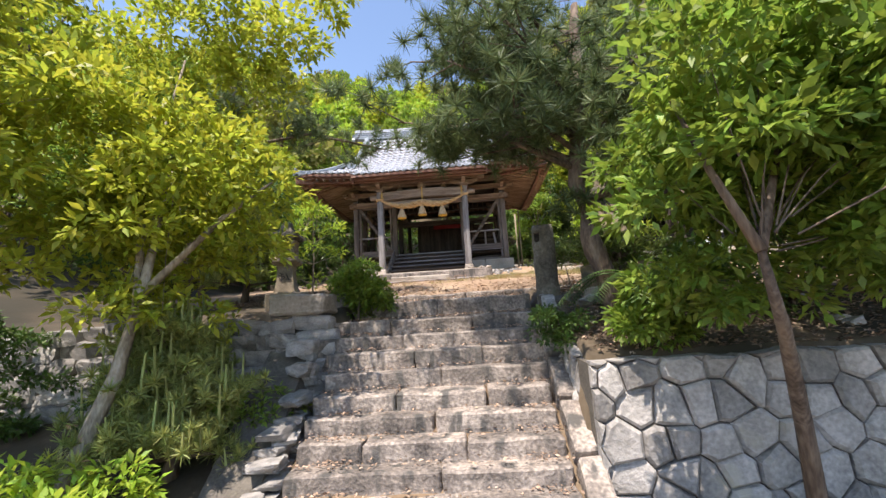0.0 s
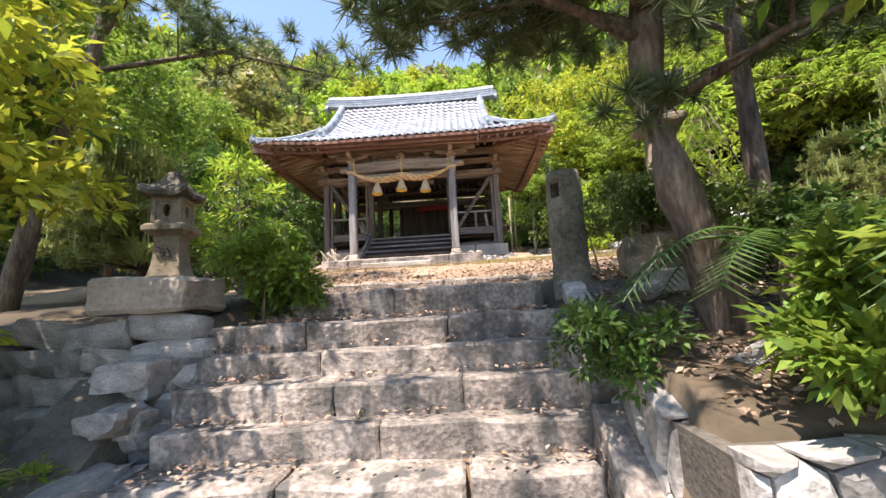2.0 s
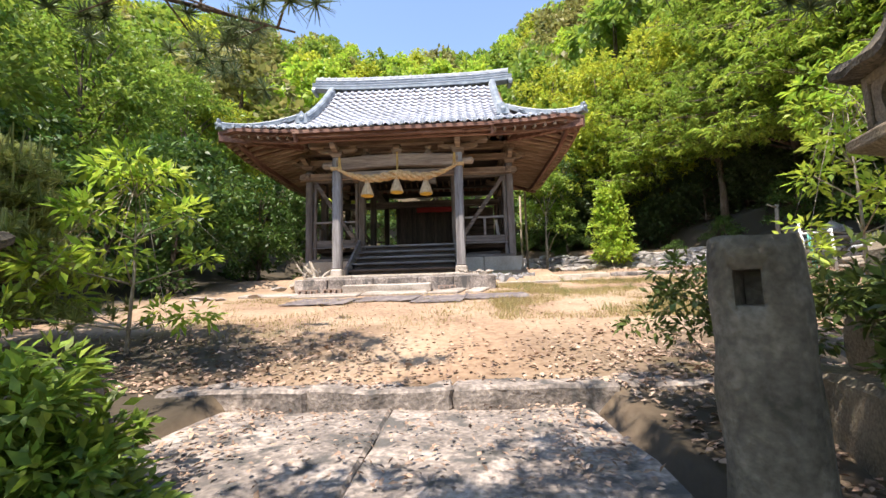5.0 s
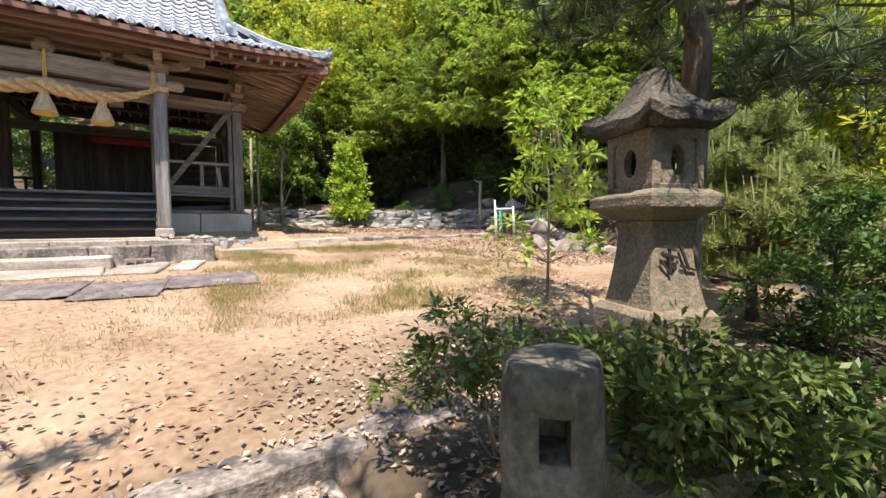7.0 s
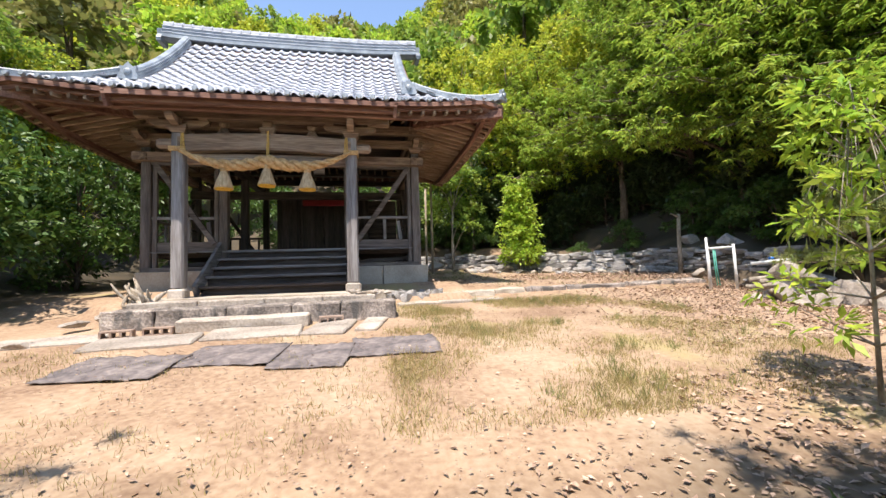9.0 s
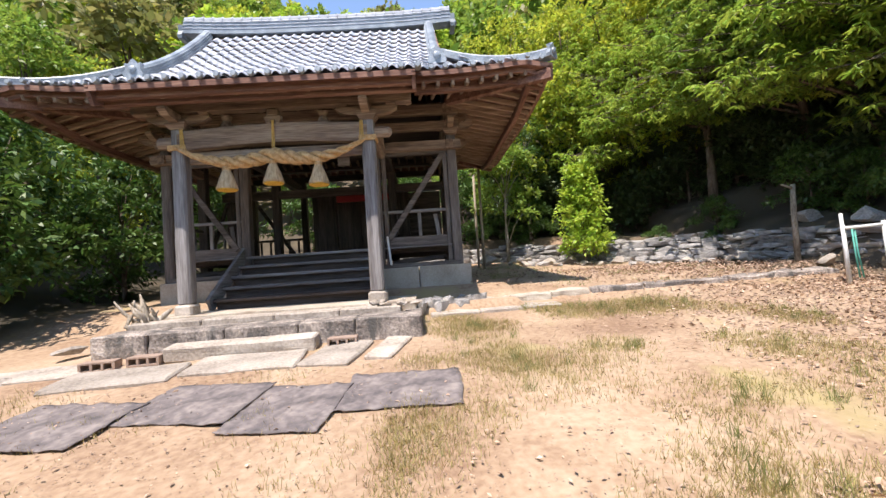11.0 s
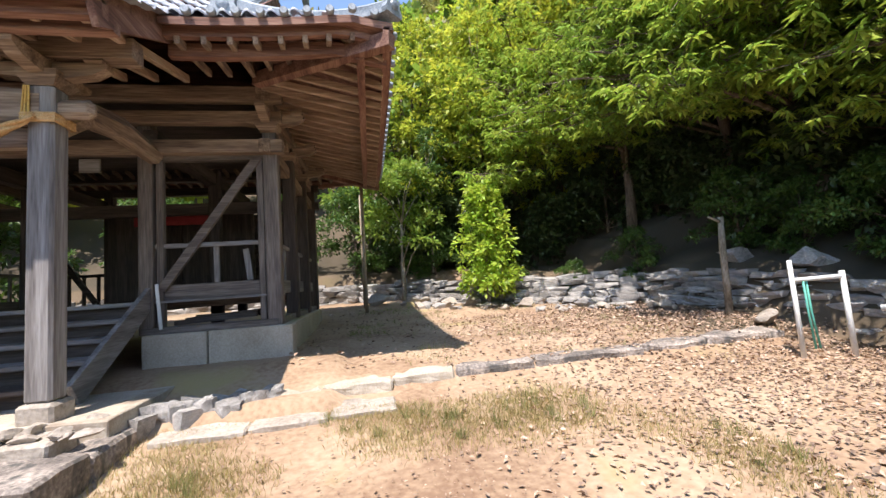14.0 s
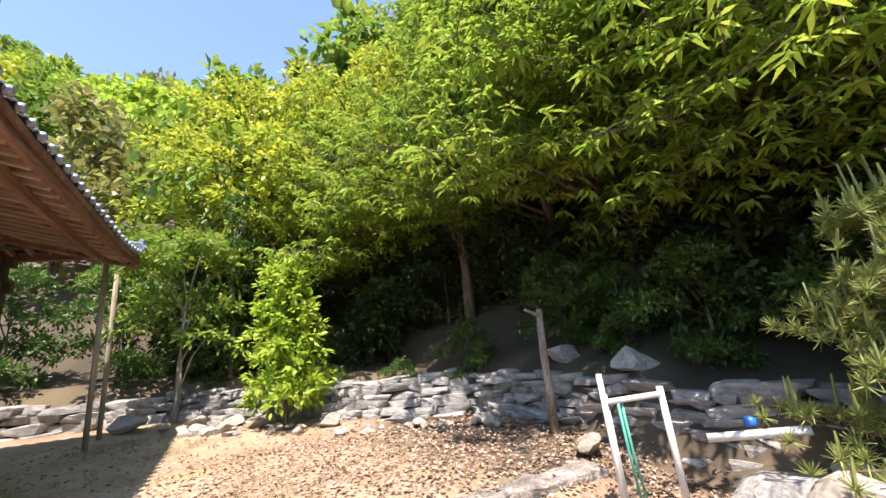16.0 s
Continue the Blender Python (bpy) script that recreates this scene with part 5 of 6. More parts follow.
# ---- loose things on the plaza ----


def hollow_block(at, spin):
    ob = thing("hollow_brick", at, "red-brown hollow concrete block lying on the ground", "block", "hollow blocks")
    bm = bmesh.new()
    for dz in (0.012, 0.108):
        cube(bm, (0, 0, dz), (0.39, 0.19, 0.024), 0.003)
    for dx in (-0.18, -0.06, 0.06, 0.18):
        cube(bm, (dx, 0, 0.06), (0.028, 0.19, 0.074), 0.0)
    part("block_body", bm, brick_red, ob)
    ob.rotation_euler = (0, 0, radians(spin))
    return ob


hollow_block((0.1, 13.3, 2.87), 4)
hollow_block((-2.35, 13.1, 2.85), 3)
hollow_block((-2.85, 13.0, 2.84), 12)
rs = random.Random(31)
for k in range(9):
    boulder((0.45 + rs.uniform(-0.1, 0.65), 14.35 + rs.uniform(-0.2, 0.3), 3.28), (rs.uniform(0.14, 0.32), rs.uniform(0.12, 0.25), rs.uniform(0.08, 0.14)), 100 + k, pale_stone, "broken_stone", "pale broken stone piled by the pillar")
for k in range(8):
    boulder((-3.35 + rs.uniform(-0.5, 0.5), 14.2 + rs.uniform(-0.6, 0.5), 3.0), (rs.uniform(0.2, 0.5), rs.uniform(0.2, 0.4), rs.uniform(0.1, 0.25)), 140 + k, pale_stone, "broken_stone", "pale broken stone heaped beside the platform")
for k in range(7):
    boulder((-4.0 + rs.uniform(-1.0, 0.6), 12.9 + rs.uniform(-0.5, 0.6), 2.78), (rs.uniform(0.3, 0.7), rs.uniform(0.25, 0.45), rs.uniform(0.08, 0.16)), 160 + k, pale_stone, "broken_slab", "flat broken slab in the sand")
drift = thing("root_wood", (-3.25, 14.45, 3.15), "grey weathered tree roots piled beside the pillar", "wood pile")
for k in range(18):
    bm = bmesh.new()
    a = rs.uniform(0, 6.28)
    p0 = Vector((rs.uniform(-0.2, 0.2), rs.uniform(-0.2, 0.2), 0))
    p2 = p0 + Vector((math.cos(a) * 0.3, math.sin(a) * 0.2, rs.uniform(0.05, 0.6)))
    p1 = p0.lerp(p2, 0.5) + Vector((rs.uniform(-0.1, 0.1), rs.uniform(-0.1, 0.1), 0.05))
    w = rs.uniform(0.55, 1.0)
    tube(bm, [p0, p0.lerp(p1, 0.5) + Vector((rs.uniform(-0.04, 0.04), 0, 0.02)), p1, p2], [0.07 * w, 0.05 * w, 0.055 * w, 0.02 * w], 6)
    part("root", rough(bm, 0.03, 8, k), bark_pale, drift, smooth=True)
# water-pipe frame of white posts with green rope
fr = thing("post_frame", (8.95, 14.85, 3.1), "small frame of pale poles with green rope", "frame")
for x, y, h, r in ((-0.08, -0.05, 1.2, 0.03), (0.02, 0.02, 1.0, 0.025), (0.52, -0.22, 1.02, 0.035)):
    bm = bmesh.new()
    tube(bm, [(x + 0.03, y, -0.1), (x, y, h)], [r, r * 0.9], 8)
    part("pole", bm, white_paint, fr, smooth=True)
bm = bmesh.new()
tube(bm, [(0.0, 0.0, 0.93), (0.52, -0.22, 0.95)], [0.028, 0.028], 8)
part("cross_bar", bm, white_paint, fr, smooth=True)
for d in (0, 0.05):
    bm = bmesh.new()
    tube(bm, [(0.1 + d, -0.05, 0.95), (0.12 + d, -0.05, 0.5), (0.16 + d * 1.5, -0.05, 0.02)], [0.014, 0.014, 0.014], 6)
    part("green_rope", bm, green_hose, fr, "green nylon rope", True)
# rock heap by the small pine, and rocks along the wall
for k, (x, y, lift_, s) in enumerate(((9.3, 13.05, 0.34, (0.55, 0.45, 0.42)), (8.95, 13.0, 0.0, (0.52, 0.42, 0.42)), (8.75, 13.5, 0.0, (0.45, 0.32, 0.16)), (9.35, 13.25, 0.0, (0.6, 0.5, 0.45)), (9.1, 12.5, 0.0, (0.6, 0.4, 0.36)),
                                      (9.5, 12.3, 0.0, (0.5, 0.42, 0.55)), (9.62, 11.92, 0.0, (0.4, 0.32, 0.32)), (9.85, 11.5, 0.0, (0.42, 0.36, 0.32)), (9.98, 11.15, 0.0, (0.36, 0.3, 0.26)), (8.75, 12.7, 0.0, (0.3, 0.24, 0.14)))):
    boulder((x, y, land(x, y) - 0.03 + lift_), [1.35 * q for q in s], 200 + k, pale_stone, "boulder", "pale angular boulder heaped on leaf litter")
logs = thing("root_wood", (9.1, 13.35, land(9.1, 13.35)), "weathered split logs heaped under the boulders", "wood pile")
for k in range(7):
    bm = bmesh.new()
    a = rs.uniform(-0.6, 0.9)
    c = Vector((rs.uniform(-0.15, 0.2), rs.uniform(-0.15, 0.2), 0.08 + 0.055 * k))
    d = Vector((math.cos(a), -math.sin(a), rs.uniform(-0.1, 0.1))) * rs.uniform(0.22, 0.4)
    tube(bm, [c - d, c + Vector((0, 0, 0.02)), c + d], [0.05, 0.06, 0.045], 7)
    part("log", rough(bm, 0.02, 9, k), bark_pale, logs, smooth=True)
for k, (x, y, s, m_) in enumerate(((9.65, 15.95, (0.5, 0.4, 0.35), pale_stone), (9.6, 18.0, (0.6, 0.4, 0.3), pale_stone), (9.9, 14.1, (1.3, 0.8, 0.6), wall_stone), (10.9, 17.6, (0.8, 0.5, 0.6), wall_stone),
                                   (10.8, 16.0, (0.7, 0.5, 0.5), wall_stone), (7.4, 20.6, (0.5, 0.4, 0.3), pale_stone), (5.6, 22.3, (0.7, 0.5, 0.3), pale_stone), (6.3, 21.7, (0.6, 0.5, 0.35), pale_stone), (5.0, 22.9, (0.6, 0.5, 0.3), pale_stone),
                                   (3.6, 23.3, (0.9, 0.5, 0.4), pale_stone), (10.3, 13.4, (0.9, 0.6, 0.5), wall_stone), (8.6, 19.8, (0.5, 0.4, 0.3), wall_stone))):
    boulder((x, y, land(x, y) + (0.0 if x < 10.4 else -0.05)), s, 240 + k, m_, "boulder", "grey field stone beside the low wall")
for k in range(40):
    f = rs.random()
    x, y = 4.4 + 5.0 * f + rs.uniform(-0.5, 0.3), 23.0 - 4.2 * f + rs.uniform(-0.7, 0.1)
    sz = rs.uniform(0.15, 0.42)
    boulder((x, y, land(x, y)), (sz, sz * 0.8, sz * 0.5), 300 + k, pale_stone if k % 3 else wall_stone, "field_stone", "loose stone tumbled from the low wall")
bm = bmesh.new()
tube(bm, [(9.75, 14.45, 3.62), (10.1, 13.75, 3.7)], [0.04, 0.04], 8)
tagged(new("wood_pole", mesh_of("wood_pole", bm, white_paint, True)), "pale pole lying on the rocks", "pole")
tagged(new("blue_bottle", mesh_of("blue_bottle", lathe(bmesh.new(), [(0.05, 0), (0.06, 0.01), (0.055, 0.07), (0.02, 0.09)], 10, (10.05, 14.2, 3.7)), blue_plastic, True)), "small blue plastic container on the rocks", "container")
rock_post = bmesh.new()
tube(rock_post, [(9.95, 16.9, 3.3), (9.97, 16.9, 4.6), (10.0, 16.9, 5.2)], [0.06, 0.055, 0.045], 8)
tube(rock_post, [(10.0, 16.9, 5.1), (9.7, 16.85, 5.2)], [0.03, 0.02], 6)
tagged(new("dead_tree", mesh_of("dead_tree", rough(rock_post, 0.02, 5), bark_pale, True)), "bare cut tree trunk standing by the wall", "tree trunk")
# block stone near the gate post
tagged(new("cut_stone", mesh_of("cut_stone", rough_block((2.25, 5.55, 1.88), (0.62, 0.3, 0.2), 8, 0.02, 3, 0.02), pale_stone)), "pale squared stone lying on the earth", "stone block")
for k in range(12):
    x, y = rs.uniform(1.6, 4.5), rs.uniform(4.2, 5.9)
    sz = rs.uniform(0.2, 0.45)
    boulder((x, y, land(x, y) - 0.04), (sz, sz * 0.8, sz * 0.45), 400 + k, wall_stone, "field_stone", "grey stone half sunk in the earth")


# ---- trees: meshes shared by kind ----
BROAD = [tree_meshes("broad", 20 + k, 9.0, 2.8, 50, 0.9, 10500, 0.215, m_, bark, 0.16, 0.13) for k, m_ in enumerate((leaf_forest, leaf_forest, leaf_dark, leaf_forest, leaf_yellow))]
FAR = [tree_meshes("far", 40 + k, 9.0, 2.9, 26, 1.15, 2600, 0.48, m_, bark, 0.15, 0.16, 0.6) for k, m_ in enumerate((leaf_forest, leaf_yellow, leaf_olive, leaf_yellow, leaf_forest, leaf_bright))]
LOW = [tree_meshes("low", 60 + k, 3.2, 1.5, 22, 0.55, 5200, 0.15, m_, bark, 0.08, 0.06) for k, m_ in enumerate((leaf_dark, leaf_forest))]

rp = random.Random(77)


def forest(meshes, spots, label, smin, smax, group, clear=None):
    for x, y in spots:
        k = rp.randrange(len(meshes))
        plant("tree", (x, y, land(x, y) - 0.15), meshes[k], label, "tree", rp.uniform(smin, smax), rp.uniform(0, 360), group, squash=rp.uniform(0.9, 1.15))


spots = []
for y in np.arange(8, 30, 2.7):
    for x in (14.6, 17.2, 20.2):
        if y < 11 and x < 20:
            continue
        spots.append((x + rp.uniform(-0.7, 0.7), y + rp.uniform(-0.9, 0.9)))
for x in (5.5, 8.2, 10.6):
    plant("tree", (x, 27.2 - (x - 5) * 0.55, land(x, 27.2 - (x - 5) * 0.55) - 0.15), BROAD[4], "tall tree with young yellow-green leaves behind the wall", "tree", 1.05, x * 50, "trees of the wood beside the plaza")
for k in range(20):
    f = k / 19
    x, y = (11.6 + rp.uniform(-0.3, 1.2), 9 + 13 * f) if f < 0.72 else (11.0 - 6.5 * (f - 0.72) / 0.28 + rp.uniform(-0.3, 0.3), 19.9 + 5.2 * (f - 0.72) / 0.28)
    plant("shrub", (x, y, land(x, y) - 0.2), LOW[0], "dark evergreen undergrowth above the low wall", "shrub", rp.uniform(0.3, 0.6), rp.uniform(0, 360), "undergrowth above the low wall", names=("stem", "foliage"))
forest(BROAD[:4], spots, "tall dense broadleaf tree at the wood's edge", 0.95, 1.3, "trees of the wood beside the plaza")
spots = []
for y in np.arange(29, 100, 5.6):
    for x in np.arange(-60, 46, 6.0):
        if abs(x + 2) < (y + 6) * 0.95 and not (y < 33 and -5 < x < 3):
            spots.append((x + rp.uniform(-2, 2), y + rp.uniform(-2, 2)))
for y in np.arange(6, 34, 4.2):
    spots.append((23.5 + rp.uniform(-1, 1), y))
forest(FAR, spots, "leafy tree on the wooded hillside", 0.8, 1.25, "trees of the wooded hillside")
spots = []
for y in np.arange(9, 30, 3.2):
    for x in (-11.5, -15.5, -20):
        spots.append((x + rp.uniform(-1, 1), y + rp.uniform(-1, 1)))
forest(BROAD[:2] + BROAD[3:], spots, "tall leafy tree on the slope behind the shrubs", 0.75, 1.0, "trees on the slope beside the shrine")
for x, y, s, lab in ((-7.0, 14.6, 1.15, 0), (-8.6, 17.5, 1.2, 0), (-7.2, 19.5, 1.1, 0), (-9.0, 12.5, 1.1, 0), (-6.6, 22.5, 1.1, 1), (-9.0, 10.0, 0.9, 0), (-3.5, 25.6, 0.9, 1), (0.5, 26, 0.9, 1), (3.0, 25.3, 0.85, 0)):
    plant("shrub", (x, y, land(x, y) - 0.2), LOW[0], "large rounded dark evergreen shrub", "shrub", s * 1.1, rp.uniform(0, 360), "large shrubs round the plaza", names=("stem", "foliage"), squash=1.0)



def rosettes(tips, out, rng, size, per=9, width=0.26, droop=0.55):
    """Fans of narrow drooping leaves at the ends of twigs."""
    tips, out = np.asarray(tips), np.asarray(out)
    k = len(tips)
    a = (np.arange(per) * 2 * math.pi / per)[None, :] + rng.uniform(0, 6.28, (k, 1))
    ax = np.stack([np.cos(a), np.sin(a), np.full_like(a, 0.0)], axis=2)
    ax = ax * rng.uniform(0.7, 1.1, (k, per, 1)) + out[:, None, :] * 0.45
    ax[:, :, 2] -= droop * rng.uniform(0.3, 1.3, (k, per))
    pos = np.repeat(tips, per, axis=0) + rng.normal(0, size * 0.12, (k * per, 3))
    return leaves(pos, ax.reshape(-1, 3), np.repeat(size * rng.uniform(0.75, 1.2, k), per), rng, width, 0.3)


def overhang_tree(seed, mat, height=10.5, reach=4.6, limbs=30, twigs=66, size=0.21):
    """A tree that throws long limbs to -x, each a tier of rosettes that hang at its edge."""
    rng = np.random.default_rng(seed)
    bm = bmesh.new()
    trunk = [Vector((-0.05 * i + rng.normal(0, 0.06), rng.normal(0, 0.08), height * 0.9 * i / 7)) for i in range(8)]
    tube(bm, trunk, [0.17 - 0.02 * i for i in range(8)], 7)
    tips, out = [], []
    for i in range(limbs):
        f = (i + rng.random()) / limbs
        z = height * (0.27 + 0.73 * f)
        a = math.pi + rng.normal(0, 1.0)
        ln = reach * (1.0 - 0.4 * f) * rng.uniform(0.55, 1.0) * (1.0 if math.cos(a) < 0 else 0.6)
        st = Vector((0, 0, z * 0.86))
        en = Vector((math.cos(a) * ln, math.sin(a) * ln, z + rng.normal(0, 0.25)))
        mid = st.lerp(en, 0.55) + Vector((0, 0, 0.35))
        tube(bm, [st, mid, en], [0.06, 0.035, 0.012], 5, False)
        for _ in range(twigs):
            g = rng.uniform(0.35, 1.08)
            p = st.lerp(mid, g * 2) if g < 0.5 else mid.lerp(en, g * 2 - 1)
            off = Vector((rng.normal(0, 0.5), rng.normal(0, 0.5), rng.normal(0.0, 0.16) - 0.12 * g))
            e = p + off
            tips.append(e[:])
            o = Vector((off.x, off.y, 0)) + Vector((math.cos(a), math.sin(a), 0)) * 0.3
            out.append(o.normalized()[:])
            if _ % 4 == 0:
                tube(bm, [p, e], [0.012, 0.005], 4, False)
    return mesh_of("trunk", bm, bark, True), raw_mesh("crown", rosettes(tips, out, rng, size), None, mat)


def low_overhang(seed, mat):
    return overhang_tree(seed, mat, 6.2, 3.3, 24, 64, 0.2)


OVER = [overhang_tree(70, leaf_forest), overhang_tree(71, leaf_spray), overhang_tree(72, leaf_spray, 8.5, 4.4, 24, 66), low_overhang(73, leaf_spray), low_overhang(74, leaf_forest)]
for k, (x, y, which, sc) in enumerate(((13.2, 9.6, 3, 0.95), (12.5, 11.6, 3, 1.0), (12.7, 13.3, 3, 1.1), (13.0, 15.2, 4, 1.0), (13.2, 12.4, 1, 1.0), (12.7, 14.6, 1, 1.0), (12.2, 16.8, 2, 1.05), (12.4, 18.9, 0, 1.0), (11.4, 21.4, 1, 0.95), (9.4, 24.4, 2, 1.0))):
    plant("tree", (x, y, land(x, y) - 0.1), OVER[which], "tall tree with drooping sprays leaning over the low wall", "tree", sc, rp.uniform(-28, 22) if y < 20 else rp.uniform(20, 60), "leaning trees at the wood's edge")
# Backing shrubs added in darkened leaves; the hollow's shade is put into colour.
SHADE_LOW = tree_meshes("low", 66, 3.2, 1.6, 22, 0.6, 5200, 0.15, leaf_shade_dark, bark, 0.05, 0.06)
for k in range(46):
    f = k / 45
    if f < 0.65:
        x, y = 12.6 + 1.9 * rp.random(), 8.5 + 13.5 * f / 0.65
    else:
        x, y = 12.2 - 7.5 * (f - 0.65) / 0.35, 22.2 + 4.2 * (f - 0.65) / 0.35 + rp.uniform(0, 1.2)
    plant("shrub", (x, y, land(x, y) - 0.3), SHADE_LOW, "undergrowth inside the wood, leaf colour darkened for the hollow's shade", "shrub", rp.uniform(0.9, 1.35), rp.uniform(0, 360), "undergrowth inside the wood", names=("stem", "foliage"))
for x, y, s in ((3.9, 4.7, 0.5), (5.4, 4.6, 0.62), (6.8, 5.0, 0.65), (8.2, 5.6, 0.7), (6.2, 6.4, 0.55), (-3.2, 4.2, 0.36), (-5.4, 4.4, 0.5)):
    plant("shrub", (x, y, land(x, y) - 0.15), LOW[0], "dark evergreen shrub on the shaded bank", "shrub", s, rp.uniform(0, 360), "shrubs on the shaded bank", names=("stem", "foliage"))

# conifer-like bush and small trees by the low wall
rng = np.random.default_rng(5)


def cone_bush(height, r, n, size, mat, seed):
    g = np.random.default_rng(seed)
    cl = []
    for i in range(40):
        f = (i + 0.5) / 40
        a = i * 2.4
        d = r * (1 - f) ** 0.7 * g.uniform(0.5, 1)
        cl.append((math.cos(a) * d, math.sin(a) * d, 0.1 * height + 0.85 * height * f))
    bm = bmesh.new()
    tube(bm, [(0, 0, -0.1), (0, 0, height * 0.5), (0, 0, height * 0.9)], [0.06, 0.04, 0.01], 6)
    return mesh_of("stem", bm, bark), raw_mesh("foliage", sprays(cl, r * 0.42, n, g, size, 0.5), None, mat)


plant("bush", (6.65, 21.3, land(6.65, 21.3)), cone_bush(3.5, 0.85, 5200, 0.16, leaf_bright, 3), "bright green upright bush before the low wall", "bush", names=("stem", "foliage"))
SMALL = tree_meshes("small", 91, 4.2, 1.25, 16, 0.5, 3800, 0.17, leaf_forest, bark_pale, 0.42, 0.07)
plant("tree", (4.5, 23.6, land(4.5, 23.6)), SMALL, "slender young tree with bright leaves by the wall", "tree", 1.05, 40)
plant("tree", (3.0, 26.2, land(3.0, 26.2)), SMALL, "slender young tree behind the shrine", "tree", 1.0, 140)
plant("tree", (5.6, 24.2, land(5.6, 24.2)), tree_meshes("bare", 95, 5.0, 0.8, 12, 0.4, 1200, 0.14, leaf_dark, bark_pale, 0.5, 0.05), "thin grey-stemmed young tree by the wall", "tree", 1.0, 10)


# ---- pines ----


def needle_tufts(centres, rng, per=70, length=0.16, up=0.5, w=0.012):
    c = np.repeat(np.asarray(centres), per, axis=0)
    d = rng.normal(0, 1, c.shape)
    d[:, 2] += up
    d = unit(d)
    ln = length * rng.uniform(0.7, 1.15, (len(c), 1))
    side = unit(np.cross(d, rng.normal(0, 1, c.shape))) * w * 0.5
    tip = c + d * ln
    return np.stack([c - side, c + side, tip + side * 0.3, tip - side * 0.3], axis=1).reshape(-1, 3)


def pine_branch(bm, a, b, rng, n, tufts, r0=0.05, sag=0.0, spread=0.35):
    a, b = Vector(a), Vector(b)
    mid = a.lerp(b, 0.5) + Vector((0, 0, sag))
    tube(bm, [a, mid, b], [r0, r0 * 0.65, r0 * 0.2], 6)
    for i in range(n):
        f = 0.3 + 0.7 * (i + rng.random()) / n
        p = (a.lerp(mid, f * 2) if f < 0.5 else mid.lerp(b, f * 2 - 1))
        q = p + Vector((rng.normal(0, spread), rng.normal(0, spread), rng.normal(0.02, spread * 0.35)))
        tube(bm, [p, q], [0.012, 0.006], 4, False)
        if q.x < 1.3 and q.z < 3.42 and q.y < 7:
            continue
        for _ in range(7):
            tufts.append((q.x + rng.normal(0, 0.18), q.y + rng.normal(0, 0.18), q.z + rng.normal(0, 0.07)))


def pine(name, base, trunk_pts, radii, branches, label, seed, per=60, length=0.17, w=0.012):
    g = np.random.default_rng(seed)
    ob = thing(name, base, label, "pine tree")
    bm = bmesh.new()
    tube(bm, trunk_pts, radii, 12)
    bmesh.ops.subdivide_edges(bm, edges=[e for e in bm.edges if e.calc_length() > 0.3], cuts=3, use_grid_fill=True)
    rough(bm, 0.03, 7, seed)
    under(ob, part("trunk", bm, bark, ob, "rough scaly bark", True))
    tufts = []
    for a, b, n, sag in branches:
        bm = bmesh.new()
        pine_branch(bm, a, b, g, n, tufts, 0.04, sag)
        under(ob, part("branch", bm, bark, ob, smooth=True))
    under(ob, part("needles", raw_mesh("needles", needle_tufts(tufts, g, per, length, 0.5, w), None, needle), None, ob))
    return ob


pine("pine_tree", (2.05, 4.75, 1.5), [(2.15, 4.8, 1.3), (1.98, 4.7, 1.9), (1.78, 4.6, 2.5), (1.72, 4.6, 3.1), (1.85, 4.7, 4.2), (2.0, 4.8, 5.6)], [0.15, 0.125, 0.11, 0.10, 0.085, 0.05],
     [((1.75, 4.6, 3.3), (-0.3, 4.3, 3.95), 13, 0.2), ((1.75, 4.6, 3.4), (0.5, 5.0, 3.85), 11, 0.2), ((1.78, 4.6, 3.5), (0.8, 3.9, 3.8), 10, 0.1), ((1.78, 4.65, 3.7), (0.3, 4.2, 4.6), 12, 0.2), ((1.8, 4.7, 3.8), (0.6, 5.6, 4.7), 11, 0.2), ((1.85, 4.7, 3.9), (0.9, 3.5, 4.5), 12, 0.2), ((1.85, 4.7, 4.3), (-0.2, 4.9, 5.1), 12, 0.2), ((1.9, 4.75, 4.8), (0.4, 3.8, 5.4), 11, 0.2), ((1.78, 4.65, 3.5), (2.6, 3.5, 3.9), 9, 0.2),
      ((1.8, 4.6, 2.9), (2.9, 4.0, 3.2), 7, 0.1), ((1.9, 4.7, 4.6), (2.9, 5.6, 5.0), 8, 0.1), ((1.95, 4.8, 5.2), (1.0, 5.6, 5.8), 8, 0.1), ((1.85, 4.7, 4.0), (2.7, 3.6, 4.4), 8, 0.1)],
     "old pine with a leaning scaly trunk beside the steps", 3)
pine("pine_tree", (3.85, 6.75, 2.1), [(3.85, 6.75, 1.9), (3.82, 6.70, 3.2), (3.75, 6.60, 4.6), (3.80, 6.70, 6.2), (3.80, 6.70, 7.4)], [0.12, 0.11, 0.10, 0.08, 0.04],
     [((3.78, 6.60, 4.6), (2.60, 6.40, 4.9), 9, 0.1), ((3.78, 6.60, 4.9), (5.00, 6.20, 5.0), 9, 0.1), ((3.78, 6.60, 5.2), (3.10, 5.60, 5.3), 9, 0.1), ((3.80, 6.70, 5.6), (2.00, 6.80, 5.9), 10, 0.2), ((3.80, 6.70, 5.9), (4.90, 7.60, 6.1), 8, 0.1),
      ((3.80, 6.70, 6.4), (2.70, 5.90, 6.8), 9, 0.1), ((3.80, 6.70, 4.3), (5.00, 5.60, 4.3), 8, 0.1)], "slim pine standing behind the stone lantern", 4)
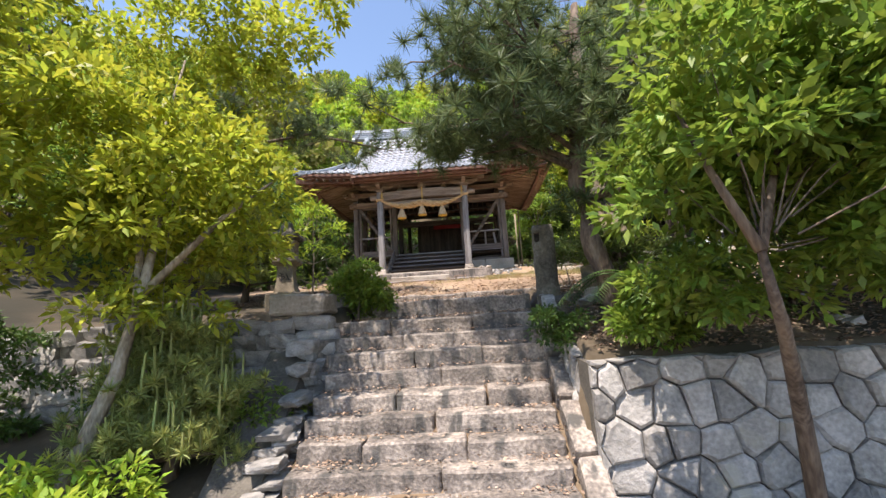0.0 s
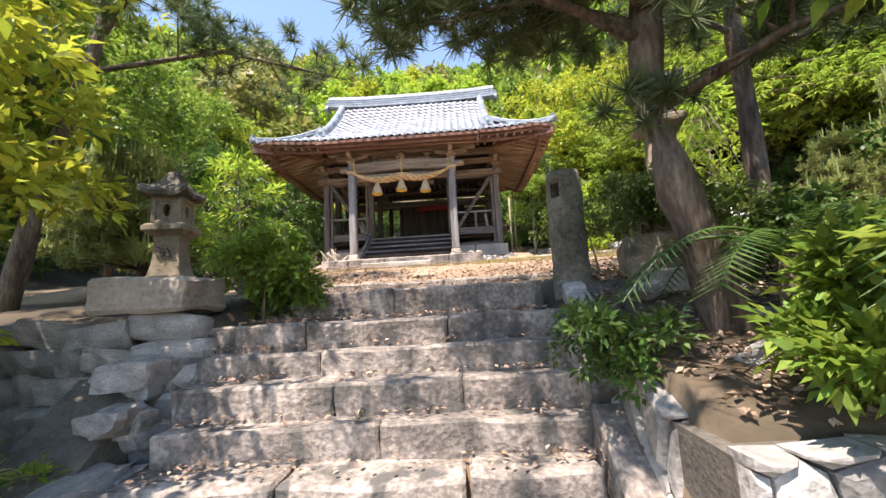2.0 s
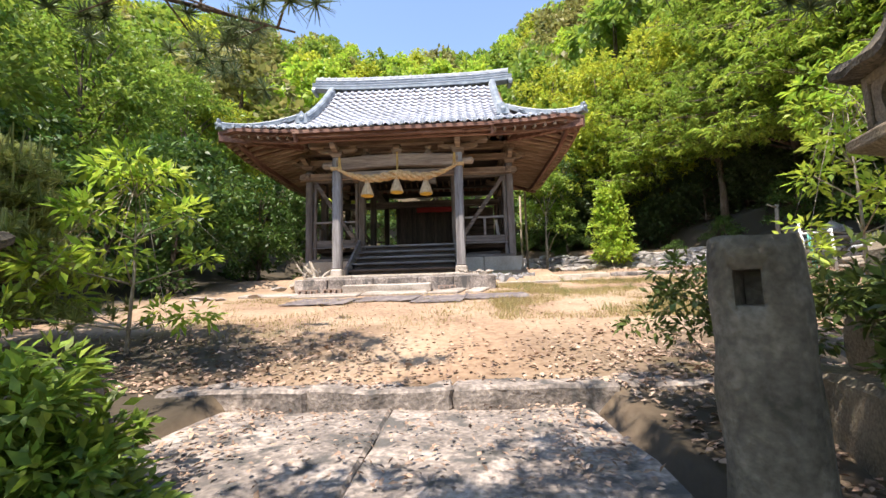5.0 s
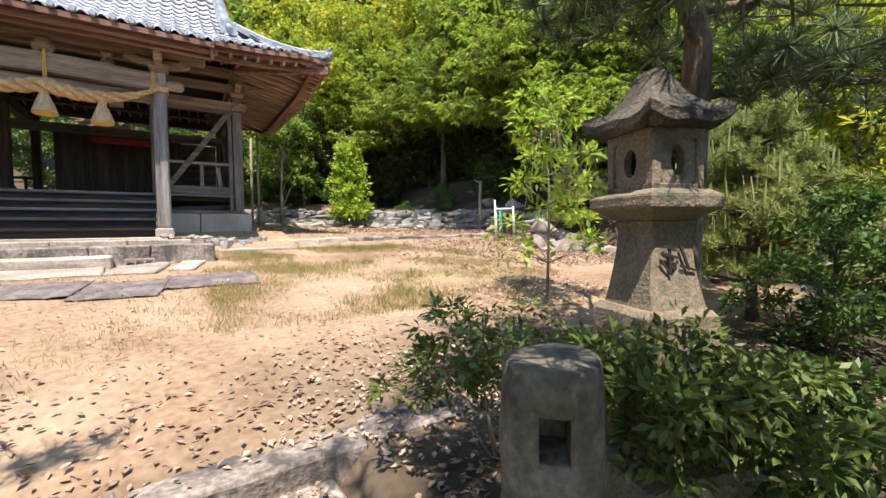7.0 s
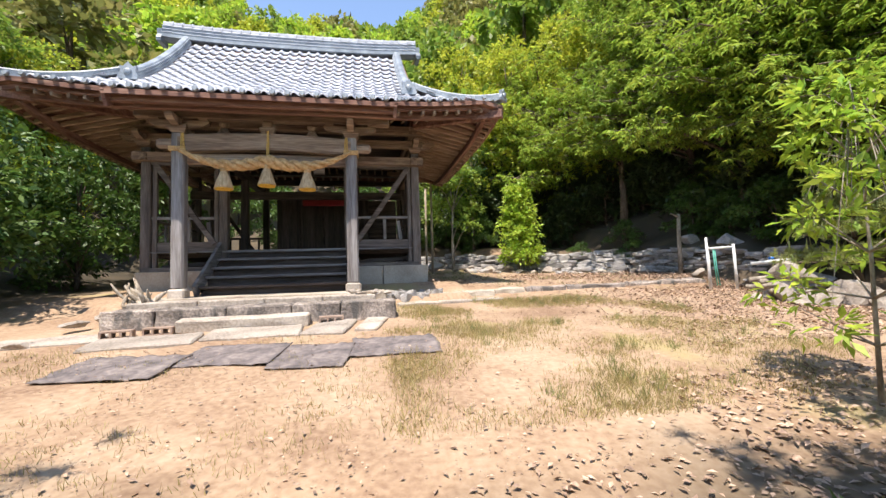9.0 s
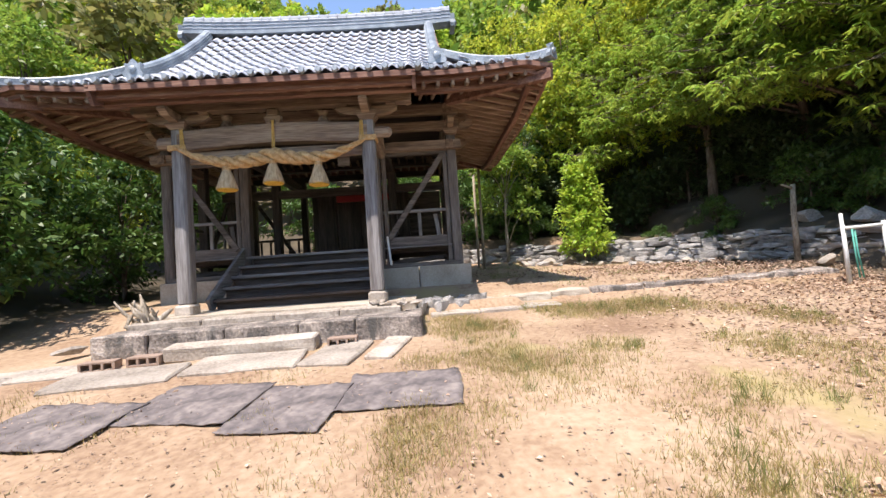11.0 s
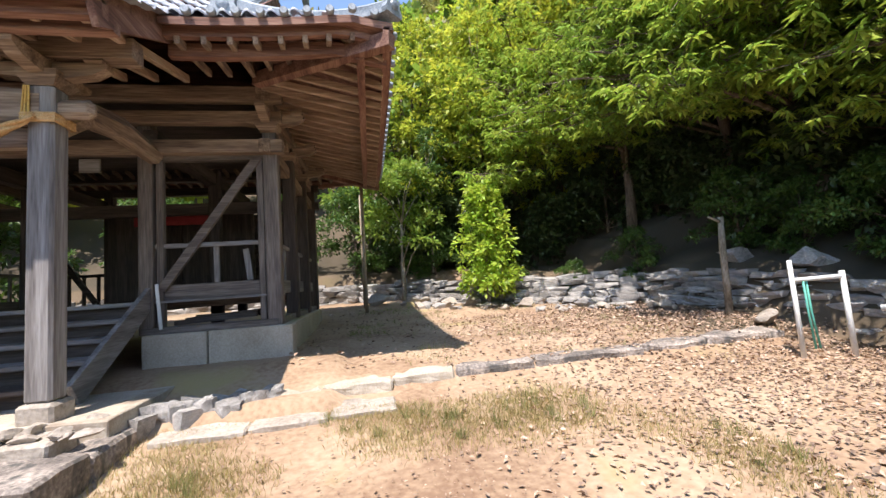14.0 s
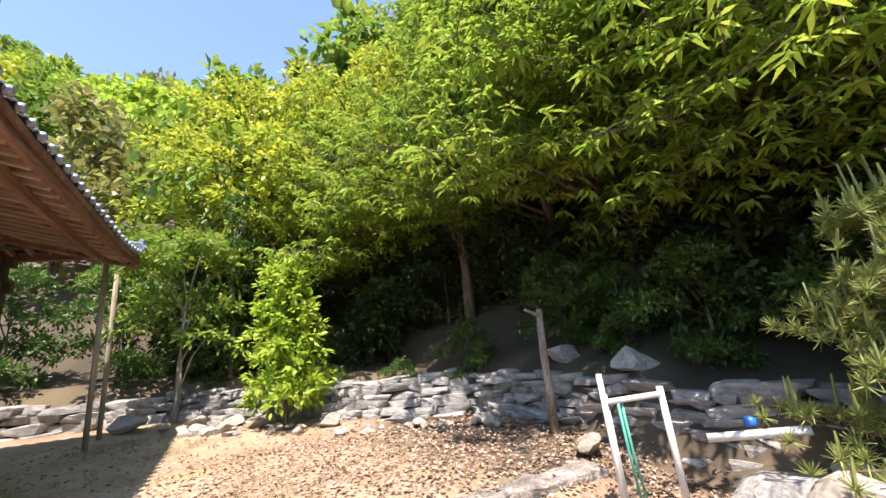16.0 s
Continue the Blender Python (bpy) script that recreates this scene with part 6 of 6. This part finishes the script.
pine("pine_tree", (-4.6, 6.6, 2.0), [(-4.6, 6.6, 1.8), (-4.4, 6.7, 3.4), (-4.1, 6.9, 5.0), (-3.9, 7.0, 6.5)], [0.12, 0.1, 0.08, 0.04],
     [((-4.1, 6.9, 5.0), (-0.9, 7.45, 4.95), 12, 0.35), ((-4.2, 6.8, 4.6), (-5.4, 6.2, 4.9), 8, 0.1), ((-4.0, 7.0, 5.6), (-2.8, 6.4, 5.9), 9, 0.1), ((-4.0, 7.0, 6.1), (-4.9, 7.6, 6.4), 8, 0.1)], "pine behind the wall reaching over the steps", 6)


def candle_pine(at, h, r, label, seed, tiers=5):
    """A trimmed pine in flat tiers with pale upright shoots."""
    g = np.random.default_rng(seed)
    ob = thing("garden_pine", at, label, "pine tree", "garden pines")
    bm, tufts, candles = bmesh.new(), [], []
    tube(bm, [(0, 0, -0.1), (0.1, 0.05, h * 0.4), (0.0, 0, h * 0.9)], [0.09, 0.06, 0.02], 8)
    for k in range(tiers):
        z = h * (0.25 + 0.7 * k / max(1, tiers - 1))
        rr = r * (1.0 - 0.6 * k / max(1, tiers - 1))
        for j in range(7):
            a = j * 0.9 + k
            b = Vector((math.cos(a) * rr, math.sin(a) * rr, z + g.normal(0, 0.13)))
            tube(bm, [(0, 0, z - 0.15), b], [0.025, 0.008], 5)
            for _ in range(34):
                f = g.uniform(0.2, 1.05)
                p = (b.x * f + g.normal(0, 0.13), b.y * f + g.normal(0, 0.13), z + (b.z - z) * f + 0.12 * (1 - f) + g.normal(0, 0.06))
                tufts.append(p)
                if g.random() < 0.28:
                    candles.append(p)
    part("trunk", bm, bark, ob, smooth=True)
    part("needles", raw_mesh("needles", needle_tufts(tufts, g, 40, 0.105, 0.9, 0.013), None, needle_light), None, ob)
    cd = bmesh.new()
    for p in candles:
        hh = g.uniform(0.12, 0.36)
        tube(cd, [p, (p[0] + g.normal(0, 0.02), p[1] + g.normal(0, 0.02), p[2] + hh)], [0.016, 0.008], 4, False)
    tagged(part("candle_growth", cd, needle_pale, ob, "pale upright pine candles"), kind="stuff")
    return ob


candle_pine((10.35, 12.7, land(10.35, 12.7) + 0.05), 2.3, 1.25, "trimmed garden pine with pale upright shoots behind boulders", 1, 4)
candle_pine((8.8, 8.6, land(8.8, 8.6)), 2.2, 1.3, "trimmed garden pine with pale shoots", 2)
candle_pine((7.0, 7.4, land(7, 7.4)), 2.6, 1.2, "loose garden pine beyond the lantern", 3)
candle_pine((-4.2, 8.0, land(-4.2, 8.0)), 2.0, 0.9, "young pine with upright shoots behind the lantern", 4)
candle_pine((-2.6, 3.9, land(-2.6, 3.9)), 1.3, 0.75, "low young pine with upright shoots beside the steps", 5)
candle_pine((-6.5, 10.0, land(-6.5, 10.0)), 2.6, 1.2, "garden pine at the edge of the plaza", 6)

# ---- near broadleaf plants ----


def near_plant(name, at, clumps, r, n, size, mat, label, category, stems, seed, bark_m=None, stem_r=0.03, width=0.42, droop=0.2):
    """Stems given in world places; leaf sprays round the clumps."""
    g = np.random.default_rng(seed)
    ob = thing(name, at, label, category)
    bm = bmesh.new()
    for s in stems:
        k = len(s)
        r0 = stem_r if s is stems[0] else stem_r * 0.45
        tube(bm, s, [r0 * (1 - 0.7 * i / (k - 1)) for i in range(k)], 8)
    root = Vector(stems[0][-1])
    for c in clumps[:16]:
        for _ in range(1):
            e = Vector(c) + Vector(g.normal(0, r * 0.45, 3))
            tube(bm, [root.lerp(Vector(c), 0.15), root.lerp(e, 0.6) + Vector((0, 0, 0.04)), e], [min(0.006, stem_r * 0.25), min(0.004, stem_r * 0.16), 0.0015], 5, False)
    under(ob, part("stem" if category != "tree" else "trunk", bm, bark_m or bark, ob, smooth=True))
    under(ob, part("foliage", raw_mesh("foliage", sprays(clumps, r, n, g, size, width, droop), None, mat), None, ob))
    return ob


def cloud(c, rad, n, seed):
    g = random.Random(seed)
    out = []
    for _ in range(n):
        v = Vector((g.gauss(0, 1), g.gauss(0, 1), g.gauss(0, 1))).normalized() * g.uniform(0.35, 1)
        out.append((c[0] + v.x * rad[0], c[1] + v.y * rad[1], c[2] + v.z * rad[2]))
    return out


near_plant("tree", (2.6, 3.05, 0.1), cloud((2.4, 2.55, 2.75), (1.25, 0.95, 1.4), 70, 1), 0.32, 20000, 0.10, leaf_forest, "broadleaf tree with a thin grey trunk before the stone wall", "tree",
           [[(2.6, 3.05, 0.0), (2.5, 2.9, 0.9), (2.1, 2.35, 1.55), (1.85, 2.05, 1.95)], [(1.85, 2.05, 1.95), (1.7, 2.1, 2.4), (1.6, 2.2, 2.9)], [(1.85, 2.05, 1.95), (2.2, 2.3, 2.5), (2.6, 2.6, 3.1)]], 1, bark, 0.065)
near_plant("tree", (-3.0, 3.2, 0.0), cloud((-2.75, 3.9, 2.85), (1.45, 1.0, 1.4), 70, 2) + cloud((-2.7, 4.4, 5.2), (1.9, 1.2, 1.4), 38, 32), 0.36, 19500, 0.11, leaf_yellow, "broadleaf tree with yellow-green young leaves over the steps", "tree",
           [[(-3.02, 3.2, -0.05), (-2.93, 3.22, 0.6), (-2.68, 3.35, 1.4), (-2.6, 3.5, 2.2), (-2.7, 3.9, 3.4)], [(-2.62, 3.45, 2.0), (-3.0, 3.9, 3.2), (-2.9, 4.3, 5.0)], [(-2.6, 3.5, 2.1), (-2.0, 3.7, 2.8), (-1.6, 3.9, 3.2)]], 2, bark_pale, 0.09)
near_plant("tree", (-5.2, 2.6, 0.2), cloud((-4.3, 2.7, 3.6), (1.7, 1.5, 1.9), 70, 3), 0.5, 20000, 0.12, leaf_yellow, "leafy tree standing below the terrace wall", "tree",
           [[(-5.2, 2.6, 0.0), (-5.0, 2.6, 1.6), (-4.6, 2.6, 3.4)]], 3, bark_pale, 0.1)
near_plant("tree", (4.6, 3.0, 0.1), cloud((4.3, 3.5, 3.2), (1.4, 1.2, 1.8), 60, 4), 0.45, 17000, 0.12, leaf_dark, "dark leafy tree above the stone wall", "tree",
           [[(4.6, 3.0, 0.0), (4.6, 3.2, 1.6), (4.4, 3.4, 3.2)]], 4, bark, 0.09)
near_plant("tree", (9.5, 5.2, 1.8), cloud((9.3, 5.2, 4.2), (1.9, 1.4, 2.0), 60, 14), 0.5, 12000, 0.14, leaf_yellow, "sunlit leafy tree beyond the garden pines", "tree",
           [[(9.5, 5.2, 1.7), (9.4, 5.2, 3.0), (9.3, 5.2, 4.4)]], 14, bark, 0.09)
near_plant("tree", (11.6, 7.4, 2.6), cloud((11.4, 7.3, 5.6), (2.0, 1.5, 2.6), 70, 16), 0.5, 14000, 0.15, leaf_yellow, "sunlit leafy tree at the edge of the bank", "tree",
           [[(11.6, 7.4, 2.2), (11.5, 7.4, 4.0), (11.4, 7.3, 6.0)]], 16, bark, 0.1)
near_plant("tree", (-6.2, 7.2, 2.0), cloud((-5.6, 7.0, 4.8), (2.0, 1.4, 2.0), 70, 15), 0.5, 20000, 0.13, leaf_forest, "leafy tree on the terrace beyond the lantern", "tree",
           [[(-6.2, 7.2, 1.8), (-6.1, 7.2, 3.2), (-6.0, 7.2, 4.8)]], 15, bark, 0.1)
near_plant("shrub", (-1.25, 5.75, 1.7), cloud((-1.22, 5.8, 2.12), (0.38, 0.36, 0.42), 22, 5), 0.17, 5200, 0.075, leaf_forest, "glossy green shrub growing over the edge of the steps", "shrub",
           [[(-1.25, 5.8, 1.6), (-1.22, 5.8, 2.1)]], 5, None, 0.025)
near_plant("shrub", (1.32, 4.55, 1.3), cloud((1.32, 4.5, 1.52), (0.26, 0.42, 0.26), 18, 6), 0.13, 1900, 0.06, leaf_dark, "loose green shrub growing from the wall beside the steps", "shrub",
           [[(1.4, 4.6, 1.1), (1.32, 4.5, 1.5)]], 6, None, 0.015)
near_plant("shrub", (2.2, 4.0, 1.3), cloud((2.15, 3.8, 1.62), (0.5, 0.35, 0.35), 20, 7), 0.16, 3000, 0.085, leaf_forest, "leafy green shrub on top of the stone wall", "shrub",
           [[(2.2, 4.0, 1.2), (2.15, 3.9, 1.6)]], 7, None, 0.025)
near_plant("shrub", (2.05, 6.9, 2.0), cloud((1.9, 6.85, 2.66), (0.62, 0.42, 0.36), 26, 8), 0.17, 1900, 0.06, leaf_dusky, "thin twiggy shrub with small leaves before the lantern", "shrub",
           [[(2.1, 6.9, 1.9), (2.02, 6.95, 2.5)], [(2.1, 6.9, 1.95), (1.75, 7.0, 2.55)]], 8, bark_pale, 0.02)
near_plant("shrub", (2.45, 5.95, 1.95), cloud((2.5, 5.85, 2.5), (0.6, 0.34, 0.42), 30, 9) + cloud((2.2, 6.2, 2.6), (0.42, 0.3, 0.3), 16, 39), 0.16, 6200, 0.065, leaf_dusky, "dense green shrub behind the gate post", "shrub",
           [[(2.45, 5.95, 1.85), (2.45, 5.9, 2.3)]], 9, None, 0.025)
near_plant("shrub", (3.6, 5.9, 1.9), cloud((3.5, 5.8, 2.25), (0.7, 0.4, 0.35), 22, 10), 0.18, 3200, 0.085, leaf_dark, "low dark shrub under the pine", "shrub", [[(3.6, 5.9, 1.8), (3.5, 5.8, 2.2)]], 10, None, 0.025)
near_plant("shrub", (-3.3, 2.6, 0.1), cloud((-3.0, 2.4, 0.55), (1.2, 0.9, 0.4), 30, 11), 0.22, 4200, 0.09, leaf_bright, "low bright green shrub beside the foot of the steps", "shrub", [[(-3.3, 2.6, 0.0), (-3.0, 2.4, 0.5)]], 11, None, 0.025)
near_plant("shrub", (-1.9, 4.4, 0.5), cloud((-1.95, 4.3, 0.85), (0.35, 0.5, 0.3), 14, 12), 0.15, 1500, 0.07, leaf_forest, "small weedy shrub before the stone lining of the steps", "shrub", [[(-1.9, 4.4, 0.4), (-1.9, 4.3, 0.8)]], 12, None, 0.015)


def sapling(at, h, tiers, size, mat, label, seed, n=900):
    g = random.Random(seed)
    cl, stems = [], [[(at[0], at[1], at[2] - 0.1), (at[0] + 0.05, at[1], at[2] + h * 0.5), (at[0] + 0.02, at[1], at[2] + h)]]
    for k in range(tiers):
        z = at[2] + h * (0.3 + 0.7 * k / (tiers - 1))
        for j in range(4):
            a = j * 1.57 + k * 0.8 + g.uniform(-0.3, 0.3)
            d = 0.75 * (1.1 - k / tiers) * g.uniform(0.6, 1.1)
            e = (at[0] + math.cos(a) * d, at[1] + math.sin(a) * d, z + g.uniform(-0.1, 0.12))
            cl.append(e)
            stems.append([(at[0] + 0.03, at[1], z - 0.2), e])
    ob = near_plant("sapling", at, cl, 0.2, n, size, mat, label, "sapling", stems, seed, bark_pale, 0.022, 0.36)
    return ob


sapling((4.7, 8.9, 2.28), 2.75, 6, 0.12, leaf_bright, "slender sapling with bright green leaves on the sand", 21, 1500)
sapling((-2.9, 8.3, 2.15), 1.9, 4, 0.13, leaf_bright, "bright green sapling at the edge of the plaza", 22, 1300)

# drooping palm-like fern by the pine
cyc = thing("cycad", (2.25, 4.35, 1.4), "dark cycad with arching feathery fronds beside the pine", "cycad")
gq = np.random.default_rng(9)
bm = bmesh.new()
lathe(bm, [(0.13, -0.1), (0.15, 0.2), (0.12, 0.5), (0.05, 0.58)], 12)
part("stem", rough(bm, 0.03, 9), bark, cyc)
for k in range(16):
    a = k * 2.4
    ln = gq.uniform(0.8, 1.1)
    pts = [Vector((math.cos(a) * ln * f, math.sin(a) * ln * f, 0.5 + 0.75 * ln * f * (1.15 - 1.35 * f))) for f in np.linspace(0, 1, 12)]
    fr_bm = bmesh.new()
    tube(fr_bm, pts, [0.012 - 0.0008 * i for i in range(12)], 4, False)
    for i in range(1, 12):
        for t in (0.0, 0.33, 0.66):
            p = pts[i - 1].lerp(pts[i], t)
            d = (pts[i] - pts[i - 1]).normalized()
            sd = d.cross(Vector((0, 0, 1))).normalized()
            for sg in (-1, 1):
                e = p + (sd * sg * 0.9 + d * 0.55).normalized() * 0.16 + Vector((0, 0, -0.02))
                vs = [fr_bm.verts.new(q) for q in (p + d * 0.008, e, p - d * 0.008)]
                fr_bm.faces.new(vs)
    part("frond", fr_bm, leaf_dark, cyc)["kind"] = "stuff"

# ---- stuff: litter and grass ----


def scatter(n, region, size, rng, dens=None, lift_z=0.015):
    pts = []
    while len(pts) < n:
        x, y = rng.uniform(region[0], region[1]), rng.uniform(region[2], region[3])
        if dens is None or rng.random() < dens(x, y):
            pts.append((x, y))
    return pts


def step_level(x, y):
    if -1.36 < x < 1.22 and 3.35 < y < 7.4:
        z = 0.1
        for sy, sz, _ in STEPS:
            if y > sy + 0.03:
                z = sz
        return z + 0.012
    return land(x, y)


def litter(name, n, region, size, label, seed, dens=None):
    g = np.random.default_rng(seed)
    rr = random.Random(seed)
    pts = scatter(n, region, size, rr, dens)
    pos = np.array([(x, y, step_level(x, y) + rr.uniform(0.012, 0.035)) for x, y in pts])
    ax = g.normal(0, 1, pos.shape)
    ax[:, 2] *= 0.22
    lv = leaves(pos, ax, size, g, 0.5, 0.35)
    return tagged(new(name, raw_mesh(name, lv, None, litter_mat)), label, "leaf litter", kind="stuff")


litter("leaf_litter", 3200, (-4.5, 3.2, 7.4, 9.6), 0.06, "dry brown fallen leaves on the shaded sand", 1, lambda x, y: max(0.03, 1 - 0.6 * (y - 7.4)) * (1.0 if x < -0.2 or x > 1.2 else 0.35))
litter("leaf_litter", 2400, (-1.3, 1.2, 3.4, 7.3), 0.045, "dry fallen leaves lying on the stone steps", 2, lambda x, y: 0.3 + 0.7 * (abs(x) > 0.8))
litter("leaf_litter", 16000, (4.0, 10.3, 10.5, 19.5), 0.068, "dry brown fallen leaves over the terrace", 3, lambda x, y: min(1, max(0.06, (x - 4.0) / 4.5)))
litter("leaf_litter", 1300, (-3.5, 5.5, 9.0, 15.0), 0.045, "scattered dry leaves on the sand", 4)
litter("leaf_litter", 6500, (1.5, 6.0, 3.7, 7.6), 0.06, "dry leaves on the earth behind the wall", 5)
litter("leaf_litter", 1600, (2.2, 9.0, 15.9, 22.5), 0.08, "dry leaves on the upper terrace", 6)
litter("leaf_litter", 1100, (3.2, 6.2, 8.0, 9.8), 0.07, "dry leaves round the sapling", 7)
litter("leaf_litter", 9000, (-3.0, 6.5, 8.6, 15.0), 0.02, "small dry flecks and grit on the sand", 8, lambda x, y: 0.15 + 0.85 * max(0.0, noise.noise((x * 1.1, y * 1.1, 9)) + 0.35))


def grass(name, n, region, h, mat, label, seed, dens=None, per=9, spread=0.05):
    g = np.random.default_rng(seed)
    rr = random.Random(seed)
    pts = scatter(n, region, h, rr, dens)
    c = np.repeat(np.array([(x, y, land(x, y)) for x, y in pts]), per, axis=0)
    c[:, :2] += g.normal(0, spread, (len(c), 2))
    d = g.normal(0, 0.35, c.shape)
    d[:, 2] = 1
    d = unit(d)
    ln = h * g.uniform(0.4, 1.2, (len(c), 1))
    side = unit(np.cross(d, g.normal(0, 1, c.shape))) * 0.0028
    tip = c + d * ln
    v = np.stack([c - side, c + side, tip + side * 0.25, tip - side * 0.25], axis=1).reshape(-1, 3)
    return tagged(new(name, raw_mesh(name, v, None, mat)), label, "grass", kind="stuff")


def patch(x, y):
    return max(0.0, noise.noise((x * 0.8, y * 0.8, 5)) * 1.6 + 0.25)


grass("dry_grass", 6200, (0.9, 6.5, 9.2, 14.9), 0.06, dry_grass, "thin dry yellow grass on the sand", 1, patch)
grass("green_grass", 75, (1.5, 6.5, 9.4, 14.8), 0.15, green_grass, "sparse green grass tufts", 2, patch, 26, 0.03)
grass("dry_grass", 500, (-4.0, 1.0, 8.5, 12.5), 0.06, dry_grass, "sparse dry grass on the sand", 3, patch)
grass("green_grass", 300, (3.0, 9.5, 15.6, 23.0), 0.1, green_grass, "small weeds on the terrace", 4, lambda x, y: max(0, patch(x, y) - 0.2), 10)
